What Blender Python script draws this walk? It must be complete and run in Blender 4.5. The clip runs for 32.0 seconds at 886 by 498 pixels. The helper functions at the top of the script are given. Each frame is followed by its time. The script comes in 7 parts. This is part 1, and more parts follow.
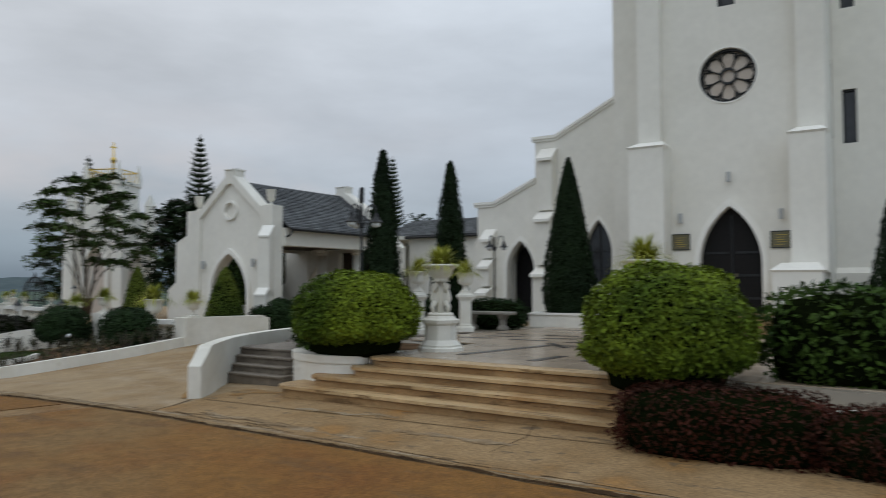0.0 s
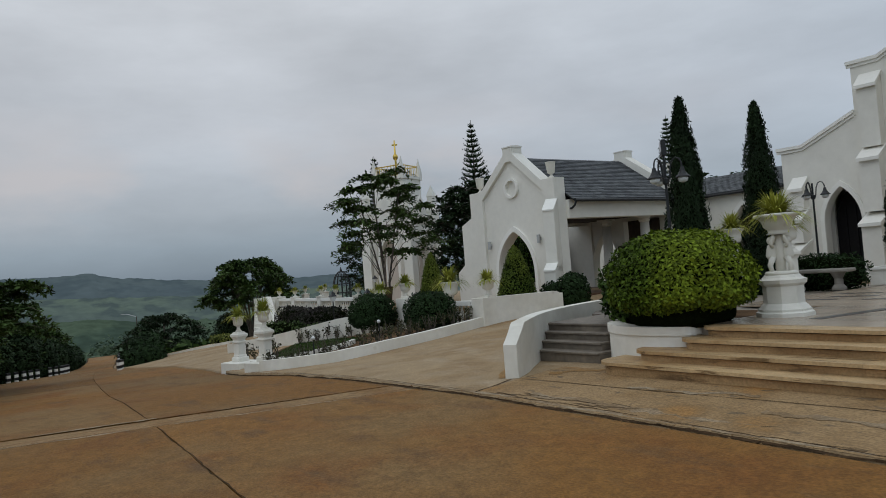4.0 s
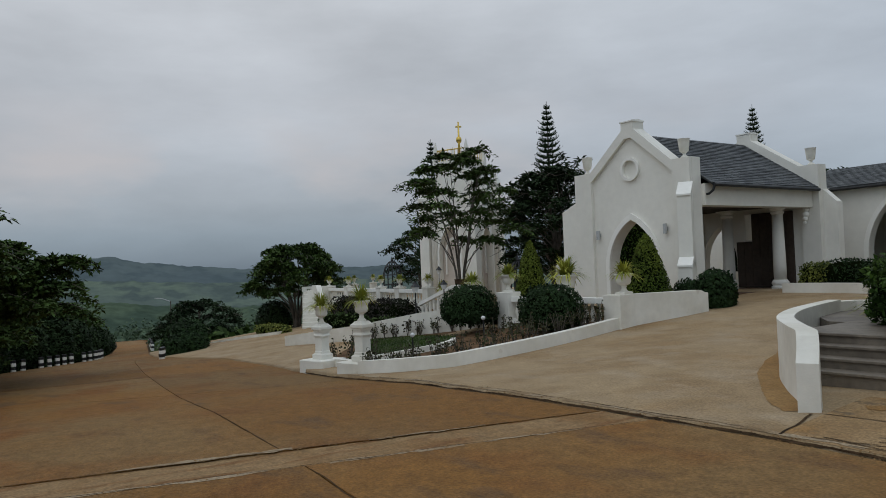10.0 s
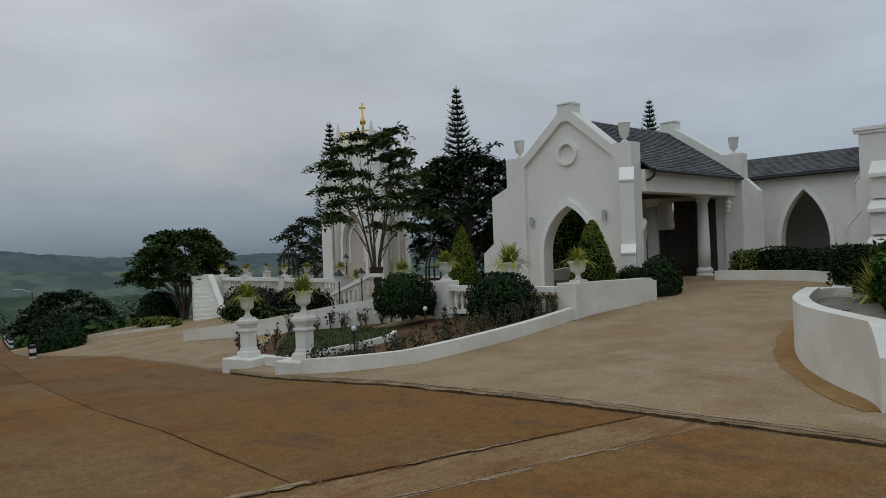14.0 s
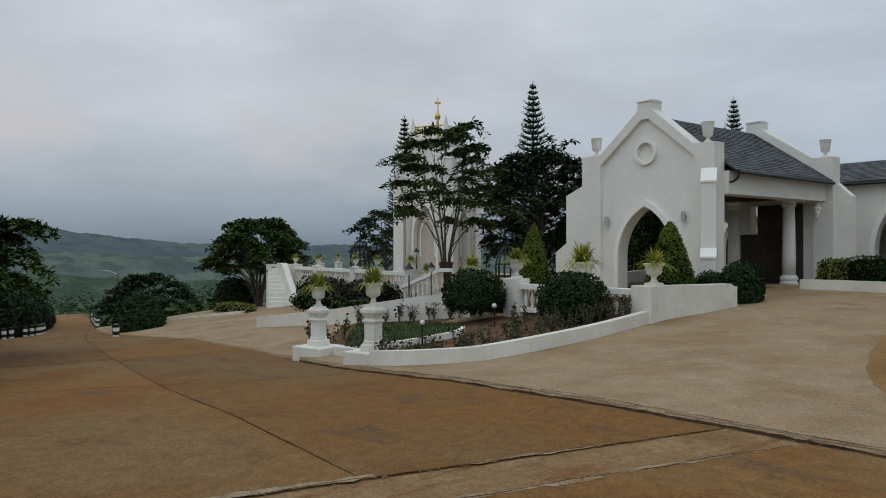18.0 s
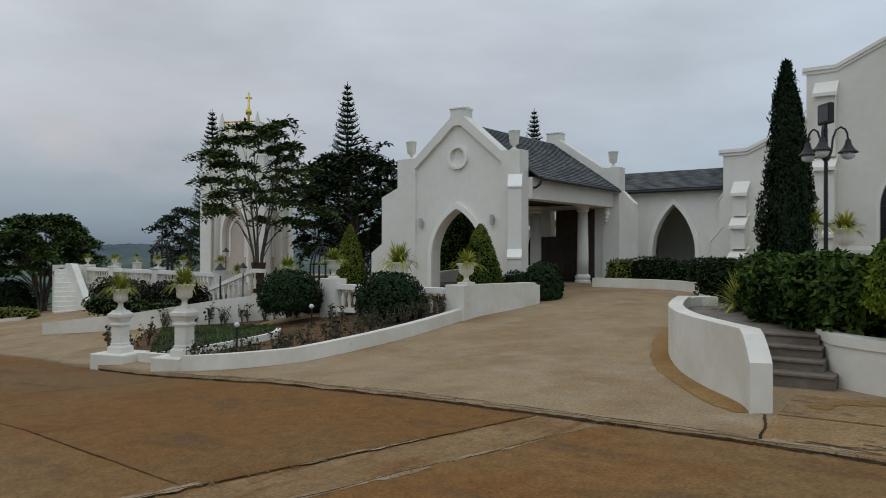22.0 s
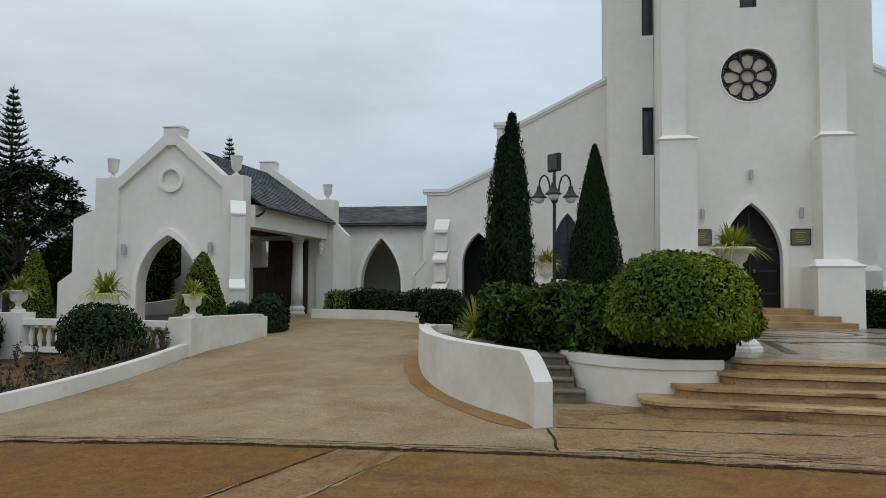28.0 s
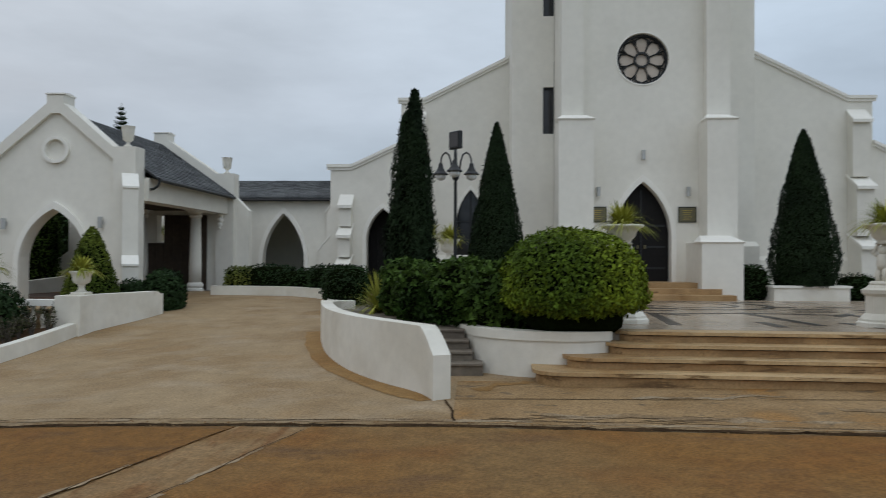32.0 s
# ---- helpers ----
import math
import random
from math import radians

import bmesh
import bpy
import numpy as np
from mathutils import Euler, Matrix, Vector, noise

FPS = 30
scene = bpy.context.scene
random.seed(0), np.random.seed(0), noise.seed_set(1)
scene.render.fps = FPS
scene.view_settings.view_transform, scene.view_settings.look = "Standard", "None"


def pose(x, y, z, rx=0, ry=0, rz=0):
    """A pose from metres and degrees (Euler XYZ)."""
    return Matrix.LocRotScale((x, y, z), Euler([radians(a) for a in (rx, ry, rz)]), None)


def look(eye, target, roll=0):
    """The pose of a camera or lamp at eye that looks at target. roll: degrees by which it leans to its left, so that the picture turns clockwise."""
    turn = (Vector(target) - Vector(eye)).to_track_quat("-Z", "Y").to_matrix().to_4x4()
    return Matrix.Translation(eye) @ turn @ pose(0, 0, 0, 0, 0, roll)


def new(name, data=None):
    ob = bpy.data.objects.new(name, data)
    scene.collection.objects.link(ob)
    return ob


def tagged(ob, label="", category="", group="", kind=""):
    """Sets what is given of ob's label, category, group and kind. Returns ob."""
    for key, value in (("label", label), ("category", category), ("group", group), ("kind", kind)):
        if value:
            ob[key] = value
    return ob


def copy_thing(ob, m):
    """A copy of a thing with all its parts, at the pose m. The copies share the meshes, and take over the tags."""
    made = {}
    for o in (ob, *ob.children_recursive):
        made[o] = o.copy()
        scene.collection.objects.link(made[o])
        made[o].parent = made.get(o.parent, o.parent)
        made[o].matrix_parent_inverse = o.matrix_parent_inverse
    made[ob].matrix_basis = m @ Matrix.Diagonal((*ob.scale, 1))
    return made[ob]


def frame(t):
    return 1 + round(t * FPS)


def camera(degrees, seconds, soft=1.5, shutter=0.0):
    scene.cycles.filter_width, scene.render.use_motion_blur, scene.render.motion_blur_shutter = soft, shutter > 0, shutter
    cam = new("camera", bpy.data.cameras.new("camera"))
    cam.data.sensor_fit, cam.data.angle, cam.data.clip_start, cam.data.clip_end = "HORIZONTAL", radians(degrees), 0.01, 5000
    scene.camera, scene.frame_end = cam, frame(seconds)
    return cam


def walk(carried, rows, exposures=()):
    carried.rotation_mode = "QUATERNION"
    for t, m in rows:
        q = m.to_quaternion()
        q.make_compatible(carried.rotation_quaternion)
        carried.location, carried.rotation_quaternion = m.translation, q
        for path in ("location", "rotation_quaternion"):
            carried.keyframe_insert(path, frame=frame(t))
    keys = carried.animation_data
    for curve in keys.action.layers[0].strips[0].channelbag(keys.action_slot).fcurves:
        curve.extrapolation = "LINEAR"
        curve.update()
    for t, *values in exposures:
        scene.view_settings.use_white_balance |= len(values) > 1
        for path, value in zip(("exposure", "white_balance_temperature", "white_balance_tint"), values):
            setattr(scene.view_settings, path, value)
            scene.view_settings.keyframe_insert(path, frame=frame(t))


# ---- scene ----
cam = camera(62.9, 32.0, 0.75, 0.5)
PATH = [
    (0, (8.769, 1.469, 1.689), (7.699, 3.156, 1.784), -0.0),
    (0.5, (8.641, 1.482, 1.682), (7.336, 2.995, 1.769), -0.0),
    (1, (8.425, 1.633, 1.664), (6.911, 2.935, 1.769), -1.2),
    (1.5, (8.4, 1.677, 1.637), (6.788, 2.857, 1.738), -0.8),
    (2, (8.405, 1.666, 1.608), (6.801, 2.861, 1.642), -0.5),
    (2.5, (8.355, 1.575, 1.606), (6.793, 2.825, 1.627), -0.6),
    (3, (8.228, 1.568, 1.577), (6.639, 2.783, 1.586), -1.2),
    (3.5, (7.976, 1.695, 1.588), (6.374, 2.891, 1.648), -4.7),
    (5.5, (6.572, 1.896, 1.503), (4.991, 3.12, 1.535), -1.7),
    (6, (6.293, 1.758, 1.558), (4.737, 3.015, 1.545), -0.5),
    (6.5, (5.893, 1.747, 1.603), (4.232, 2.861, 1.619), -1.0),
    (7, (5.544, 1.814, 1.54), (3.896, 2.947, 1.547), -1.3),
    (7.5, (5.231, 1.673, 1.571), (3.597, 2.826, 1.559), -1.7),
    (8, (4.891, 1.719, 1.572), (3.188, 2.762, 1.684), -4.0),
    (8.5, (4.564, 1.779, 1.515), (2.914, 2.907, 1.575), -3.1),
    (9, (4.245, 1.697, 1.549), (2.64, 2.891, 1.559), -3.7),
    (9.5, (3.942, 1.747, 1.556), (2.312, 2.904, 1.623), -3.9),
    (10, (3.701, 1.724, 1.521), (2.067, 2.877, 1.575), -2.3),
    (10.5, (3.329, 1.625, 1.549), (1.755, 2.858, 1.549), -4.3),
    (11, (2.987, 1.629, 1.558), (1.401, 2.843, 1.657), -5.7),
    (11.5, (2.827, 1.644, 1.563), (1.262, 2.887, 1.631), -2.7),
    (12, (2.449, 1.529, 1.554), (0.955, 2.859, 1.59), -2.9),
    (12.5, (2.06, 1.527, 1.52), (0.56, 2.845, 1.646), -6.2),
    (13, (1.825, 1.469, 1.486), (0.336, 2.801, 1.573), -1.7),
    (13.5, (1.737, 1.433, 1.531), (0.312, 2.837, 1.545), -2.6),
    (15.5, (1.531, 1.51, 1.508), (0.107, 2.914, 1.523), -0.8),
    (16, (1.268, 1.568, 1.503), (-0.38, 2.701, 1.489), -1.5),
    (16.5, (1.335, 1.637, 1.532), (-0.435, 2.568, 1.5), -1.2),
    (17, (1.587, 1.57, 1.532), (-0.14, 2.576, 1.482), -0.2),
    (17.5, (1.541, 1.537, 1.53), (-0.051, 2.747, 1.506), -1.8),
    (18, (1.577, 1.509, 1.517), (0.033, 2.78, 1.521), -0.1),
    (18.5, (1.603, 1.514, 1.533), (0.105, 2.84, 1.548), 0.2),
    (19, (1.561, 1.535, 1.556), (0.152, 2.954, 1.562), 0.9),
    (19.5, (1.575, 1.581, 1.567), (0.276, 3.102, 1.554), 1.5),
    (20, (1.579, 1.567, 1.561), (0.344, 3.14, 1.545), 0.9),
    (20.5, (1.609, 1.546, 1.534), (0.365, 3.112, 1.535), 1.0),
    (21, (1.591, 1.567, 1.548), (0.37, 3.15, 1.567), 1.3),
    (21.5, (1.553, 1.504, 1.567), (0.413, 3.147, 1.59), 0.6),
    (22, (1.533, 1.327, 1.516), (0.368, 2.952, 1.521), 0.1),
    (22.5, (1.379, 1.22, 1.473), (0.149, 2.797, 1.505), 1.3),
    (23, (1.061, 1.265, 1.434), (-0.305, 2.724, 1.501), 0.4),
    (23.5, (0.822, 1.295, 1.473), (-0.463, 2.824, 1.584), -2.4),
    (24, (0.595, 1.087, 1.455), (-0.557, 2.721, 1.503), -1.1),
    (24.5, (0.393, 0.974, 1.41), (-0.817, 2.565, 1.491), -2.3),
    (25, (0.137, 1.112, 1.473), (-0.834, 2.861, 1.456), -3.8),
    (25.5, (0.132, 0.987, 1.395), (-0.545, 2.869, 1.345), -2.1),
    (26, (0.29, 1.048, 1.457), (-0.189, 2.99, 1.435), -1.3),
    (26.5, (0.366, 1.068, 1.381), (-0.024, 3.029, 1.389), -1.7),
    (28.5, (0.315, 0.956, 1.467), (-0.024, 2.924, 1.577), 1.1),
    (29, (0.344, 0.946, 1.463), (0.078, 2.926, 1.564), 0.3),
    (29.5, (0.345, 0.952, 1.459), (0.137, 2.94, 1.537), 0.2),
    (30, (0.35, 0.965, 1.45), (0.22, 2.96, 1.499), 0.1),
    (30.5, (0.352, 1.049, 1.45), (0.312, 3.048, 1.482), -0.2),
    (31, (0.37, 0.919, 1.471), (0.406, 2.919, 1.507), -0.0),
    (31.5, (0.388, 0.848, 1.489), (0.408, 2.847, 1.543), 0.3),
    (32, (0.398, 0.903, 1.463), (0.3, 2.9, 1.497), 0.3),
]
walk(cam, [(t, look(eye, target, roll)) for t, eye, target, roll in PATH],
     exposures=[(0, -0.06), (1, -0.32), (2, -0.26), (3, -0.22), (6, -0.18), (7, -0.22), (8, -0.36), (9, -0.24), (10, -0.26), (11, -0.3), (13, -0.4), (15.5, -0.2), (16, -0.18), (17, -0.06),
                (18, -0.12), (20, -0.12), (22, -0.16), (23, -0.2), (24, -0.24), (25, -0.18), (26, 0.14), (28.5, -0.06), (29, -0.14), (30, -0.1), (31, -0.06), (32, -0.08)])
# ---- world and sun ----
from mathutils.geometry import tessellate_polygon

world = bpy.data.worlds.new("overcast_sky")
scene.world = world
world.use_nodes = True
wn, wl = world.node_tree.nodes, world.node_tree.links
wn.clear()
w_out = wn.new("ShaderNodeOutputWorld")
w_bg = wn.new("ShaderNodeBackground")
w_geo = wn.new("ShaderNodeTexCoord")
w_sep = wn.new("ShaderNodeSeparateXYZ")
wl.new(w_geo.outputs["Generated"], w_sep.inputs[0])
w_ramp = wn.new("ShaderNodeValToRGB")
cr = w_ramp.color_ramp
cr.elements[0].position, cr.elements[0].color = 0.0, (0.16, 0.21, 0.265, 1)
cr.elements[1].position, cr.elements[1].color = 1.0, (0.87, 0.90, 0.94, 1)
for pos, col in ((0.055, (0.285, 0.345, 0.405)), (0.10, (0.43, 0.48, 0.535)), (0.20, (0.55, 0.585, 0.635)), (0.42, (0.685, 0.72, 0.765))):
    e = cr.elements.new(pos)
    e.color = (*col, 1)
wl.new(w_sep.outputs["Z"], w_ramp.inputs[0])
w_map = wn.new("ShaderNodeMapping")
w_map.inputs["Scale"].default_value = (1.0, 1.0, 3.2)
wl.new(w_geo.outputs["Generated"], w_map.inputs[0])
w_noise = wn.new("ShaderNodeTexNoise")
w_noise.inputs["Scale"].default_value = 2.2
w_noise.inputs["Detail"].default_value = 7.0
w_noise.inputs["Roughness"].default_value = 0.55
wl.new(w_map.outputs[0], w_noise.inputs["Vector"])
w_cl = wn.new("ShaderNodeMapRange")
w_cl.inputs["From Min"].default_value, w_cl.inputs["From Max"].default_value = 0.33, 0.70
w_cl.inputs["To Min"].default_value, w_cl.inputs["To Max"].default_value = 0.84, 1.14
wl.new(w_noise.outputs[0], w_cl.inputs[0])
w_mul = wn.new("ShaderNodeMix")
w_mul.data_type, w_mul.blend_type = "RGBA", "MULTIPLY"
w_mul.inputs[0].default_value = 1.0
wl.new(w_ramp.outputs[0], w_mul.inputs[6])
wl.new(w_cl.outputs[0], w_mul.inputs[7])
# bluer air towards the church side, and a pale warm cloud bank low over the valley
w_side = wn.new("ShaderNodeMapRange")
w_side.inputs["From Min"].default_value, w_side.inputs["From Max"].default_value = -0.85, 0.35
wl.new(w_sep.outputs["X"], w_side.inputs[0])
w_tint = wn.new("ShaderNodeMix")
w_tint.data_type, w_tint.blend_type = "RGBA", "MULTIPLY"
wl.new(w_side.outputs[0], w_tint.inputs[0])
wl.new(w_mul.outputs[2], w_tint.inputs[6])
w_tint.inputs[7].default_value = (0.88, 0.985, 1.08, 1)
w_map2 = wn.new("ShaderNodeMapping")
w_map2.inputs["Scale"].default_value = (1.0, 1.0, 2.6)
w_map2.inputs["Location"].default_value = (0.35, 0.1, 0.0)
wl.new(w_geo.outputs["Generated"], w_map2.inputs[0])
w_puff = wn.new("ShaderNodeTexNoise")
w_puff.inputs["Scale"].default_value, w_puff.inputs["Detail"].default_value = 3.4, 6.0
wl.new(w_map2.outputs[0], w_puff.inputs["Vector"])
w_pr = wn.new("ShaderNodeMapRange")
w_pr.inputs["From Min"].default_value, w_pr.inputs["From Max"].default_value = 0.44, 0.62
wl.new(w_puff.outputs[0], w_pr.inputs[0])
w_band = wn.new("ShaderNodeValToRGB")
wb = w_band.color_ramp
wb.elements[0].position, wb.elements[0].color = 0.065, (0, 0, 0, 1)
wb.elements[1].position, wb.elements[1].color = 0.24, (0, 0, 0, 1)
for pos, g in ((0.10, 0.55), (0.15, 0.75)):
    e = wb.elements.new(pos)
    e.color = (g, g, g, 1)
wl.new(w_sep.outputs["Z"], w_band.inputs[0])
w_left = wn.new("ShaderNodeMapRange")
w_left.inputs["From Min"].default_value, w_left.inputs["From Max"].default_value = -0.45, -0.72
wl.new(w_sep.outputs["X"], w_left.inputs[0])
w_m1 = wn.new("ShaderNodeMath")
w_m1.operation = "MULTIPLY"
wl.new(w_pr.outputs[0], w_m1.inputs[0])
wl.new(w_band.outputs[0], w_m1.inputs[1])
w_m2 = wn.new("ShaderNodeMath")
w_m2.operation = "MULTIPLY"
wl.new(w_m1.outputs[0], w_m2.inputs[0])
wl.new(w_left.outputs[0], w_m2.inputs[1])
w_bank = wn.new("ShaderNodeMix")
w_bank.data_type = "RGBA"
wl.new(w_m2.outputs[0], w_bank.inputs[0])
wl.new(w_tint.outputs[2], w_bank.inputs[6])
w_bank.inputs[7].default_value = (0.60, 0.575, 0.585, 1)
# thin clear sky showing through the overcast
w_sky = wn.new("ShaderNodeTexSky")
w_sky.sky_type = "NISHITA"
w_sky.sun_disc = False
w_sky.sun_elevation, w_sky.sun_rotation = radians(57), radians(160)
w_dim = wn.new("ShaderNodeMix")
w_dim.data_type, w_dim.blend_type = "RGBA", "MULTIPLY"
w_dim.inputs[0].default_value = 1.0
w_dim.inputs[7].default_value = (0.08, 0.08, 0.08, 1)
wl.new(w_sky.outputs[0], w_dim.inputs[6])
w_thin = wn.new("ShaderNodeMix")
w_thin.data_type = "RGBA"
w_thin.inputs[0].default_value = 0.06
wl.new(w_bank.outputs[2], w_thin.inputs[6])
wl.new(w_dim.outputs[2], w_thin.inputs[7])
wl.new(w_thin.outputs[2], w_bg.inputs[0])
w_bg.inputs[1].default_value = 1.08
wl.new(w_bg.outputs[0], w_out.inputs[0])

sun = new("sun", bpy.data.lights.new("sun", "SUN"))
sun.data.energy, sun.data.angle, sun.data.color = 0.35, radians(60), (1.0, 0.97, 0.92)
sun.matrix_world = look((0, 0, 50), (-10, 28, 5))

# ---- materials ----
def mat(name, col, rough=0.8, var=0.12, scale=6.0, col2=None, mix_scale=0.6, mix=(0.45, 0.65), bump=0.15, bscale=60.0, metal=0.0,
        island=0.0, spec=0.5, col3=None, mix3=(0.5, 0.7), scale3=2.0, obj=0.0, grit=0.0, streak=None):
    """Colour with fine grain, a broad second tone, an optional third tone (stains), and fine relief."""
    m = bpy.data.materials.new(name)
    m.use_nodes = True
    n, l = m.node_tree.nodes, m.node_tree.links
    b = n["Principled BSDF"]
    tc = n.new("ShaderNodeNewGeometry")
    pos = tc.outputs["Position"]
    def noise_tex(s, d=5.0):
        t = n.new("ShaderNodeTexNoise")
        t.inputs["Scale"].default_value, t.inputs["Detail"].default_value = s, d
        l.new(pos, t.inputs["Vector"])
        return t.outputs[0]
    def ramp(v, a, c):
        r = n.new("ShaderNodeMapRange")
        r.inputs["From Min"].default_value, r.inputs["From Max"].default_value = a, c
        l.new(v, r.inputs[0])
        return r.outputs[0]
    def blend(f, a, c, kind="MIX"):
        x = n.new("ShaderNodeMix")
        x.data_type, x.blend_type = "RGBA", kind
        for s, v in ((0, f), (6, a), (7, c)):
            if isinstance(v, (int, float)):
                x.inputs[s].default_value = v
            elif isinstance(v, tuple):
                x.inputs[s].default_value = (*v[:3], 1)
            else:
                l.new(v, x.inputs[s])
        return x.outputs[2]
    c = blend(ramp(noise_tex(mix_scale), *mix), tuple(col), tuple(col2)) if col2 else tuple(col)
    if col3:
        c = blend(ramp(noise_tex(scale3, 8.0), *mix3), c, tuple(col3))
    if streak:
        sm = n.new("ShaderNodeMapping")
        sm.inputs["Rotation"].default_value = (0, 0, streak[0])
        sm.inputs["Scale"].default_value = streak[1]
        l.new(pos, sm.inputs[0])
        st = n.new("ShaderNodeTexNoise")
        st.inputs["Scale"].default_value, st.inputs["Detail"].default_value = 1.0, 9.0
        st.inputs["Roughness"].default_value = 0.62
        l.new(sm.outputs[0], st.inputs["Vector"])
        c = blend(ramp(st.outputs[0], *streak[3]), c, streak[2])
    if grit:
        gm = n.new("ShaderNodeMapRange")
        gm.inputs["From Min"].default_value, gm.inputs["From Max"].default_value = 0.32, 0.68
        gm.inputs["To Min"].default_value, gm.inputs["To Max"].default_value = 1 - grit, 1 + grit
        l.new(noise_tex(38.0, 8.0), gm.inputs[0])
        gc = n.new("ShaderNodeCombineColor")
        for k in range(3):
            l.new(gm.outputs[0], gc.inputs[k])
        c = blend(1.0, c, gc.outputs[0], "MULTIPLY")
    g = n.new("ShaderNodeMapRange")
    g.inputs["From Min"].default_value, g.inputs["From Max"].default_value = 0.25, 0.75
    g.inputs["To Min"].default_value, g.inputs["To Max"].default_value = 1 - var, 1 + var
    l.new(noise_tex(scale), g.inputs[0])
    gr = n.new("ShaderNodeCombineColor")
    for k in range(3):
        l.new(g.outputs[0], gr.inputs[k])
    c = blend(1.0, c, gr.outputs[0], "MULTIPLY")
    if island or obj:
        r = n.new("ShaderNodeMapRange")
        r.inputs["To Min"].default_value, r.inputs["To Max"].default_value = 1 - (island or obj), 1 + (island or obj)
        if island:
            l.new(tc.outputs["Random Per Island"], r.inputs[0])
        else:
            l.new(n.new("ShaderNodeObjectInfo").outputs["Random"], r.inputs[0])
        gr2 = n.new("ShaderNodeCombineColor")
        for k in range(3):
            l.new(r.outputs[0], gr2.inputs[k])
        c = blend(1.0, c, gr2.outputs[0], "MULTIPLY")
    l.new(c, b.inputs["Base Color"])
    b.inputs["Roughness"].default_value = rough
    b.inputs["Metallic"].default_value = metal
    b.inputs["Specular IOR Level"].default_value = spec
    if bump:
        bp = n.new("ShaderNodeBump")
        bp.inputs["Strength"].default_value, bp.inputs["Distance"].default_value = bump, 0.02
        l.new(noise_tex(bscale, 6.0), bp.inputs["Height"])
        l.new(bp.outputs[0], b.inputs["Normal"])
    return m


WHITE = mat("white_painted_render", (0.82, 0.795, 0.725), 0.85, 0.035, 5.0, (0.77, 0.745, 0.675), 0.5, bump=0.10, bscale=45, spec=0.3)
WHITE2 = mat("white_garden_paint", (0.79, 0.765, 0.69), 0.8, 0.05, 7.0, (0.70, 0.665, 0.58), 1.1, bump=0.12, bscale=40, col3=(0.52, 0.46, 0.36), mix3=(0.68, 0.84), scale3=3.0, spec=0.3)
TRIM = mat("bright_white_trim", (0.87, 0.85, 0.79), 0.7, 0.03, 8.0, bump=0.06, spec=0.3)
ROADM = mat("rust_stained_concrete", (0.216, 0.102, 0.025), 0.8, 0.2, 7.0, (0.208, 0.120, 0.045), 0.22, (0.44, 0.58), bump=0.8, bscale=75, col3=(0.190, 0.079, 0.019), mix3=(0.50, 0.68), scale3=0.7, obj=0.13, spec=0.2, grit=0.27, streak=(0.15, (0.7, 1.7, 1.0), (0.145, 0.078, 0.032), (0.55, 0.68)))
APRON = mat("washed_concrete", (0.352, 0.252, 0.144), 0.8, 0.12, 3.0, (0.292, 0.196, 0.102), 0.6, (0.44, 0.60), bump=0.7, bscale=70, col3=(0.30, 0.185, 0.085), mix3=(0.55, 0.72), scale3=0.5, spec=0.22, grit=0.22, streak=(-0.6, (0.9, 1.4, 1.0), (0.385, 0.295, 0.195), (0.50, 0.72)))
JOINT = mat("dirty_joint", (0.070, 0.042, 0.022), 0.95, 0.35, 14.0, (0.04, 0.026, 0.015), 2.0, bump=0.5, spec=0.1)
STRIP = mat("pale_joint_strip", (0.262, 0.165, 0.078), 0.85, 0.2, 12.0, (0.220, 0.120, 0.045), 1.2, bump=0.5, bscale=60, spec=0.2, grit=0.25, streak=(0.2, (5.0, 1.0, 1.0), (0.20, 0.10, 0.038), (0.52, 0.62)))
STONE = mat("tan_sandstone_step", (0.41, 0.262, 0.125), 0.5, 0.15, 5.0, (0.30, 0.175, 0.075), 1.1, bump=0.2, bscale=60, obj=0.07, spec=0.3, grit=0.18, streak=(-0.1, (1.2, 14.0, 9.0), (0.17, 0.10, 0.045), (0.56, 0.64)))
NOSE = mat("sandstone_nosing", (0.50, 0.345, 0.180), 0.5, 0.15, 5.0, (0.38, 0.225, 0.095), 1.3, bump=0.2, obj=0.09, spec=0.3, grit=0.16, streak=(-0.1, (1.2, 16.0, 9.0), (0.19, 0.115, 0.05), (0.57, 0.63)))
GREYSTEP = mat("grey_stone_step", (0.185, 0.155, 0.12), 0.6, 0.25, 10.0, (0.115, 0.092, 0.07), 1.5, bump=0.2)
TILE = mat("polished_beige_tile", (0.335, 0.262, 0.188), 0.24, 0.08, 3.0, (0.40, 0.32, 0.235), 0.8, bump=0.03, obj=0.10, spec=0.45)
TILED = mat("polished_dark_tile", (0.055, 0.045, 0.038), 0.3, 0.2, 5.0, bump=0.02, obj=0.1, spec=0.25)
ROOF = mat("grey_roof_shingle", (0.115, 0.12, 0.125), 0.85, 0.25, 14.0, (0.085, 0.09, 0.095), 2.0, bump=0.3, island=0.28, spec=0.25)
DARK = mat("dark_wood_door", (0.009, 0.008, 0.008), 0.6, 0.3, 12.0, bump=0.1, spec=0.2)
BLACK = mat("black_iron", (0.02, 0.021, 0.022), 0.45, 0.2, 30.0, metal=0.3, bump=0.05)
GOLD = mat("gold_leaf", (0.62, 0.43, 0.10), 0.3, 0.1, 20.0, metal=0.9, bump=0.02)
BRONZE = mat("bronze_plaque", (0.17, 0.155, 0.095), 0.45, 0.2, 30.0, metal=0.6, bump=0.05)
LAMPGREY = mat("brushed_grey_metal", (0.46, 0.47, 0.47), 0.5, 0.1, 30.0, metal=0.3, bump=0.03)
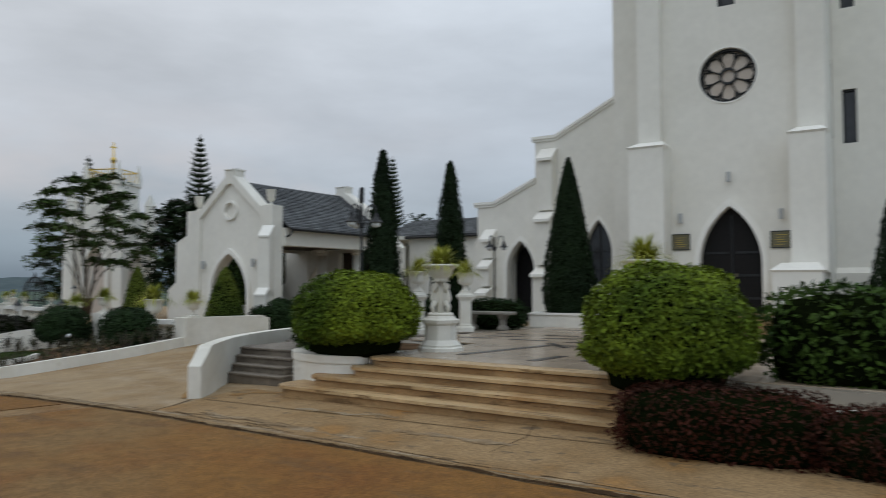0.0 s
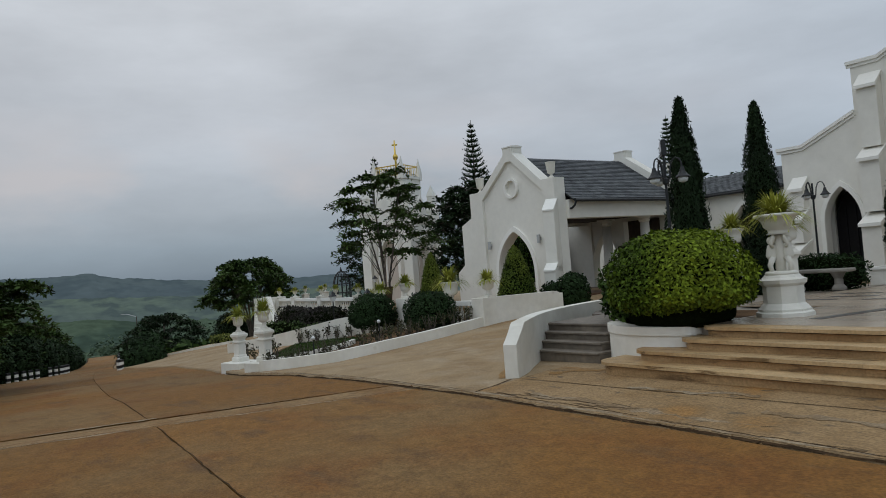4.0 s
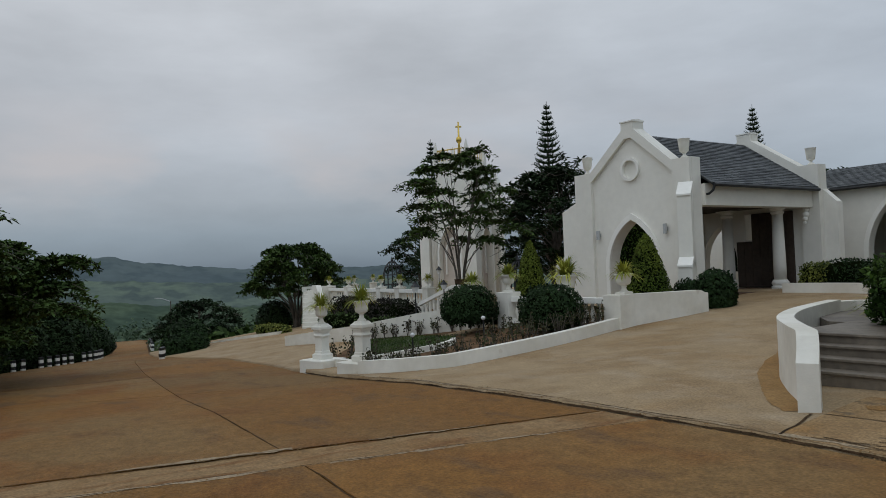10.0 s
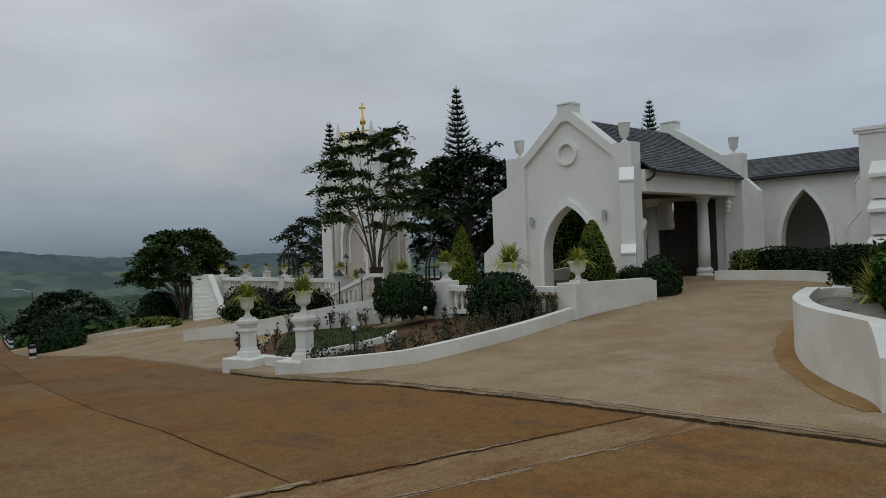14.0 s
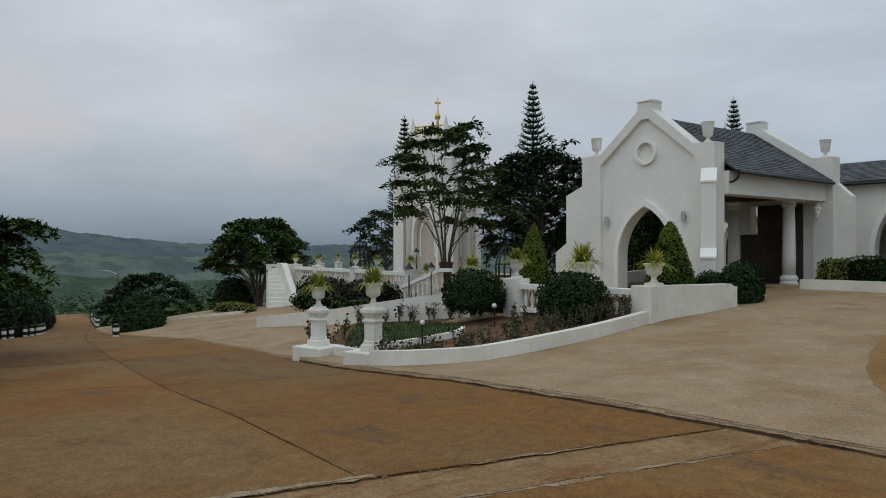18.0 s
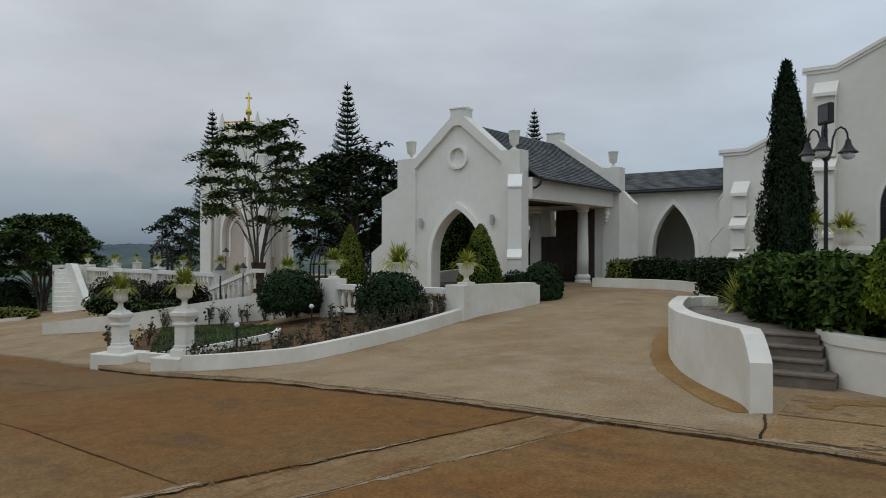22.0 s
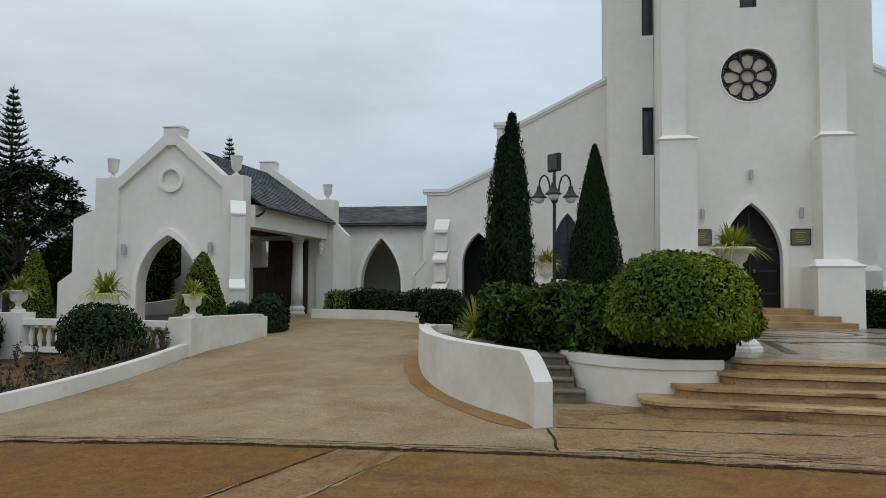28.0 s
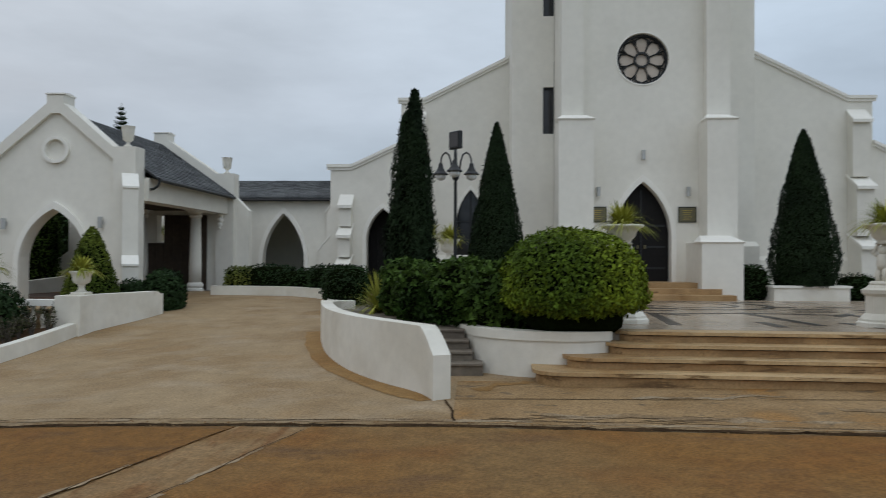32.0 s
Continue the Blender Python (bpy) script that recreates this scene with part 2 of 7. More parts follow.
FROST = mat("frosted_lamp_glass", (0.72, 0.73, 0.72), 0.2, 0.03, 10.0, bump=0.0)
SOIL = mat("brown_soil", (0.135, 0.080, 0.042), 0.95, 0.3, 12.0, (0.075, 0.043, 0.022), 2.0, bump=0.6, bscale=30, spec=0.1)
GRASS = mat("grass_ground", (0.055, 0.075, 0.028), 0.95, 0.3, 3.0, (0.085, 0.09, 0.04), 0.15, bump=0.5, bscale=25)
BARK = mat("grey_bark", (0.12, 0.10, 0.08), 0.9, 0.3, 14.0, (0.07, 0.058, 0.045), 3.0, bump=0.5, bscale=40)
def leaf(name, col, dark, isl=0.3, rough=0.62, **kw):
    return mat(name, col, rough, 0.2, 3.0, dark, 0.9, bump=0.0, island=isl, spec=0.10, **kw)
L_BALL = leaf("clipped_box_leaf", (0.150, 0.200, 0.016), (0.062, 0.102, 0.010), isl=0.55)
# Near-black stands in for the shade deep inside shrubs, hedges and cypresses.
L_CORE = mat("painted_foliage_shade", (0.006, 0.009, 0.003), 1.0, 0.4, 20.0, bump=0.5, bscale=30, spec=0.0)
L_HEDGE = leaf("dark_hedge_leaf", (0.050, 0.088, 0.015), (0.022, 0.048, 0.008), isl=0.5)
L_RED = leaf("red_hedge_leaf", (0.052, 0.014, 0.008), (0.022, 0.012, 0.006), isl=0.5)
L_CYP = leaf("cypress_needle", (0.017, 0.032, 0.012), (0.010, 0.020, 0.008))
L_PALM = leaf("yellow_green_blade", (0.36, 0.36, 0.065), (0.20, 0.25, 0.045))
L_TREE = leaf("tree_leaf", (0.060, 0.098, 0.024), (0.034, 0.062, 0.016))
L_DARK = leaf("dark_tree_leaf", (0.026, 0.046, 0.017), (0.015, 0.029, 0.012))
L_BUSH = leaf("bush_leaf", (0.024, 0.048, 0.016), (0.014, 0.028, 0.010))
L_ROSE = leaf("rose_leaf", (0.062, 0.066, 0.030), (0.040, 0.034, 0.018), isl=0.5)
L_PURP = leaf("dusky_purple_leaf", (0.040, 0.034, 0.030), (0.026, 0.030, 0.018), isl=0.5)
L_FIELD = leaf("field_green", (0.07, 0.105, 0.032), (0.045, 0.075, 0.026))
NICHE = mat("warm_niche_plaster", (0.60, 0.52, 0.45), 0.85, 0.08, 4.0, (0.54, 0.46, 0.40), 1.0, bump=0.1)
BENCH = mat("weathered_grey_stone", (0.27, 0.25, 0.215), 0.8, 0.2, 12.0, (0.18, 0.165, 0.14), 3.0, bump=0.3)
# Distance haze is painted into these ridge colours, strongest in the farthest.
HILL_FAR = mat("haze_painted_far_hill", (0.096, 0.122, 0.130), 1.0, 0.08, 0.07, (0.112, 0.140, 0.142), 0.012, (0.40, 0.62), bump=0.0, spec=0.0, col3=(0.085, 0.110, 0.117), mix3=(0.48, 0.60), scale3=0.03)
HILL_MID = mat("haze_painted_valley_field", (0.108, 0.136, 0.120), 1.0, 0.10, 0.16, (0.132, 0.168, 0.128), 0.02, (0.40, 0.62), bump=0.0, spec=0.0, col3=(0.084, 0.108, 0.100), mix3=(0.47, 0.58), scale3=0.05)
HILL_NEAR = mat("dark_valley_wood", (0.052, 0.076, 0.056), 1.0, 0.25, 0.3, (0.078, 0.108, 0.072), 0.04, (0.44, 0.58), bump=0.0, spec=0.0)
CEIL = mat("brown_ceiling_and_shade_boards", (0.070, 0.052, 0.040), 0.7, 0.2, 9.0, (0.048, 0.036, 0.027), 1.0, bump=0.2, spec=0.2)
# Leaf green paled to carry painted valley haze.
L_MIST = leaf("haze_painted_bush_leaf", (0.092, 0.130, 0.075), (0.072, 0.106, 0.070), isl=0.15)
PAVED = mat("dull_beige_paving", (0.33, 0.285, 0.23), 0.4, 0.1, 4.0, (0.27, 0.225, 0.17), 0.9, bump=0.05)
STAIN = mat("rusty_wash_stain", (0.305, 0.180, 0.068), 0.8, 0.15, 6.0, (0.260, 0.142, 0.048), 0.9, bump=0.4, bscale=65, spec=0.2, grit=0.2)
FLECK = mat("dark_flaked_concrete", (0.150, 0.098, 0.052), 0.9, 0.25, 14.0, (0.110, 0.070, 0.036), 2.0, bump=0.5, bscale=60, spec=0.15)
WORN = mat("pale_worn_concrete", (0.33, 0.25, 0.16), 0.85, 0.2, 10.0, (0.24, 0.160, 0.085), 1.6, (0.42, 0.6), bump=0.6, bscale=60, spec=0.2, grit=0.3)
OLDSLAB = mat("streaked_old_concrete", (0.325, 0.212, 0.104), 0.8, 0.12, 8.0, (0.258, 0.158, 0.070), 0.8, (0.46, 0.58), bump=0.6, bscale=55, col3=(0.34, 0.18, 0.060), mix3=(0.56, 0.66), scale3=0.8, spec=0.22, grit=0.28, streak=(0.06, (2.6, 6.0, 1.0), (0.165, 0.115, 0.066), (0.585, 0.65)))
WRAP = mat("brown_sacking", (0.085, 0.055, 0.035), 0.95, 0.3, 18.0, (0.05, 0.034, 0.022), 4.0, bump=0.5, bscale=90, spec=0.1)
SHINGLE = mat("grey_slate_shingle", (0.120, 0.126, 0.130), 0.85, 0.2, 14.0, (0.085, 0.09, 0.095), 2.0, bump=0.3, obj=0.28, spec=0.25)
FLOORT = mat("dark_terracotta", (0.115, 0.062, 0.038), 0.6, 0.15, 6.0, (0.09, 0.05, 0.03), 1.5, bump=0.1, spec=0.3)
L_CONE = leaf("clipped_cone_leaf", (0.105, 0.135, 0.020), (0.055, 0.085, 0.012), isl=0.45)
L_YEL = leaf("variegated_leaf", (0.19, 0.20, 0.045), (0.07, 0.10, 0.025), isl=0.45)

# ---- mesh helpers ----
def mesh_of(bm, name, material, smooth=False):
    me = bpy.data.meshes.new(name)
    bmesh.ops.recalc_face_normals(bm, faces=bm.faces[:])
    bm.to_mesh(me)
    bm.free()
    if material:
        me.materials.append(material)
    if smooth:
        me.polygons.foreach_set("use_smooth", [True] * len(me.polygons))
    return me


def part(name, bm, material, parent=None, label="", smooth=False, kind=""):
    """One bmesh as one mesh object under a thing or a part (its local frame is the parent's)."""
    ob = new(name, mesh_of(bm, name, material, smooth))
    if parent:
        ob.parent = parent
    return tagged(ob, label, kind=kind)


def empty(name, label, category, m=None, group="", kind=""):
    ob = new(name)
    ob.empty_display_size = 0.2
    if m:
        ob.matrix_world = m
    return tagged(ob, label, category, group, kind)


def place(axis, u, v, d):
    return {"y": (u, d, v), "x": (d, u, v), "z": (u, v, d)}[axis]


def slab(bm, loops, axis, a, b):
    """A flat plate with holes: loops of 2D points (outer first), from a to b along the axis."""
    tris = tessellate_polygon([[Vector((u, v, 0)) for u, v in lp] for lp in loops])
    flat = [p for lp in loops for p in lp]
    lo = [bm.verts.new(place(axis, u, v, a)) for u, v in flat]
    hi = [bm.verts.new(place(axis, u, v, b)) for u, v in flat]
    for t in tris:
        bm.faces.new([lo[i] for i in t])
        bm.faces.new([hi[i] for i in reversed(t)])
    k = 0
    for lp in loops:
        m = len(lp)
        for i in range(m):
            p, q = k + i, k + (i + 1) % m
            bm.faces.new((lo[p], lo[q], hi[q], hi[p]))
        k += m
    return bm


def box(bm, x0, x1, y0, y1, z0, z1, bev=0.0):
    r = bmesh.ops.create_cube(bm, size=1.0, matrix=Matrix.Translation(((x0 + x1) / 2, (y0 + y1) / 2, (z0 + z1) / 2)) @ Matrix.Diagonal((abs(x1 - x0), abs(y1 - y0), abs(z1 - z0), 1)))
    if bev:
        vs = set(r["verts"])
        bmesh.ops.bevel(bm, geom=[e for e in bm.edges if e.verts[0] in vs and e.verts[1] in vs], offset=bev, segments=1, affect="EDGES")
    return bm


def B(*args, bev=0.0):
    return box(bmesh.new(), *args, bev=bev)


def lathe(bm, prof, segs=20, at=(0, 0, 0), square=False):
    """Turns a profile of (radius, height) about the upright axis; square: four sides."""
    n = 4 if square else segs
    f = math.sqrt(2) if square else 1
    rings = []
    for r, z in prof:
        rings.append([bm.verts.new((at[0] + f * r * math.cos(2 * math.pi * (i + 0.5) / n), at[1] + f * r * math.sin(2 * math.pi * (i + 0.5) / n), at[2] + z)) for i in range(n)])
    for a, b in zip(rings, rings[1:]):
        for i in range(n):
            bm.faces.new((a[i], a[(i + 1) % n], b[(i + 1) % n], b[i]))
    bm.faces.new(list(reversed(rings[0])))
    bm.faces.new(rings[-1])
    return bm


def tube(bm, pts, rad, n=8):
    """A round bar along points; rad: one radius or one for each point."""
    pts = [Vector(p) for p in pts]
    rads = rad if isinstance(rad, (list, tuple)) else [rad] * len(pts)
    rings = []
    for i, p in enumerate(pts):
        d = (pts[min(i + 1, len(pts) - 1)] - pts[max(i - 1, 0)]).normalized()
        u = d.orthogonal().normalized() if i == 0 else (u - d * u.dot(d)).normalized()
        w = d.cross(u)
        rings.append([bm.verts.new(p + rads[i] * (math.cos(2 * math.pi * k / n) * u + math.sin(2 * math.pi * k / n) * w)) for k in range(n)])
    for a, b in zip(rings, rings[1:]):
        for k in range(n):
            bm.faces.new((a[k], a[(k + 1) % n], b[(k + 1) % n], b[k]))
    bm.faces.new(list(reversed(rings[0])))
    bm.faces.new(rings[-1])
    return bm


def arch(cx, half, z0, spring, apex, n=10):
    """A pointed arch's outline from its right foot over the point to its left foot."""
    h = apex - spring
    c = (h * h - half * half) / (2 * half)
    r = half + c
    top = math.asin(min(1, h / r))
    right = [(cx - c + r * math.cos(top * i / n), spring + r * math.sin(top * i / n)) for i in range(n + 1)]
    left = [(2 * cx - u, v) for u, v in reversed(right[:-1])]
    return [(cx + half, z0)] + right + left + [(cx - half, z0)]


def arch_band(bm, cx, half, z0, spring, apex, wide, y0, y1, axis="y"):
    """A raised moulding round a pointed arch."""
    inn = arch(cx, half, z0, spring, apex)
    out = arch(cx, half + wide, z0, spring, apex + wide * 1.35)
    for i in range(len(inn) - 1):
        q = [inn[i], out[i], out[i + 1], inn[i + 1]]
        a = [bm.verts.new(place(axis, u, v, y0)) for u, v in q]
        b = [bm.verts.new(place(axis, u, v, y1)) for u, v in q]
        bm.faces.new(a), bm.faces.new(list(reversed(b)))
        for k in range(4):
            bm.faces.new((a[k], a[(k + 1) % 4], b[(k + 1) % 4], b[k]))
    return bm


def ring(bm, cx, cz, r0, r1, y0, y1, n=32, axis="y"):
    for i in range(n):
        q = [(cx + r * math.cos(2 * math.pi * j / n), cz + r * math.sin(2 * math.pi * j / n)) for r, j in ((r0, i), (r1, i), (r1, i + 1), (r0, i + 1))]
        a = [bm.verts.new(place(axis, u, v, y0)) for u, v in q]
        b = [bm.verts.new(place(axis, u, v, y1)) for u, v in q]
        bm.faces.new(a), bm.faces.new(list(reversed(b)))
        bm.faces.new((a[0], a[3], b[3], b[0])), bm.faces.new((a[1], a[2], b[2], b[1]))
    bmesh.ops.remove_doubles(bm, verts=bm.verts[:], dist=1e-5)
    return bm


def raw(name, verts, faces, material, parent=None, label="", kind="", smooth=False):
    me = bpy.data.meshes.new(name)
    me.from_pydata(verts, [], faces)
    me.materials.append(material)
    if smooth:
        me.polygons.foreach_set("use_smooth", [True] * len(me.polygons))
    me.update()
    ob = new(name, me)
    if parent:
        ob.parent = parent
    return tagged(ob, label, kind=kind)


RNG = np.random.default_rng(7)


def leaves(name, pos, nor, size, material, parent=None, label="", kind="", wide=0.5, tilt=0.6, droop=0.0, jitter=0.35):
    """Many small folded leaves as one mesh, each at a point and roughly facing along its normal."""
    pos, nor = np.asarray(pos, float), np.asarray(nor, float)
    n = len(pos)
    nor = nor + RNG.normal(0, tilt, (n, 3))
    nor /= np.linalg.norm(nor, axis=1, keepdims=True) + 1e-9
    ref = RNG.normal(0, 1, (n, 3))
    ref[:, 2] -= droop
    u = ref - nor * (ref * nor).sum(1, keepdims=True)
    u /= np.linalg.norm(u, axis=1, keepdims=True) + 1e-9
    w = np.cross(nor, u)
    s = (size * (1 + RNG.uniform(-jitter, jitter, n)))[:, None]
    v = np.empty((n, 4, 3))
    v[:, 0] = pos
    v[:, 1] = pos + u * s * 0.5 + w * s * wide * 0.5 + nor * s * 0.12
    v[:, 2] = pos + u * s
    v[:, 3] = pos + u * s * 0.5 - w * s * wide * 0.5 + nor * s * 0.12
    me = bpy.data.meshes.new(name)
    me.vertices.add(4 * n)
    me.vertices.foreach_set("co", v.reshape(-1))
    me.loops.add(4 * n)
    me.loops.foreach_set("vertex_index", np.arange(4 * n, dtype=np.int32))
    me.polygons.add(n)
    me.polygons.foreach_set("loop_start", np.arange(0, 4 * n, 4, dtype=np.int32))
    me.update(calc_edges=True)
    me.validate()
    me.materials.append(material)
    ob = new(name, me)
    if parent:
        ob.parent = parent
    return tagged(ob, label, kind=kind)


def sphere_points(n):
    d = RNG.normal(0, 1, (n, 3))
    return d / np.linalg.norm(d, axis=1, keepdims=True)


# ---- ground heights ----
PROF_X = [-400, -120, -90, -60, -46, -36, -28, -20, -12, -9.5, -6, -3, 0, 6, 12, 40]
PROF_Z = [-24, -7.6, -5.4, -3.75, -3.0, -2.35, -1.75, -1.2, -0.74, -0.57, -0.27, -0.14, -0.07, 0.0, 0.1, 0.5]
EDGE_X = [-80, -60, -46, -36.7, -32.5, -28.7, -21.6, -14, -10.7, -6.6, -4.2, -2, 0, 2, 4, 6, 8, 25]
EDGE_L = [17.6, 13.9, 10.9, 8.4, 6.0, 3.7, 2.8, 1.65, 1.4, 1.08, 0.85, 0.64, 0.45, 0.31, 0.17, 0.04, -0.1, -0.8]
EDGE_R = [20.2, 16.2, 13.1, 11.0, 10.2, 9.6, 9.9, 9.0, 8.4, 7.90, 7.82, 7.74, 7.65, 7.50, 7.34, 7.16, 7.0, 6.0]


def prof(x):
    return float(np.interp(x, PROF_X, PROF_Z))


def drive_z(x, y):
    s = float(np.interp(y, [7.7, 14.0, 18.5, 21.0], [0.0, 0.49, 0.93, 1.0]))
    r = prof(x) + 0.022
    dip = float(np.interp(y, [8.2, 9.5, 12.0, 14.0, 16.0], [0, 0.085, 0.06, 0.02, 0])) * min(1.0, max(0.0, (-3.5 - x) / 2.5))
    full = r + (0.56 - r) * s - dip
    w = min(1.0, max(0.0, (x + 1.2) / 1.4))
    apron = r + min(0.105, max(0.0, 0.068 * (y - 7.55)))
    return full + (apron - full) * w * w * (3 - 2 * w)


def floor_z(y):
    return 0.625 - 0.013 * (y - 9.9)

# ---- ground, road, driveway ----
def land(x, y):
    d = math.hypot(x, y)
    if x < 0:
        z = float(np.interp(-d, [-1600, -950, -700, -500, -300, -120, -90, -60, -46, -36, -28, -20, -12, 0], [-30, -28, -26, -22, -17, -10, -7.2, -4.9, -3.8, -2.9, -2.2, -1.6, -1.1, -0.5]))
        if d > 250:
            z += 7 * noise.noise((x / 260, y / 260, 0.3)) + 3 * noise.noise((x / 70, y / 70, 2.0))
    else:
        z = -0.5
    return z


def grid_sheet(xs, ys, f):
    verts = [(x, y, f(x, y)) for y in ys for x in xs]
    w = len(xs)
    faces = [(j * w + i, j * w + i + 1, (j + 1) * w + i + 1, (j + 1) * w + i) for j in range(len(ys) - 1) for i in range(w - 1)]
    return verts, faces


axis_far = [-1600, -1300, -1100, -1000, -950, -880, -800, -720, -640, -560, -480, -400, -330, -270, -220, -180, -150, -125, -105, -90, -78, -68, -60, -52, -46, -40, -34, -28, -22, -17, -12, -8, -4, 0]
xs = axis_far + [8, 20, 40, 80, 160, 400, 1000, 1600]
ys = [-1600, -900, -500, -250, -120, -60, -30, -15, -6, -2, 2, 6, 10, 14, 18, 22, 28, 36, 46, 60, 75, 95, 120, 150, 190, 240, 300, 370, 450, 540, 640, 760, 900, 1100, 1350, 1600]
v, f = grid_sheet(xs, ys, land)
tagged(raw("ground", v, f, GRASS, smooth=True), "rough green valley ground around the road", "ground", kind="structure")


def ridge(name, label, dist, base, shape, material, seed, rough):
    """A wooded ridge on an arc round the place; shape: (degrees left of the church axis, crest height) pairs."""
    v, f = [], []
    n = 620
    for i in range(n + 1):
        deg = 15 + 100 * i / n
        a = radians(deg)
        h = float(np.interp(deg, [p[0] for p in shape], [p[1] for p in shape]))
        h += rough * (0.9 * noise.noise((deg * 0.35, seed, 0.1)) + 0.55 * noise.noise((deg * 1.6, seed, 4.0)) + 0.50 * abs(noise.noise((deg * 5.5, seed, 9.0))))
        for r, z in ((0.80, base - 12), (0.86, base + (h - base) * 0.22), (0.93, base + (h - base) * 0.62), (1.0, h), (1.12, base - 12)):
            wob = rough * 0.8 * noise.noise((deg * 0.9, r * 30.0, seed)) if 0.8 < r < 1 else 0
            v.append((-dist * r * math.sin(a), dist * r * math.cos(a), z + wob))
    f = [(5 * i + k, 5 * i + k + 1, 5 * i + k + 6, 5 * i + k + 5) for i in range(n) for k in range(4)]
    tagged(raw(name, v, f, material, smooth=True), label, "hills", kind="structure")


# The stepped ridge tones hold the haze of distance in their colour.
ridge("backdrop_far", "wooded hills on the horizon, haze painted into their blue", 1100, -25, [(15, 9), (60, 9), (65, 9.5), (70, 13), (74, 19.5), (77.3, 26.5), (79.5, 36), (83, 34.5), (90, 36), (115, 30)], HILL_FAR, 1.0, 3.2)
ridge("backdrop_mid", "green fields across the valley, haze painted into their colour", 640, -30, [(15, -6), (60, -5), (72, -3), (84, 5), (95, 6), (115, 4)], HILL_MID, 5.0, 1.6)
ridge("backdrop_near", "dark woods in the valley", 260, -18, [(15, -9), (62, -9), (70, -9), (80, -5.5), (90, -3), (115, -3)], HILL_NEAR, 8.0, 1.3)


def edge(x, side):
    return float(np.interp(x, EDGE_X, EDGE_L if side == "L" else EDGE_R))


road = empty("road", "rust-brown stained concrete road with cracked joints", "road", kind="structure")
v, f = [], []
rx = [24, 18, 12, 8, 4, 0, -3, -6, -9.5, -12, -16, -20, -24, -28, -32, -36, -41, -46, -53, -60, -70, -80]
for x in rx:
    v += [(x, edge(x, "L") - 0.15, prof(x) - 0.05), (x, edge(x, "R") + 0.1, prof(x) - 0.05)]
f = [(2 * i, 2 * i + 1, 2 * i + 3, 2 * i + 2) for i in range(len(rx) - 1)]
raw("bed", v, f, JOINT, road)


def mid(x):
    xs_ = [x + q for q in (-1.5, -0.5, 0.5, 1.5)]
    return float(np.mean(np.interp(xs_, [-80, -46, -28, -18.4, -10.6, -6.2, -3.1, -0.3, 2.1, 3.5, 25], [20.8, 13.0, 8.4, 6.6, 5.42, 4.77, 4.42, 4.08, 3.82, 3.68, 2.2])))


def gap(x):
    """Half width of the ragged joint along the road's right edge."""
    return 0.019 + 0.013 * noise.noise((x * 1.7, 2.0, 0.0)) + 0.010 * noise.noise((x * 7.0, 5.0, 0.0))


def drift(x):
    return 0.030 * noise.noise((x * 0.9, 3.0, 0.0)) + 0.012 * noise.noise((x * 4.0, 9.0, 0.0))


def paving(name, x0, x1, fa, fb, material, parent, lift=0.0, n=14, thick=0.06, skew=(0.22, 0.22)):
    """A concrete slab between two transverse joints and two edge functions; x0 > x1. Joint lines run a little askew."""
    v, f = [], []
    for i in range(n + 1):
        for k, fn in ((0, fa), (1, fb)):
            x = x0 + (x1 - x0) * i / n
            y = fn(x)
            xx = x + (skew[0] + (skew[1] - skew[0]) * i / n) * (y - 4.3)
            y = fn(xx) + 0.012 * noise.noise((xx * 2.1, k * 7.0, 0.5))
            v += [(xx, y, prof(xx) + lift), (xx, y, prof(xx) + lift - thick)]
    for i in range(n):
        a, b = 4 * i, 4 * i + 4
        f += [(a, a + 2, b + 2, b), (a, b, b + 1, a + 1), (a + 2, a + 3, b + 3, b + 2)]
    f += [(0, 1, 3, 2), (4 * n, 4 * n + 2, 4 * n + 3, 4 * n + 1)]
    return raw(name, v, f, material, parent)


cuts = [24, 17, 10.5, -2.51, -10.95, -16.4, -21.5, -27.5, -34, -41, -49, -58, -69, -79]
for a, b in zip(cuts, cuts[1:]):
    if a == 10.5:
        e0, e1 = a - 0.012, b + 0.375
    elif a == -2.51:
        e0, e1 = a - 0.375, b + 0.012
    else:
        e0, e1 = a - 0.012, b + 0.012
    for lo, hi in ((lambda x: edge(x, "L"), lambda x: mid(x) - 0.008), (lambda x: mid(x) + 0.008, lambda x: edge(x, "R") + drift(x) - gap(x) - 0.01)):
        paving("slab", e0, e1, lo, hi, ROADM, road, n=90 if -16 < a < 18 else 14, skew=tuple({-10.95: 0.66, -2.51: 0.285}.get(c, 0.22) for c in (a, b)))
paving("joint_strip", -2.51 + 0.362, -2.51 - 0.362, lambda x: edge(x, "L"), lambda x: edge(x, "R") + drift(x) - gap(x) - 0.012, STRIP, road, lift=-0.006, skew=(0.285, 0.285))

# driveway, apron before the steps and the second drive beyond the garden
xs = [-40 + 1.0 * i for i in range(28)] + [-12 + 0.1 * i for i in range(241)] + [13, 15, 18, 24]
v, f = [], []
ts = [-1, 0.0, 0.02, 0.06, 0.12, 0.2, 0.3, 0.42, 0.55, 0.7, 0.85, 1.0]
for x in xs:
    e = edge(x, "R")
    far = 21.6 if x > -12.5 else e + 9
    for t in ts:
        y = e + (far - e) * max(0, t) + (drift(x) + gap(x) if t <= 0 else 0)
        z = drive_z(x, y) if x > -12.5 else prof(x) + 0.022 + 0.10 * max(0, y - e)
        v.append((x, y, z - (0.09 if t < 0 else 0)))
w = len(ts)
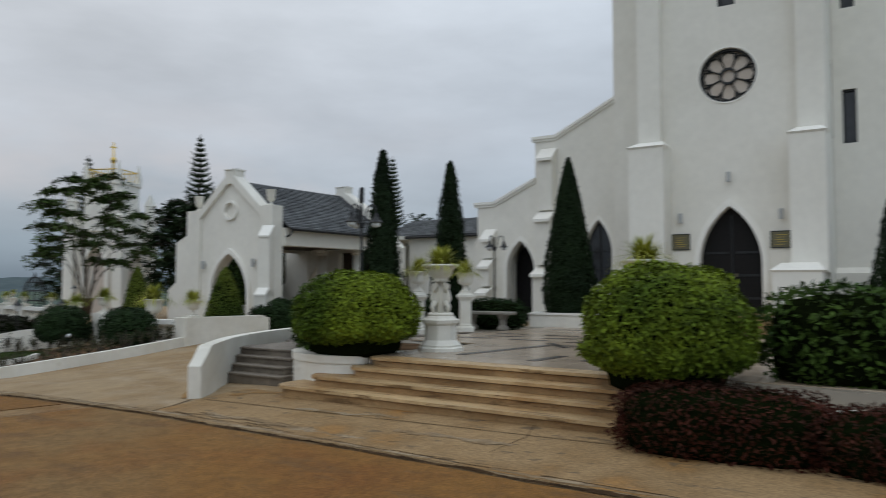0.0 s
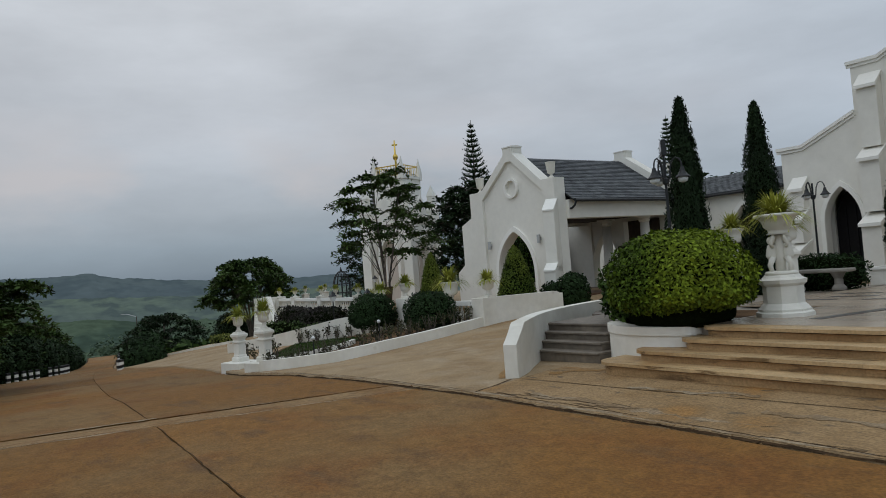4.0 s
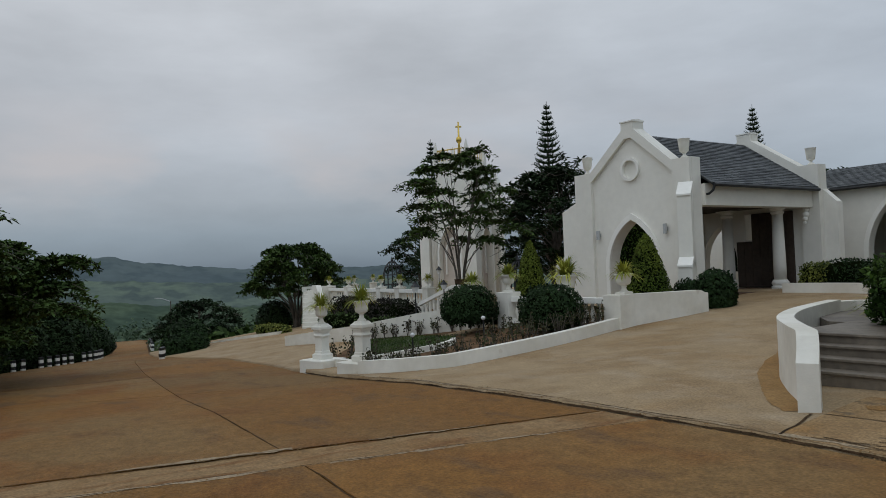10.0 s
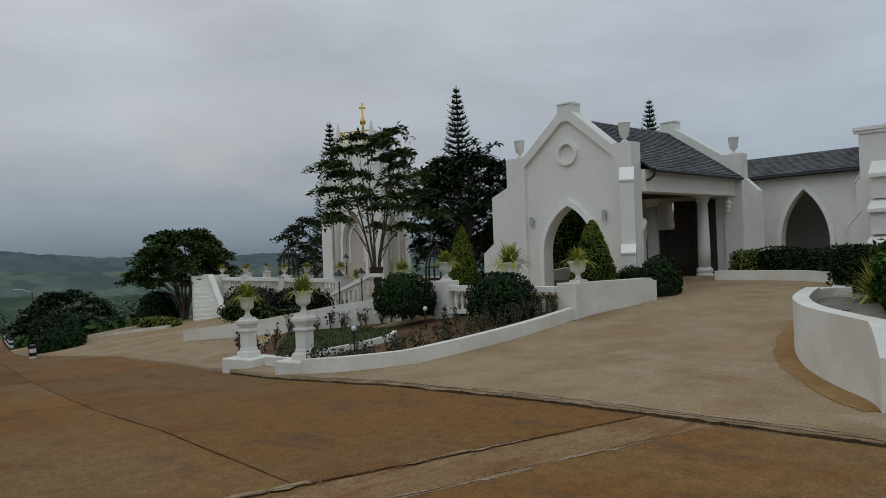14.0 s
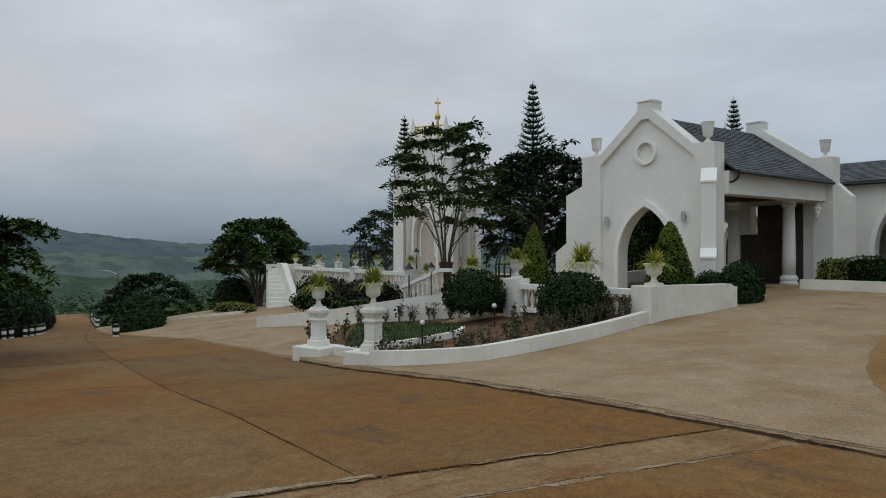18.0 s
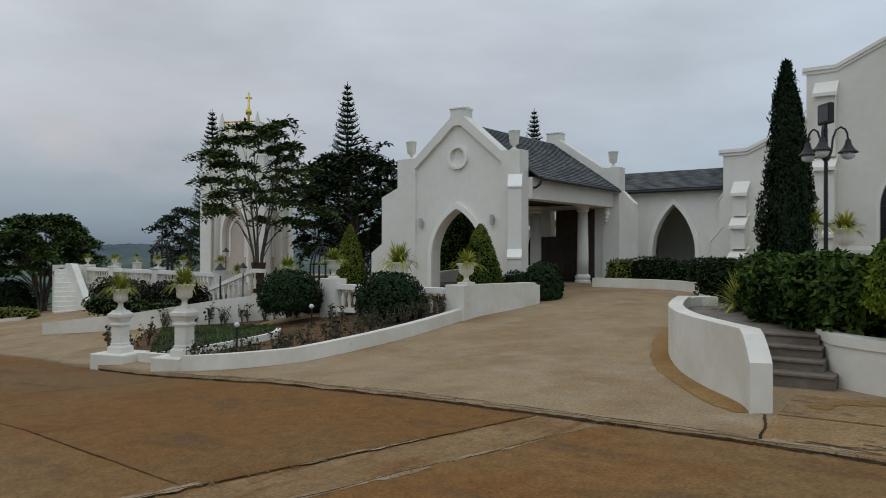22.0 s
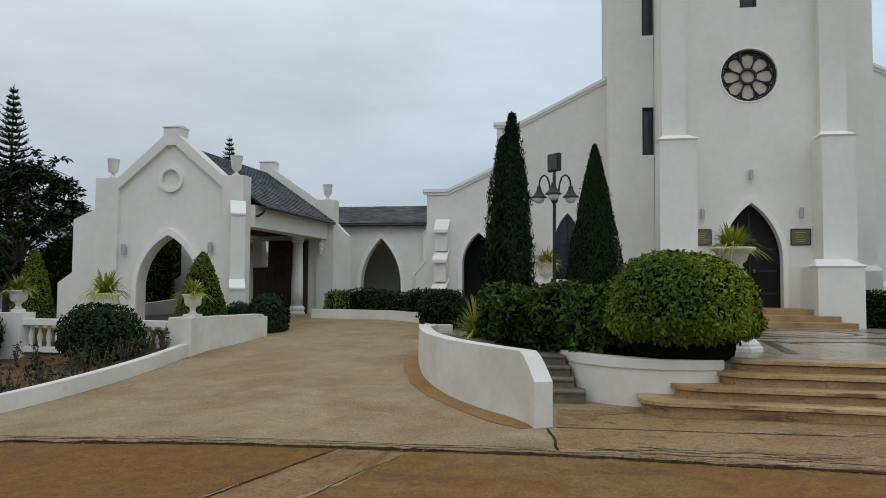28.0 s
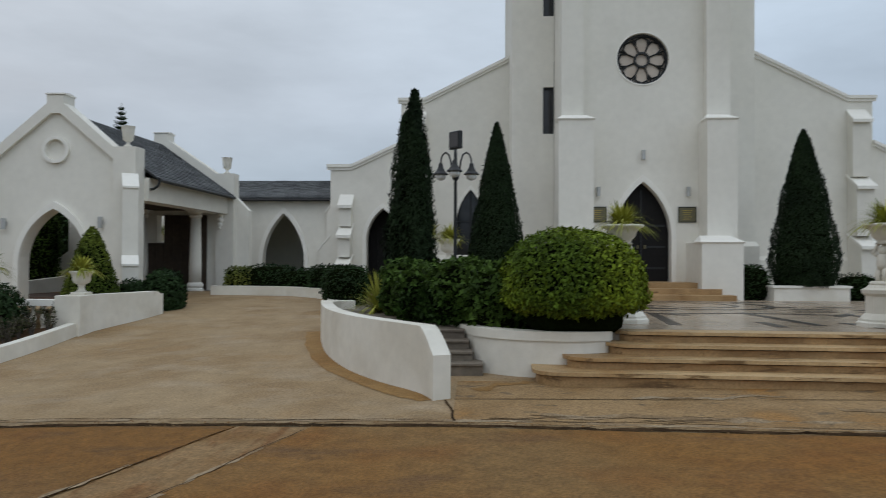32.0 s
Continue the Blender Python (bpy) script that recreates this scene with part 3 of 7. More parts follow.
f = [(i * w + j, i * w + j + 1, (i + 1) * w + j + 1, (i + 1) * w + j) for i in range(len(xs) - 1) for j in range(w - 1)]
drive = tagged(raw("driveway", v, f, APRON, smooth=True), "pale washed concrete driveway sloping up to the porch", "driveway", kind="structure")


def ribbon(name, pts, width, parent, fn, seed, material, lift=0.004, wander=0.03, label="", vary=1.0, taper=0.0):
    """A thin wandering band laid along plan points: a crack, a worn edge or a stain."""
    c = []
    for (xa, ya), (xb, yb) in zip(pts, pts[1:]):
        n = max(2, int(math.dist((xa, ya), (xb, yb)) / 0.05))
        c += [(xa + (xb - xa) * k / n, ya + (yb - ya) * k / n) for k in range(n)]
    c.append(pts[-1])
    v, f = [], []
    for i, (x, y) in enumerate(c):
        x2, y2 = c[min(i + 1, len(c) - 1)]
        x1, y1 = c[max(i - 1, 0)]
        L = math.hypot(x2 - x1, y2 - y1) + 1e-6
        q = i * 0.05
        o = wander * noise.noise((q * 1.6, seed, 0.0)) + wander * 0.45 * noise.noise((q * 6.0, seed, 3.0))
        wa = width * max(0.08, 0.62 + vary * 0.75 * noise.noise((q * 2.4, seed, 7.0)) + vary * 0.4 * noise.noise((q * 11.0, seed, 1.0)))
        wb = width * max(0.08, 0.62 + vary * 0.75 * noise.noise((q * 2.4, seed, 17.0)) + vary * 0.4 * noise.noise((q * 11.0, seed, 11.0)))
        if taper:
            wa *= min(1.0, 0.15 + q / taper)
        nx, ny = -(y2 - y1) / L, (x2 - x1) / L
        for w in (o + wa, o - wb):
            v.append((x + nx * w, y + ny * w, fn(x + nx * w, y + ny * w) + lift))
        if i:
            f.append((2 * i - 2, 2 * i - 1, 2 * i + 1, 2 * i))
    return raw(name, v, f, material, parent, label)


rz = lambda x, y: prof(x)
ribbon("crack", [(0.06, 8.45), (0.12, 8.05), (0.18, 7.70)], 0.020, drive, drive_z, 1, JOINT, 0.008, 0.05)
ribbon("crack", [(5.2, 9.1), (5.4, 8.4), (5.3, 7.72)], 0.007, drive, drive_z, 4, JOINT, 0.008)
# broken dark face of the driveway's raised edge
v, f = [], []
for k, x in enumerate(np.arange(-12, 12, 0.04)):
    y = edge(x, "R") + drift(x) + gap(x) - 0.004 - 0.02 * max(0, noise.noise((x * 3.1, 1.0, 8.0)))
    top = prof(x) + 0.016 + 0.012 * noise.noise((x * 2.3, 4.0, 2.0)) + 0.008 * noise.noise((x * 9.0, 4.0, 2.0))
    v += [(x, y - 0.012 - 0.02 * noise.noise((x * 2.0, 7.0, 1.0)), prof(x) + 0.003), (x, y, top), (x, y + 0.008 + 0.016 * noise.noise((x * 5.0, 3.0, 5.0)), top + 0.003)]
    if k:
        f += [(3 * k - 3, 3 * k, 3 * k + 1, 3 * k - 2), (3 * k - 2, 3 * k + 1, 3 * k + 2, 3 * k - 1)]
raw("broken_edge", v, f, JOINT, drive, "dark broken edge")
for k, (xa, xb, dy) in enumerate(((8.6, 6.1, 0.13), (5.6, 3.2, 0.10), (2.9, 0.5, 0.15), (-0.2, -2.3, 0.11), (-2.6, -4.4, 0.14), (-4.6, -7.4, 0.09), (6.4, 4.0, 0.27), (2.2, 0.9, 0.30))):
    ribbon("crack", [(x, edge(x, "R") + drift(x) + dy) for x in np.linspace(xa, xb, 16)], 0.010, drive, drive_z, 70 + k, JOINT, 0.010, 0.05)
for k, (xa, ya, xb, yb, wd) in enumerate(((1.0, 7.9, 4.4, 7.62, 0.10), (4.9, 7.65, 6.9, 7.45, 0.12), (2.0, 8.55, 3.6, 8.62, 0.06), (0.35, 8.9, 1.0, 9.35, 0.12), (3.9, 8.15, 5.4, 8.05, 0.08))):
    ribbon("worn_patch", [(xa + (xb - xa) * u, ya + (yb - ya) * u) for u in np.linspace(0, 1, 20)], wd, drive, drive_z, 90 + k, (WORN, STAIN)[k % 2], 0.0085, 0.10, "flaked concrete patch", 1.3)
fk = np.random.default_rng(29)
for k in range(46):
    x = fk.uniform(0.5, 8.5)
    y = edge(x, "R") + 0.10 + abs(fk.normal(0, 0.16))
    L = fk.uniform(0.10, 0.42)
    ribbon("fleck", [(x - L / 2, y + fk.normal(0, 0.012)), (x, y), (x + L / 2, y + fk.normal(0, 0.012))], fk.uniform(0.008, 0.022), drive, drive_z, 200 + k, FLECK, 0.0095, 0.03, "", 1.3, 0.08)
# older streaked slab between the road and the steps
v, f = [], []
axs = [0.16 + 0.1 * k for k in range(120)]
ays = [7.72, 7.90, 8.2, 8.49]
for x in axs:
    for j, y in enumerate(ays):
        y = y if j else edge(x, "R") + drift(x) + gap(x) + 0.012
        v.append((x + (0.03 * noise.noise((y * 3, 2.0, 1.0)) if x < 0.2 else 0), y, drive_z(x, y) + 0.004))
f = [(i * 4 + j, i * 4 + j + 1, i * 4 + j + 5, i * 4 + j + 4) for i in range(len(axs) - 1) for j in range(3)]
raw("old_slab", v, f, OLDSLAB, drive, "older streaked concrete slab")
ays = [8.51, 8.8, 9.1, 9.4]
v = [(x, y, drive_z(x, y) + 0.004) for x in axs for y in ays]
raw("old_slab", v, f, OLDSLAB, drive, "older streaked concrete slab")
ribbon("joint_line", [(x, 8.5 + 0.02 * math.sin(x * 1.9)) for x in np.linspace(0.1, 11, 60)], 0.005, drive, drive_z, 50, JOINT, 0.006, 0.015)
# worn pale edges beside the long joint and the joint strip
for k, (xa, xb) in enumerate(((9.5, 5.6), (5.2, 1.4), (0.9, -2.6), (-3.0, -6.4), (-6.7, -9.0))):
    ribbon("worn_edge", [(x, edge(x, "R") + drift(x) + gap(x) + 0.075) for x in np.linspace(xa, xb, 12)], 0.06, drive, drive_z, 20 + k, WORN, 0.007, 0.02, "pale crumbling edge")
for k, dx in enumerate((0.368, -0.368)):
    line = [(-2.51 + dx + 0.285 * (y - 4.3), y) for y in np.linspace(0.7, 7.55, 20)]
    ribbon("joint_line", line, 0.010, road, rz, 30 + k, JOINT, 0.003, 0.035)
for k, (dx, ya, yb, wd) in enumerate(((-0.40, 3.0, 4.5, 0.075), (-0.37, 5.2, 6.4, 0.035), (0.39, 4.5, 5.7, 0.06), (0.37, 5.9, 6.9, 0.035), (0.38, 2.2, 4.0, 0.05))):
    line = [(-2.51 + dx + 0.285 * (y - 4.3), y) for y in np.linspace(ya, yb, 14)]
    ribbon("worn_edge", line, wd, road, rz, 140 + k, WORN, 0.0025, 0.05, "pale flaked edge of the strip", 1.3, 0.2)
for k, (xa, xb) in enumerate(((9.0, 3.0), (2.6, -2.0), (-3.0, -9.0))):
    ribbon("joint_line", [(x, mid(x)) for x in np.linspace(xa, xb, 30)], 0.009, road, rz, 40 + k, JOINT, 0.003, 0.03)
for xc, sk in ((-10.95, 0.66), (-16.4, 0.22)):
    ribbon("joint_line", [(xc + sk * (y - 4.3), y) for y in np.linspace(edge(xc, "L") + 0.2, edge(xc, "R") - 0.2, 20)], 0.012, road, rz, xc, JOINT, 0.003, 0.008)
# grit and crumbs gathered along the joints
g = np.random.default_rng(11)
P, Fc = [], []
for k in range(1500):
    if k < 900:
        x = g.uniform(-9, 9)
        y = edge(x, "R") + drift(x) + g.normal(0, 0.07) + 0.03
        z = drive_z(x, y) if y > edge(x, "R") else prof(x)
    elif k < 1150:
        y = g.uniform(1, 7.5)
        x = -2.51 + 0.285 * (y - 4.3) + g.choice([-0.37, 0.37]) + g.normal(0, 0.05)
        z = prof(x)
    else:
        x, y = g.uniform(-9, 9), g.uniform(2.5, 7.4)
        z = prof(x)
    s0 = g.uniform(0.004, 0.014) if k < 1150 else g.uniform(0.003, 0.009)
    b0 = len(P)
    r = g.uniform(0, 6.28)
    for q in range(4):
        P.append((x + s0 * math.cos(r + q * 1.57) * g.uniform(0.7, 1.3), y + s0 * math.sin(r + q * 1.57) * g.uniform(0.7, 1.3), z + 0.001))
    P.append((x + g.normal(0, 0.2) * s0, y, z + s0 * 0.9))
    Fc += [(b0 + q, b0 + (q + 1) % 4, b0 + 4) for q in range(4)]
tagged(raw("grit", P, Fc, STRIP, kind="stuff"), "small stones and grit along the concrete joints", "gravel", kind="stuff")


def wall_along(bm, pts, thick, zb, zt):
    """An upright wall along plan points, with bottom and top heights as functions of (x, y) or lists."""
    n = len(pts)
    P = [Vector((x, y, 0)) for x, y in pts]
    rows = []
    for i, p in enumerate(P):
        d = (P[min(i + 1, n - 1)] - P[max(i - 1, 0)]).normalized()
        s = Vector((-d.y, d.x, 0)) * thick / 2
        b = zb[i] if isinstance(zb, list) else zb(p.x, p.y)
        t = zt[i] if isinstance(zt, list) else zt(p.x, p.y)
        rows.append([bm.verts.new((q.x, q.y, z)) for q, z in ((p + s, b), (p + s, t), (p - s, t), (p - s, b))])
    for a, b in zip(rows, rows[1:]):
        for k in range(4):
            bm.faces.new((a[k], a[(k + 1) % 4], b[(k + 1) % 4], b[k]))
    bm.faces.new(rows[0])
    bm.faces.new(list(reversed(rows[-1])))
    return bm


def curve_pts(pts, n=6):
    """A smooth curve through plan points."""
    P = [Vector(p) for p in pts]
    out = []
    for i in range(len(P) - 1):
        a, b, c, d = P[max(i - 1, 0)], P[i], P[i + 1], P[min(i + 2, len(P) - 1)]
        for k in range(n):
            t = k / n
            out.append(tuple(0.5 * ((2 * b) + (c - a) * t + (2 * a - 5 * b + 4 * c - d) * t * t + (3 * b - a - 3 * c + d) * t ** 3)))
    return out + [tuple(P[-1])]


# curved white wall beside the grey steps
wp = curve_pts([(0.02, 8.5), (-0.16, 8.85), (-0.62, 9.45), (-1.2, 10.3), (-1.70, 11.4), (-2.05, 12.6), (-2.30, 13.7)])
off = []
for i in range(len(wp)):
    (xa, ya), (xb, yb) = wp[max(i - 1, 0)], wp[min(i + 1, len(wp) - 1)]
    L = math.hypot(xb - xa, yb - ya)
    off.append((wp[i][0] - (yb - ya) / L * 0.20, wp[i][1] + (xb - xa) / L * 0.20))
ribbon("wash_stain", off[1:], 0.24, drive, drive_z, 60, STAIN, 0.005, 0.03, "rusty stain along the wall foot", 0.15, 0.6)
wt = []
for i, (x, y) in enumerate(wp):
    s = math.dist(wp[0], (x, y))
    wt.append(0.48 + 0.28 * min(1, s / 0.36))
bm = wall_along(bmesh.new(), wp, 0.20, lambda x, y: drive_z(x, y) - 0.3, wt)
tagged(part("curved_wall", bm, WHITE2), "low curved white rendered wall beside the driveway", "wall", kind="structure")
bm = wall_along(bmesh.new(), curve_pts([(-2.30, 13.7), (-2.2, 14.1), (-1.9, 14.25)]), 0.22, lambda x, y: 0.2, lambda x, y: 0.73)
tagged(part("wall_return", bm, WHITE2), "short white return of the curved wall", "wall", kind="structure")
kp = curve_pts([(-2.2, 14.3), (-2.75, 16.5), (-3.3, 18.7), (-4.4, 19.7), (-5.6, 20.0), (-6.75, 20.05)])
bm = wall_along(bmesh.new(), kp, 0.22, lambda x, y: drive_z(x, y) - 0.2, lambda x, y: drive_z(x, y) + 0.24)
tagged(part("drive_kerb", bm, WHITE2), "white painted kerb in front of a clipped hedge", "kerb", kind="structure")

# garden kerb and its bed
gk = curve_pts([(-8.75, 8.45), (-8.0, 8.75), (-7.35, 9.5), (-7.0, 10.8), (-6.9, 12.4), (-6.98, 14.0)])
bm = wall_along(bmesh.new(), gk, 0.16, lambda x, y: drive_z(x, y) - 0.2, lambda x, y: drive_z(x, y) + 0.245)
tagged(part("garden_kerb", bm, WHITE2), "low white kerb round a triangular rose bed", "kerb", kind="structure")


def bed_z(x, y):
    near = prof(x) + 0.105 * (y - 8.4) + 0.02
    far = prof(x) + 0.05 + 0.10 * max(0, y - edge(x, "R"))
    w = min(1.0, max(0.0, (-11.0 - x) / 3.0))
    return near + (far - near) * w


bv, bf = [], []
for t in [i / 8 for i in range(9)]:
    g = gk[round(t * (len(gk) - 1))]
    u = min(1, t * 2.2)
    w = max(0.0, (t - 0.4545) / 0.5455)
    l = (-12.0 - 4.5 * u + 4.6 * w, 9.1 + 3.65 * u + 1.1 * w)
    for s in [j / 10 for j in range(11)]:
        x, y = g[0] + (l[0] - g[0]) * s, g[1] + (l[1] - g[1]) * s
        bv.append((x, y, bed_z(x, y)))
bf = [(i * 11 + j, i * 11 + j + 1, (i + 1) * 11 + j + 1, (i + 1) * 11 + j) for i in range(8) for j in range(10)]
tagged(raw("garden_bed", bv, bf, SOIL, smooth=True), "dark soil of a rose bed behind a white kerb", "garden bed", kind="structure")
lw = [(-20.8, 12.05), (-17, 12.75), (-14, 13.4), (-11.8, 13.95)]
bm = wall_along(bmesh.new(), lw, 0.22, lambda x, y: bed_z(x, y) - 0.4, lambda x, y: float(np.interp(x, [-20.8, -16.1, -13.4, -11.8], [-0.66, -0.09, 0.37, 0.5])))
tagged(part("low_garden_wall", bm, WHITE2), "low sloping white wall behind rose bushes", "wall", kind="structure")

# ---- church ----
CX = 4.99
TF = 21.42
church = empty("church", "tall white rendered church with a square tower", "church", kind="structure")
def tower_front():
    bm = bmesh.new()
    outer = [(2.67, -0.5), (7.31, -0.5), (7.31, 17.0), (2.67, 17.0)]
    rose = [(CX + 0.72 * math.cos(2 * math.pi * i / 32), 7.19 + 0.72 * math.sin(2 * math.pi * i / 32)) for i in range(32)]
    win = [(CX - 0.22, 9.05), (CX + 0.22, 9.05), (CX + 0.22, 11.2), (CX - 0.22, 11.2)]
    d = arch(CX, 0.77, -0.4, 2.2, 3.72)
    outer = [(2.67, -0.5), (d[-1][0], -0.5)] + list(reversed(d)) + [(d[0][0], -0.5), (7.31, -0.5), (7.31, 17.0), (2.67, 17.0)]
    return slab(bm, [outer, rose, win], "y", TF, TF + 0.45)
part("tower_front", tower_front(), WHITE, church)
bm = bmesh.new()
for xa, xb, wa in ((1.39, 2.66, 2.33), (7.32, 8.62, 7.55)):
    slab(bm, [[(xa, -0.5), (xb, -0.5), (xb, 17), (xa, 17)], [(wa, 5.34), (wa + 0.325, 5.34), (wa + 0.325, 6.76), (wa, 6.76)], [(wa, 8.92), (wa + 0.325, 8.92), (wa + 0.325, 10.5), (wa, 10.5)]], "y", 22.9, 23.3)
part("tower_shoulders", bm, WHITE, church)
bm = bmesh.new()
box(bm, 2.67, 3.1, TF + 0.452, 22.898, -0.5, 17), box(bm, 6.88, 7.31, TF + 0.452, 22.898, -0.5, 17)
box(bm, 1.39, 1.8, 23.302, 28.5, -0.5, 17), box(bm, 8.22, 8.62, 23.302, 28.5, -0.5, 17), box(bm, 1.39, 8.62, 28.5, 28.9, -0.5, 17), box(bm, 1.8, 8.2, 21.9, 28.4, 16.6, 16.9)
part("tower_sides", bm, WHITE, church)
# wings of the front
def wing(s):
    m = (lambda x: x) if s < 0 else (lambda x: 10.9 - x)
    e = 1.40 if s < 0 else 2.26
    z = [(e, -0.5), (e, 8.19 + (e - 1.40) * 0.493), (-1.42, 6.8), (-2.2, 6.8), (-2.2, 5.35), (-3.85, 4.59), (-4.56, 4.59), (-4.56, -0.5)]
    d = arch(-2.79, 0.55, 0.3, 2.15, 3.22)
    pts = z + [(d[-1][0], -0.5)] + list(reversed(d)) + [(d[0][0], -0.5)]
    w = arch(0.13, 0.47, 1.0, 2.7, 3.85)
    bm = bmesh.new()
    slab(bm, [[(m(x), y) for x, y in pts], [(m(x), y) for x, y in w]], "y", 24.9, 25.25)
    part("wing_wall", bm, WHITE, church)
    cop = bmesh.new()
    for (xa, za), (xb, zb) in (((e, 8.19 + (e - 1.40) * 0.493), (-1.42, 6.8)), ((-1.42, 6.8), (-2.3, 6.8)), ((-2.203, 5.35), (-3.85, 4.59)), ((-3.85, 4.59), (-4.68, 4.59))):
        slab(cop, [[(m(xa), za), (m(xb), zb), (m(xb), zb + 0.10), (m(xa), za + 0.10)]], "y", 24.80, 25.32)
        slab(cop, [[(m(xa), za - 0.09), (m(xb), zb - 0.09), (m(xb), zb), (m(xa), za)]], "y", 24.85, 24.898)
    part("coping", cop, TRIM, church, "moulded white coping")
    tr = bmesh.new()
    arch_band(tr, m(-2.79), 0.55, 0.45, 2.15, 3.22, 0.13, 24.84, 24.897)
    arch_band(tr, m(0.13), 0.47, 1.0, 2.7, 3.85, 0.10, 24.85, 24.897)
    part("arch_moulding", tr, TRIM, church)
    pl = bmesh.new()
    for a, b in ((e, -0.36), (-0.36, -1.96)):
        box(pl, m(a), m(b), 24.82, 24.897, -0.4, 1.55)
        slab(pl, [[(24.82, 1.55), (24.897, 1.55), (24.897, 1.68)]], "x", m(a), m(b))
    part("plinth", pl, WHITE, church)
    g = bmesh.new()
    slab(g, [[(m(x), y) for x, y in arch(0.13, 0.47, 1.0, 2.7, 3.85)]], "y", 25.10, 25.14)
    part("window_glass", g, GLASS, church, "dark leaded window")
    lead = bmesh.new()
    box(lead, m(0.13) - 0.025, m(0.13) + 0.025, 25.05, 25.095, 1.0, 3.75)
    for zz in (1.6, 2.2, 2.8):
        box(lead, m(0.13) - 0.45, m(0.13) + 0.45, 25.055, 25.09, zz - 0.02, zz + 0.02)
    part("window_bars", lead, BLACK, church)
    # stepped buttresses with sloped caps
    for x, wd, caps in ((-1.66, 0.54, ((6.35, 5.95, 0.5), (4.25, 3.8, 0.75), (2.35, 1.9, 1.0))), (-4.0, 0.40, ((3.58, 3.2, 0.45), (2.62, 2.2, 0.65), (1.6, 1.25, 0.85)))):
        bb = bmesh.new()
        for i, (zt, zb, dep) in enumerate(caps):
            z0 = caps[i + 1][0] - 0.02 if i + 1 < len(caps) else -0.5
            back = 24.898
            slab(bb, [[(back, z0), (back, zt), (back - dep + 0.12, zb + 0.07), (back - dep + 0.12, z0)]], "x", m(x) - wd / 2, m(x) + wd / 2)
        part("buttress", bb, WHITE, church)
        cc = bmesh.new()
        for zt, zb, dep in caps:
            slab(cc, [[(24.896, zt + 0.02), (24.896, zt + 0.10), (24.897 - dep, zb + 0.10), (24.897 - dep, zb)]], "x", m(x) - wd / 2 - 0.04, m(x) + wd / 2 + 0.04)
        part("buttress_cap", cc, TRIM, church, "bright white sloped cap")
    if s < 0:
        # stepped buttress seen edge-on at the wing's end
        eb = bmesh.new()
        for zt, zb, dep, z0 in ((3.30, 3.12, 0.12, 2.28), (2.28, 1.85, 0.36, 0.95), (0.95, 0.55, 0.58, -0.4)):
            slab(eb, [[(-4.562, z0), (-4.562, zt), (-4.56 - dep, zb), (-4.56 - dep, z0)]], "y", 24.93, 25.19)
        part("buttress", eb, WHITE, church)
        ec = bmesh.new()
        for zt, zb, dep in ((3.30, 3.12, 0.12), (2.28, 1.85, 0.36), (0.95, 0.55, 0.58)):
            slab(ec, [[(-4.562, zt + 0.004), (-4.562, zt + 0.07), (-4.60 - dep, zb + 0.03), (-4.60 - dep, zb - 0.04)]], "y", 24.90, 25.195)
        part("buttress_cap", ec, TRIM, church, "bright white sloped cap")
    # porch room behind the side arch
    rm = bmesh.new()
    box(rm, m(-4.5), m(-1.6), 28.2, 28.5, -0.5, 4.0), box(rm, m(-1.7), m(-1.5), 25.26, 28.2, -0.5, 4.0), box(rm, m(-4.56), m(-1.5), 25.26, 28.5, 3.9, 4.1)
    box(rm, m(-4.56), m(-4.35), 26.3, 28.2, -0.5, 4.0)
    part("side_porch", rm, WHITE, church)
    # Door read from faint uprights; its near-black colour also stands in for interior shade.
    dd = slab(bmesh.new(), [[(m(x), y) for x, y in arch(-2.79, 0.60, 0.3, 2.15, 3.28)]], "y", 25.75, 25.81)
    for q in (-0.3, 0.0, 0.3):
        box(dd, m(-2.79 + q) - 0.03, m(-2.79 + q) + 0.03, 25.71, 25.749, 0.3, 2.7)
    part("side_door", dd, DARK, church, "dark panelled side door")
    rv = bmesh.new()
    for q0, q1 in ((-4.3, -3.42), (-2.16, -1.72)):
        box(rv, m(q0), m(q1), 25.70, 25.85, -0.4, 3.9)
    part("door_surround", rv, WHITE, church)
    box_roof = bmesh.new()
    box(box_roof, m(-4.5), m(1.0), 25.3, 45, 4.2, 4.5)
    part("side_roof", box_roof, ROOF, church)
GLASS = mat("dark_window_glass", (0.03, 0.03, 0.032), 0.08, 0.3, 3.0, bump=0.0)
ROSEG = mat("pale_rose_glass", (0.58, 0.50, 0.42), 0.3, 0.15, 8.0, (0.50, 0.41, 0.33), 4.0, bump=0.05)
wing(-1)
wing(1)
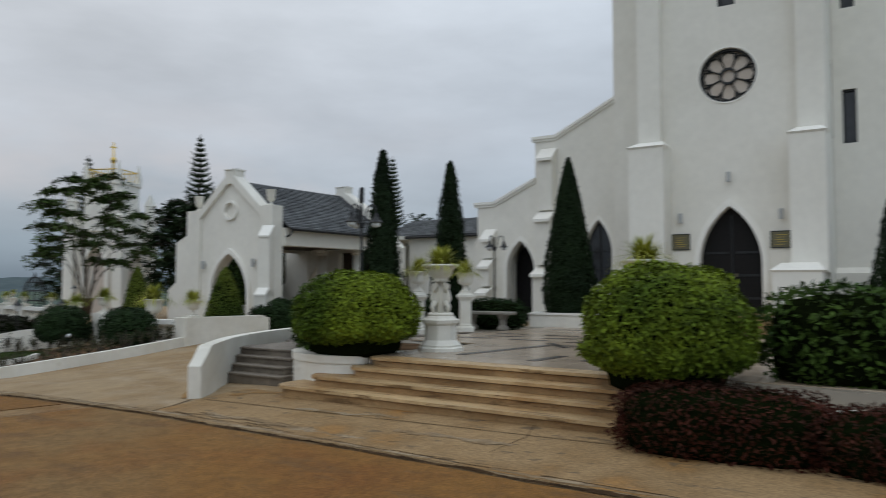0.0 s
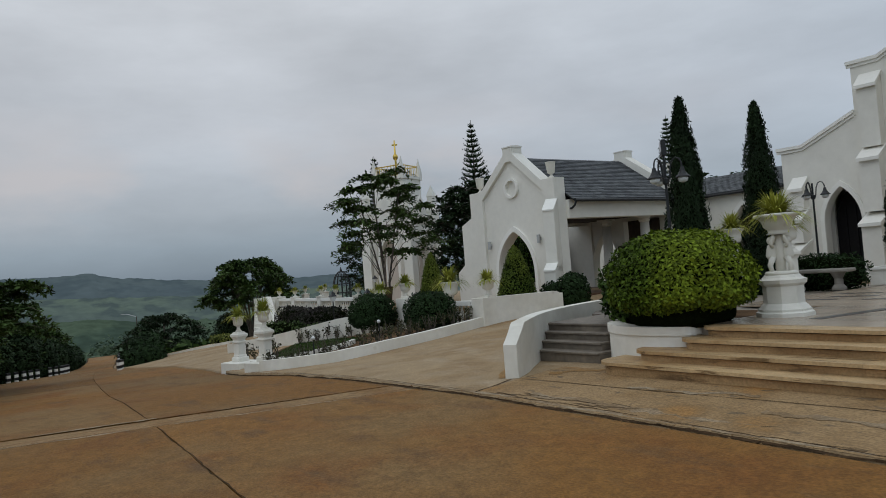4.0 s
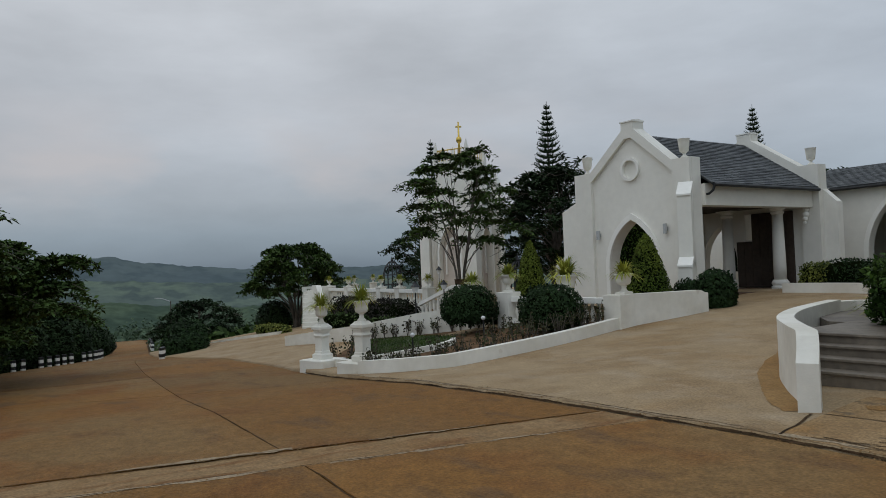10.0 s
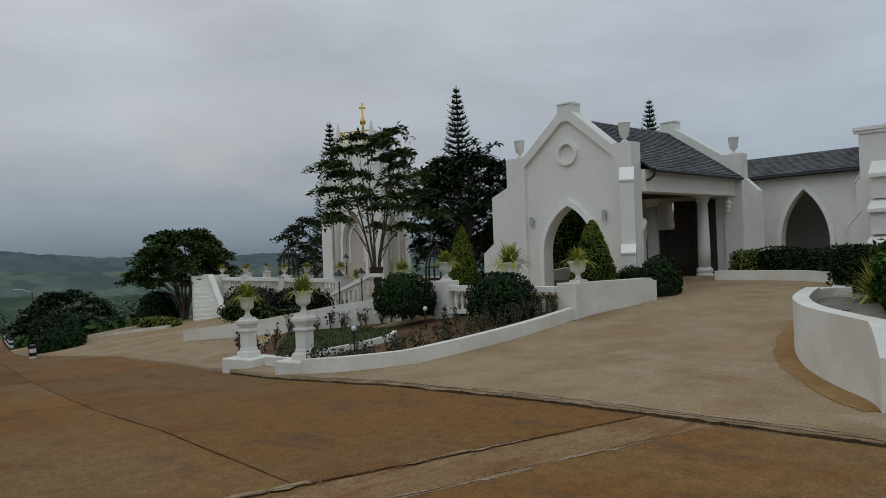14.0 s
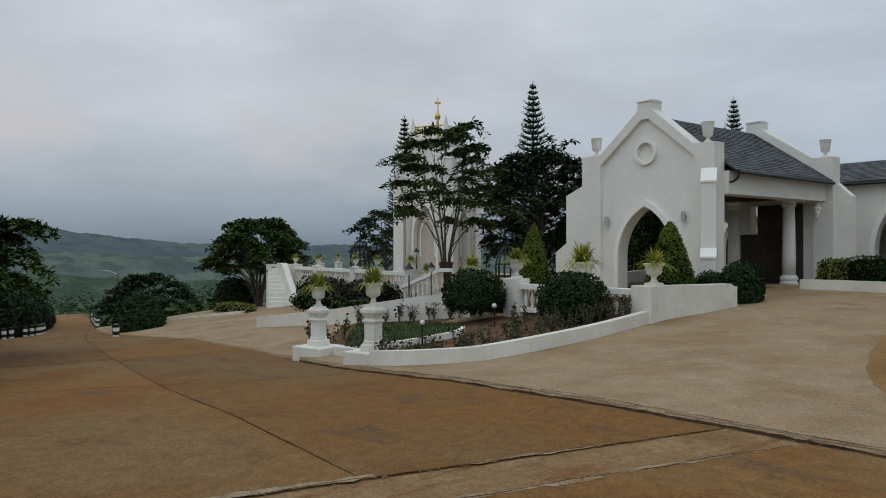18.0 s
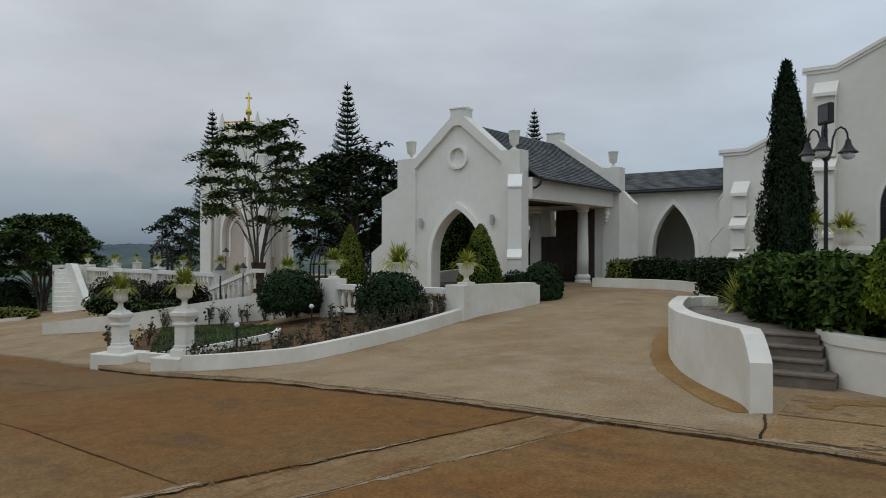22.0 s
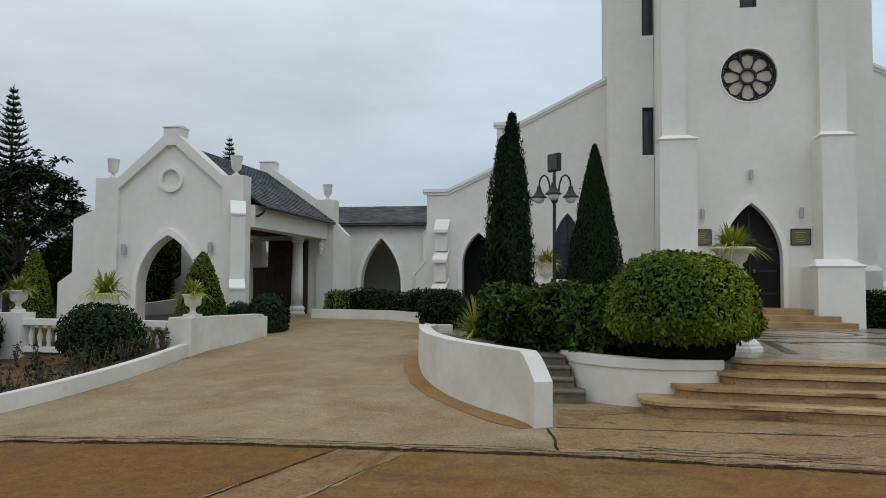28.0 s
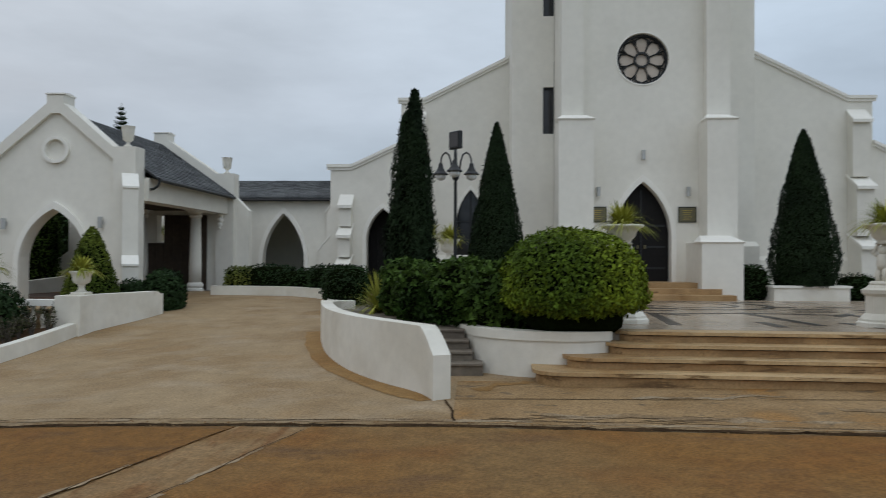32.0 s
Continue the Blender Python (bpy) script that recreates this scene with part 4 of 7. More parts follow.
# corner buttresses of the tower
for xs3 in (((2.50, 3.75), (2.56, 3.50), (2.68, 3.30)), ((6.18, 7.24), (6.52, 7.32), (6.66, 7.30))):
    for (a, b), (z0, z1, dep, nd) in zip(xs3, ((-0.5, 2.0, 1.45, 0.80), (1.95, 5.35, 0.80, 0.30), (5.3, 17.0, 0.30, 0.0))):
        part("corner_buttress", B(a, b, TF - dep, TF - 0.002, z0, z1), WHITE, church)
        if nd:
            cc = bmesh.new()
            o, hip, rise = 0.045, 0.13, 0.19
            ring_ = [[cc.verts.new(p) for p in pts] for pts in (
                [(a, TF - dep, z1 - 0.05), (b, TF - dep, z1 - 0.05), (b, TF - nd, z1 - 0.05), (a, TF - nd, z1 - 0.05)],
                [(a - o, TF - dep - o, z1), (b + o, TF - dep - o, z1), (b + o, TF - nd, z1), (a - o, TF - nd, z1)],
                [(a + hip, TF - nd - 0.02, z1 + rise), (b - hip, TF - nd - 0.02, z1 + rise), (b - hip, TF - nd, z1 + rise), (a + hip, TF - nd, z1 + rise)])]
            for lo, hi in zip(ring_, ring_[1:]):
                for k in range(4):
                    cc.faces.new((lo[k], lo[(k + 1) % 4], hi[(k + 1) % 4], hi[k]))
            cc.faces.new(ring_[0]), cc.faces.new(ring_[2])
            part("buttress_cap", cc, TRIM, church, "bright white sloped cap")
for a, b in ((1.36, 2.66), (7.32, 8.65)):
    bb = B(a, b, 22.62, 22.898, -0.5, 1.95)
    slab(bb, [[(22.62, 1.95), (22.898, 1.95), (22.898, 2.1)]], "x", a, b)
    part("shoulder_plinth", bb, WHITE, church)
# tower openings
tr = arch_band(bmesh.new(), CX, 0.77, 0.9, 2.2, 3.72, 0.14, TF - 0.07, TF - 0.003)
part("door_moulding", tr, TRIM, church)
bm = slab(bmesh.new(), [arch(CX, 0.77, 0.92, 2.2, 3.72)], "y", TF + 0.25, TF + 0.32)
door = tagged(part("door_1", bm, DARK), "closed dark wooden pointed church door", "door", kind="structure")
bm = bmesh.new()
box(bm, CX - 0.02, CX + 0.02, TF + 0.225, TF + 0.248, 0.93, 3.5)
for sx in (-1, 1):
    for zz in (1.3, 1.9, 2.5):
        box(bm, CX + sx * 0.1, CX + sx * 0.68, TF + 0.23, TF + 0.248, zz - 0.03, zz + 0.03)
part("door_battens", bm, BLACK, door)
bm = bmesh.new()
for sx in (-1, 1):
    lathe(bm, [(0.03, -0.05), (0.03, 0.05)], 10, (CX + sx * 0.1, TF + 0.2, 1.9))
part("door_handle", bm, BRONZE, door)
rw = empty("rose_window", "round rose window with eight pale petals", "window", pose(CX, TF, 7.19), kind="structure")
bm = bmesh.new()
ring(bm, 0, 0, 0.66, 0.718, 0.10, 0.24), ring(bm, 0, 0, 0.17, 0.225, 0.12, 0.22, 20)
for i in range(8):
    a = 2 * math.pi * (i + 0.5) / 8
    pts = [(0.215 * math.cos(a), 0.17, 0.215 * math.sin(a)), (0.45 * math.cos(a), 0.17, 0.45 * math.sin(a)), (0.67 * math.cos(a), 0.17, 0.67 * math.sin(a))]
    tube(bm, pts, 0.022, 6)
    for k in (-1, 1):
        b2 = a + k * math.pi / 8
        c = [(0.45 * math.cos(a), 0.17, 0.45 * math.sin(a)), (0.60 * math.cos(a + k * 0.11), 0.17, 0.60 * math.sin(a + k * 0.11)), (0.655 * math.cos(b2), 0.17, 0.655 * math.sin(b2))]
        tube(bm, c, 0.026, 6)
part("tracery", bm, BLACK, rw)
part("pane", slab(bmesh.new(), [[(0.70 * math.cos(2 * math.pi * i / 32), 0.70 * math.sin(2 * math.pi * i / 32)) for i in range(32)]], "y", 0.20, 0.23), ROSEG, rw)
part("surround", ring(bmesh.new(), 0, 0, 0.722, 0.76, -0.02, -0.003), TRIM, rw)
def slit(x, z0, z1, y, half=0.21):
    w = empty("slit_window", "narrow dark tower window", "window", pose(x, y, z0), kind="structure")
    h = z1 - z0
    part("pane", B(-half + 0.03, half - 0.03, 0.16, 0.19, 0.03, h - 0.03), GLASS, w)
    bm = bmesh.new()
    slab(bm, [[(-half, 0), (half, 0), (half, h), (-half, h)], [(-half + 0.05, 0.05), (half - 0.05, 0.05), (half - 0.05, h - 0.05), (-half + 0.05, h - 0.05)]], "y", 0.08, 0.22)
    part("frame", bm, BLACK, w)
for x, y in ((2.4925, 22.9), (7.7125, 22.9)):
    slit(x, 5.34, 6.76, y, 0.162), slit(x, 8.92, 10.5, y, 0.162)
slit(CX, 9.05, 11.2, TF, 0.22)
# main roof behind the front
bm = bmesh.new()
slab(bm, [[(-1.4, 6.5), (CX, 9.0), (12.2, 6.5)]], "y", 25.26, 46)
part("nave_roof", bm, ROOF, church)
bm = bmesh.new()
box(bm, -4.55, -4.3, 28.51, 46, -0.5, 4.4), box(bm, 15.2, 15.45, 28.51, 46, -0.5, 4.4), box(bm, -4.55, 15.45, 45.8, 46, -0.5, 6.6)
box(bm, -2.2, -2.0, 25.26, 46, 4.4, 6.6), box(bm, 12.9, 13.1, 25.26, 46, 4.4, 6.6)
part("nave_walls", bm, WHITE, church)

# corridor linking porch and church
corr = empty("corridor", "white arcaded link with a grey roof", "corridor", kind="structure")
d = arch(-6.21, 0.71, 0.2, 1.45, 3.07)
bm = slab(bmesh.new(), [[(-7.9, -0.3), (d[-1][0], -0.3)] + list(reversed(d)) + [(d[0][0], -0.3), (-4.57, -0.3), (-4.57, 3.58), (-7.9, 3.58)]], "y", 25.2, 25.5)
part("front_wall", bm, WHITE, corr)
part("arch_moulding", arch_band(bmesh.new(), -6.21, 0.71, 0.4, 1.45, 3.07, 0.14, 25.14, 25.197), TRIM, corr)
d = arch(-5.9, 0.55, 0.2, 1.3, 2.55)
bm = slab(bmesh.new(), [[(-9.2, -0.3), (d[-1][0], -0.3)] + list(reversed(d)) + [(d[0][0], -0.3), (-4.3, -0.3), (-4.3, 3.58), (-9.2, 3.58)]], "y", 28.6, 28.9)
box(bm, -7.9, -4.57, 25.5, 28.6, 3.4, 3.56)
part("rear_wall", bm, WHITE, corr)
# Unseen wall added to cut light from the left and darken the corridor.
part("end_wall", B(-8.05, -7.91, 25.51, 28.59, -0.2, 3.4), WHITE, corr)
bm = bmesh.new()
slab(bm, [[(24.95, 3.50), (24.95, 3.56), (27.05, 4.36), (29.15, 3.56), (29.15, 3.50), (27.05, 4.28)]], "x", -8.9, -4.56)
part("roof_deck", bm, BLACK, corr)
bm = bmesh.new()
tube(bm, [(-7.95, 24.93, 3.5), (-4.6, 24.93, 3.5)], 0.05, 8)
part("gutter", bm, BLACK, corr)

# ---- porch with gables ----
porch = empty("porch", "white gabled carriage porch with a grey shingle roof", "porch", kind="structure")
GX = -9.62
def gable(y0, y1, front):
    d = arch(-9.64, 0.84, 0.2, 1.35, 2.66) if front else arch(-10.50, 0.62, 0.2, 1.35, 2.50)
    xr, xs, ca, cb = (-7.65, -8.20, -9.40, -9.83) if front else (-7.10, -7.66, -9.18, -9.63)
    top = [(xr, 4.13), (xs, 4.13), (ca, 5.16), (ca, 5.37), (cb, 5.37), (cb, 5.16), (-11.05, 4.13), (-11.68, 4.13)]
    outer = [(xr, -0.4)] + top + [(-11.68, 3.36), (-12.35, 3.08), (-12.35, 1.72), (-12.75, 1.45), (-12.75, -0.4)]
    outer += [(d[-1][0], -0.4)] + list(reversed(d)) + [(d[0][0], -0.4)]
    eye = [(-9.62 + 0.245 * math.cos(2 * math.pi * i / 28), 4.06 + 0.245 * math.sin(2 * math.pi * i / 28)) for i in range(28)]
    holes = [outer, eye] if front else [outer, eye, [(-9.55, 2.02), (-8.86, 2.02), (-8.86, 2.84), (-9.55, 2.84)]]
    part("gable_wall", slab(bmesh.new(), holes, "y", y0 + 0.10, y1), WHITE, porch)
    part("oculus_back", ring(bmesh.new(), -9.62, 4.06, 0.001, 0.247, y0 + 0.14, y0 + 0.20, 24), WHITE, porch)
    part("oculus_ring", ring(bmesh.new(), -9.62, 4.06, 0.247, 0.325, y0 + 0.02, y0 + 0.097), TRIM, porch)
    # piers and rake standing proud of the panel
    e = 0.005
    rim = [(xr - e, 0.3), (xr - e, 4.125), (xs, 4.125), (ca - e, 5.155), (ca - e, 5.365), (cb + e, 5.365), (cb + e, 5.155), (-11.05, 4.125), (-11.675, 4.125), (-11.675, 0.3)]
    rim += [(-11.04, 0.3), (-11.04, 3.84), (cb + 0.10, 4.92), (ca - 0.10, 4.92), (xs, 3.84), (xs, 0.3)]
    part("gable_rake", slab(bmesh.new(), [rim], "y", y0, y0 + 0.098), WHITE, porch)
    cap = bmesh.new()
    slab(cap, [[(y0 - 0.025, 5.367), (y1 + 0.025, 5.367), (y1 + 0.025, 5.40), ((y0 + y1) / 2, 5.43), (y0 - 0.025, 5.40)]], "x", cb - 0.02, ca + 0.02)
    part("apex_cap", cap, TRIM, porch)
    if front:
        part("arch_moulding", arch_band(bmesh.new(), -9.64, 0.84, 0.45, 1.35, 2.66, 0.13, y0 + 0.02, y0 + 0.097), TRIM, porch)
        # stepped buttress set askew on the corner pier
        skew = Matrix.Translation((-7.76, 17.46, 0)) @ Matrix.Rotation(radians(28), 4, "Z")
        bb, cc = bmesh.new(), bmesh.new()
        for zt, zb, dep, z0 in ((3.44, 3.10, 0.48, 1.30), (1.52, 1.32, 0.80, -0.4)):
            slab(bb, [[(0.0, z0), (0.0, zt), (-dep + 0.03, zb + 0.04), (-dep + 0.03, z0)]], "x", -0.17, 0.17)
            back = 0.0 if dep < 0.6 else -0.44
            slab(cc, [[(back, zt + 0.008), (back, zt + 0.05), (-dep, zb + 0.045), (-dep, zb)]], "x", -0.178, 0.178)
        bb.transform(skew), cc.transform(skew)
        part("buttress", bb, WHITE, porch)
        part("buttress_cap", cc, TRIM, porch, "bright white sloped cap")
gable(17.5, 17.95, True)
gable(22.75, 23.20, False)
bm = slab(bmesh.new(), [[(-7.098, -0.4), (-7.098, 3.40), (-6.80, 3.10), (-6.70, 3.0), (-6.70, -0.4)]], "y", 22.95, 23.25)
part("side_fin", bm, WHITE, porch)
beam = slab(bmesh.new(), [[(-8.02, 17.952), (-7.54, 17.952), (-7.30, 22.748), (-7.80, 22.748)]], "z", 2.88, 3.44)
part("eave_beam", beam, WHITE, porch)
part("eave_beam", B(-11.7, -11.2, 17.952, 22.748, 2.88, 3.44), WHITE, porch)
part("ceiling_panel", slab(bmesh.new(), [[(-11.198, 17.952), (-8.022, 17.952), (-7.802, 22.748), (-11.198, 22.748)]], "z", 2.98, 3.04), CEIL, porch)
for x, y in ((-8.03, 22.1), (-9.62, 22.0)):
    bm = bmesh.new()
    lathe(bm, [(0.25, 0), (0.25, 0.1), (0.21, 0.13), (0.24, 0.19), (0.235, 0.24), (0.19, 0.3)], 24, (x, y, 0.5))
    part("column_base", bm, TRIM, porch, smooth=False)
    bm = lathe(bmesh.new(), [(0.175, 0.79), (0.18, 1.3), (0.15, 2.75)], 24, (x, y, 0))
    part("column_shaft", bm, WHITE, porch, smooth=True)
    bm = bmesh.new()
    lathe(bm, [(0.155, 2.72), (0.19, 2.76), (0.19, 2.80), (0.16, 2.82), (0.22, 2.89)], 24, (x, y, 0))
    box(bm, x - 0.23, x + 0.23, y - 0.23, y + 0.23, 2.892, 2.948)
    part("column_capital", bm, TRIM, porch)
bm = bmesh.new()
v = [(-7.32, 17.952, 3.38), (GX, 17.952, 4.98), (-9.40, 22.748, 4.98), (-7.10, 22.748, 3.38), (-11.95, 22.748, 3.38), (-11.95, 17.952, 3.38)]
lo, hi = [bm.verts.new(p) for p in v], [bm.verts.new((x, y, z + 0.05)) for x, y, z in v]
for q in ((0, 1, 2, 3), (1, 5, 4, 2)):
    bm.faces.new([lo[k] for k in q]), bm.faces.new([hi[k] for k in reversed(q)])
for a, b in ((0, 1), (1, 5), (5, 4), (4, 2), (2, 3), (3, 0)):
    bm.faces.new((lo[a], lo[b], hi[b], hi[a]))
part("roof_deck", bm, BLACK, porch)
bm = bmesh.new()
tube(bm, [(-7.29, 17.98, 3.39), (-7.07, 22.72, 3.37)], 0.05, 8)
tube(bm, [(-7.30, 18.02, 3.36), (-7.34, 18.0, 3.24), (-7.44, 17.99, 3.17), (-7.52, 17.985, 3.16)], 0.032, 8)
part("gutter", bm, BLACK, porch)
# Unseen slab added behind the gable to keep daylight off the porch interior.
part("link_roof", B(-9.9, -7.9, 23.21, 28.9, 3.42, 3.56), WHITE, porch)
# brown boards added to paint the dim, shaded back wall of the porch
dr = bmesh.new()
for k in range(7):
    box(dr, -9.84 + 0.27 * k, -9.58 + 0.27 * k, 22.79, 22.845, 0.54, 1.98 if k < 2 else 2.84, bev=0.008)
part("timber_doors", dr, CEIL, porch, "brown boards standing in for the shaded back wall")
# open court behind the porch, closed by a white wall with a pointed arch
d = arch(-11.75, 0.75, 0.2, 1.5, 2.95)
bm = slab(bmesh.new(), [[(-14.2, -0.2), (d[-1][0], -0.2)] + list(reversed(d)) + [(d[0][0], -0.2), (-9.05, -0.2), (-9.05, 3.5), (-14.2, 3.5)]], "y", 26.4, 26.7)
part("court_wall", bm, WHITE, porch)
part("porch_floor", B(-13, -7.6, 17.97, 22.74, 0.2, 0.535), FLOORT, porch, "dark terracotta floor")
part("court_floor", B(-13, -8.0, 23.22, 26.38, 0.2, 0.535), APRON, porch)
bm = bmesh.new()
for dz, r in ((0.0, 0.10), (0.13, 0.085), (-0.13, 0.075), (-0.24, 0.05)):
    bmesh.ops.create_icosphere(bm, subdivisions=2, radius=r, matrix=Matrix.Translation((-7.48, 22.66 + dz * 0.25, 2.68 + dz)))
part("scroll_bracket", bm, TRIM, porch, smooth=True)

# ---- plant makers ----
def dome(center, rx, ry, rz, n, low=-0.35, rough=0.04, power=2.6, deep=0.025):
    """Points and normals over a clipped dome: a squarish ball cut off near its foot."""
    d = sphere_points(int(n * 1.9))
    d = d[d[:, 2] > low][:n]
    k = (np.abs(d) ** power).sum(1) ** (-1 / power)
    q = d * k[:, None]
    bumps = np.array([1 + rough * noise.noise((a * 2.3, b * 2.3, c * 2.3)) * 2 for a, b, c in q])
    q = q * bumps[:, None] * (1 - np.abs(RNG.normal(0, deep, len(q))))[:, None]
    nor = d / np.array([rx, ry, rz])
    nor /= np.linalg.norm(nor, axis=1, keepdims=True)
    return q * np.array([rx, ry, rz]) + np.array(center), nor


# Solid near-black body that paints inner shade behind the leaf shell.
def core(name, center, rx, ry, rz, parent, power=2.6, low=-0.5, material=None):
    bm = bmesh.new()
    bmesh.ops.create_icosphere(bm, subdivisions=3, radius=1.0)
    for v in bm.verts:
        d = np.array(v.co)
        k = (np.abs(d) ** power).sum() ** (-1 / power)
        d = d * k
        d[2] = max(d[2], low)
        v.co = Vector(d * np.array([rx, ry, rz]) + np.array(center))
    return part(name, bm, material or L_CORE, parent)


def ball_shrub(label, x, y, z0, rx, ry, h, n, size, material, m_low=-0.75, trunk=True, group="", gap0=0.0):
    t = empty("ball_shrub", label, "shrub", pose(x, y, z0), group)
    cz = h * (0.36 + (0.22 if gap0 else 0.64) * gap0)
    up, dn = h - cz, cz - h * gap0
    co = core("inner_foliage", (0, 0, 0), rx * 0.83, ry * 0.83, 0.83, t, low=-0.98)
    for w in co.data.vertices:
        w.co.z = cz + w.co.z * (up if w.co.z > 0 else dn)
    p, q = dome((0, 0, 0), rx, ry, 1.0, n, m_low, power=2.6, deep=0.075)
    p[:, 2] = cz + np.where(p[:, 2] > 0, p[:, 2] * up, p[:, 2] * dn)
    leaves("leaves", p, q + np.array([0, 0, 0.12]), size, material, t, tilt=0.5)
    if gap0:
        # Second black core paints the shade between ball and soil.
        core("inner_foliage", (0, 0, cz * 0.48), rx * 0.66, ry * 0.66, cz * 0.5, t, power=4.0, low=-0.98)
    if trunk:
        part("trunk", tube(bmesh.new(), [(0, 0, -0.06), (0.02, 0, cz)], 0.05), BARK, t)
    return t


def hedge(label, plan, z0, z1, n, size, material, name="hedge", rough=0.06, core_mat=None, z_fn=None):
    """A hedge over a plan outline given as boxes (x, y, rx, ry); the boxes blend into one uneven mass."""
    x0, y0 = plan[0][0], plan[0][1]
    t = empty(name, label, "hedge", pose(x0, y0, z0))
    h = z1 - z0
    P, Q = [], []
    tot = sum(b[2] * b[3] for b in plan)
    for k, (x, y, rx, ry) in enumerate(plan):
        hh = h * (1 + 0.08 * math.sin(3.1 * k + 1))
        core("inner_foliage", (x - x0, y - y0, hh * 0.5), rx * 0.90, ry * 0.90, hh * 0.45, t, power=4.0, low=-0.98, material=core_mat)
        p, q = dome((x - x0, y - y0, hh * 0.5), rx, ry, hh * 0.5, int(n * rx * ry / tot), -0.95, rough, 4.0)
        P.append(p), Q.append(q)
    leaves("leaves", np.concatenate(P), np.concatenate(Q), size, material, t, tilt=0.8)
    return t


def cypress(label, x, y, z0, z1, r, n, ragged=0.12, base=0.0):
    t = empty("cypress", label, "tree", pose(x, y, z0))
    h = z1 - z0
    def rad(u):
        return r * (np.minimum(1, (1 - u) / 0.80) ** (0.56 if ragged > 0.15 else 0.74)) * np.minimum(1, 0.80 + u * 1.4)
    n = int(n * 1.7)
    u = RNG.uniform(0.0, 1.0, n) ** 1.25
    a = RNG.uniform(0, 2 * math.pi, n)
    wob = np.array([1 + ragged * (1.7 * noise.noise((math.cos(b) * 1.5, math.sin(b) * 1.5 + x, w * h * 1.6)) + 1.3 * noise.noise((math.cos(b) * 4.0, math.sin(b) * 4.0 + x, w * h * 4.2))) for b, w in zip(a, u)])
    rr = rad(u) * wob * (1 - np.abs(RNG.normal(0, 0.06, n)))
    p = np.stack([rr * np.cos(a), rr * np.sin(a), base + u * (h - base)], 1)
    q = np.stack([np.cos(a), np.sin(a), np.full(n, 0.4)], 1)
    if ragged > 0.15:
        k = n // 9
        w = RNG.uniform(0.1, 0.99, k)
        b = RNG.uniform(0, 2 * math.pi, k)
        s = rad(w) * RNG.uniform(0.92, 1.16, k) + 0.02
        p = np.concatenate([p, np.stack([s * np.cos(b), s * np.sin(b), w * h], 1)])
        q = np.concatenate([q, np.stack([np.cos(b), np.sin(b), np.full(k, 0.3)], 1)])
    leaves("foliage", p, q, 0.085, L_CYP, t, wide=0.30, tilt=0.4, droop=-2.2)
    # Turned core; its black colour is painted shade behind the needles.
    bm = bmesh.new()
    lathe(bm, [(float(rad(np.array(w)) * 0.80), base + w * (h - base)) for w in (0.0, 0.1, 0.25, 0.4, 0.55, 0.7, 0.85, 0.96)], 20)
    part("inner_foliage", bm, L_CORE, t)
    part("trunk", tube(bmesh.new(), [(0, 0, -0.1), (0, 0, h * 0.9)], [0.07, 0.01]), BARK, t)
    return t


def blades(name, n, length, parent, at=(0, 0, 0), material=None, up=0.9, width=0.035):
    """A tuft of arching strap leaves."""
    v, f = [], []
    for i in range(n):
        a = RNG.uniform(0, 2 * math.pi)
        L = length * RNG.uniform(0.65, 1.1)
        lift = RNG.uniform(0.35, 1.25) * up
        w = width * RNG.uniform(0.7, 1.2)
        c, s = math.cos(a), math.sin(a)
        k = len(v)
        for j in range(6):
            u = j / 5
            r = L * u * math.cos(min(1.4, lift)) + 0.03
            z = L * (u * math.sin(min(1.4, lift)) - 0.62 * u * u * (1.5 - 0.75 * lift))
            ww = w * (1 - u) ** 0.6
            v += [(at[0] + r * c - ww * s, at[1] + r * s + ww * c, at[2] + z), (at[0] + r * c + ww * s, at[1] + r * s - ww * c, at[2] + z)]
        f += [(k + 2 * j, k + 2 * j + 1, k + 2 * j + 3, k + 2 * j + 2) for j in range(5)]
    return raw(name, v, f, material or L_PALM, parent)


def planted_urn(label, s=1.0, n=150, group=""):
    """A footed white urn with a tuft of strap leaves; s: height of the urn in units of half a metre."""
    t = empty("planted_urn", label, "urn", None, group)
    k = 0.5 * s
    part("foot", lathe(bmesh.new(), [(0.30 * k, 0), (0.30 * k, 0.10 * k), (0.24 * k, 0.13 * k)], square=True), WHITE2, t)
    part("stem", lathe(bmesh.new(), [(0.24 * k, 0.13 * k), (0.13 * k, 0.22 * k), (0.11 * k, 0.34 * k), (0.15 * k, 0.38 * k), (0.13 * k, 0.42 * k)], 20), WHITE2, t, smooth=True)
    part("bowl", lathe(bmesh.new(), [(0.14 * k, 0.42 * k), (0.30 * k, 0.50 * k), (0.36 * k, 0.62 * k), (0.35 * k, 0.72 * k), (0.39 * k, 0.86 * k), (0.47 * k, 0.93 * k), (0.49 * k, 0.97 * k), (0.46 * k, 1.0 * k), (0.40 * k, 0.97 * k), (0.36 * k, 0.9 * k)], 28), WHITE2, t, smooth=True)
    part("soil", lathe(bmesh.new(), [(0.36 * k, 0.88 * k), (0.34 * k, 0.94 * k)], 20), SOIL, t)
    blades("leaf_tuft", int(n * 1.5), 1.12 * k, t, (0, 0, 0.95 * k), width=0.022, up=1.1)
    return t


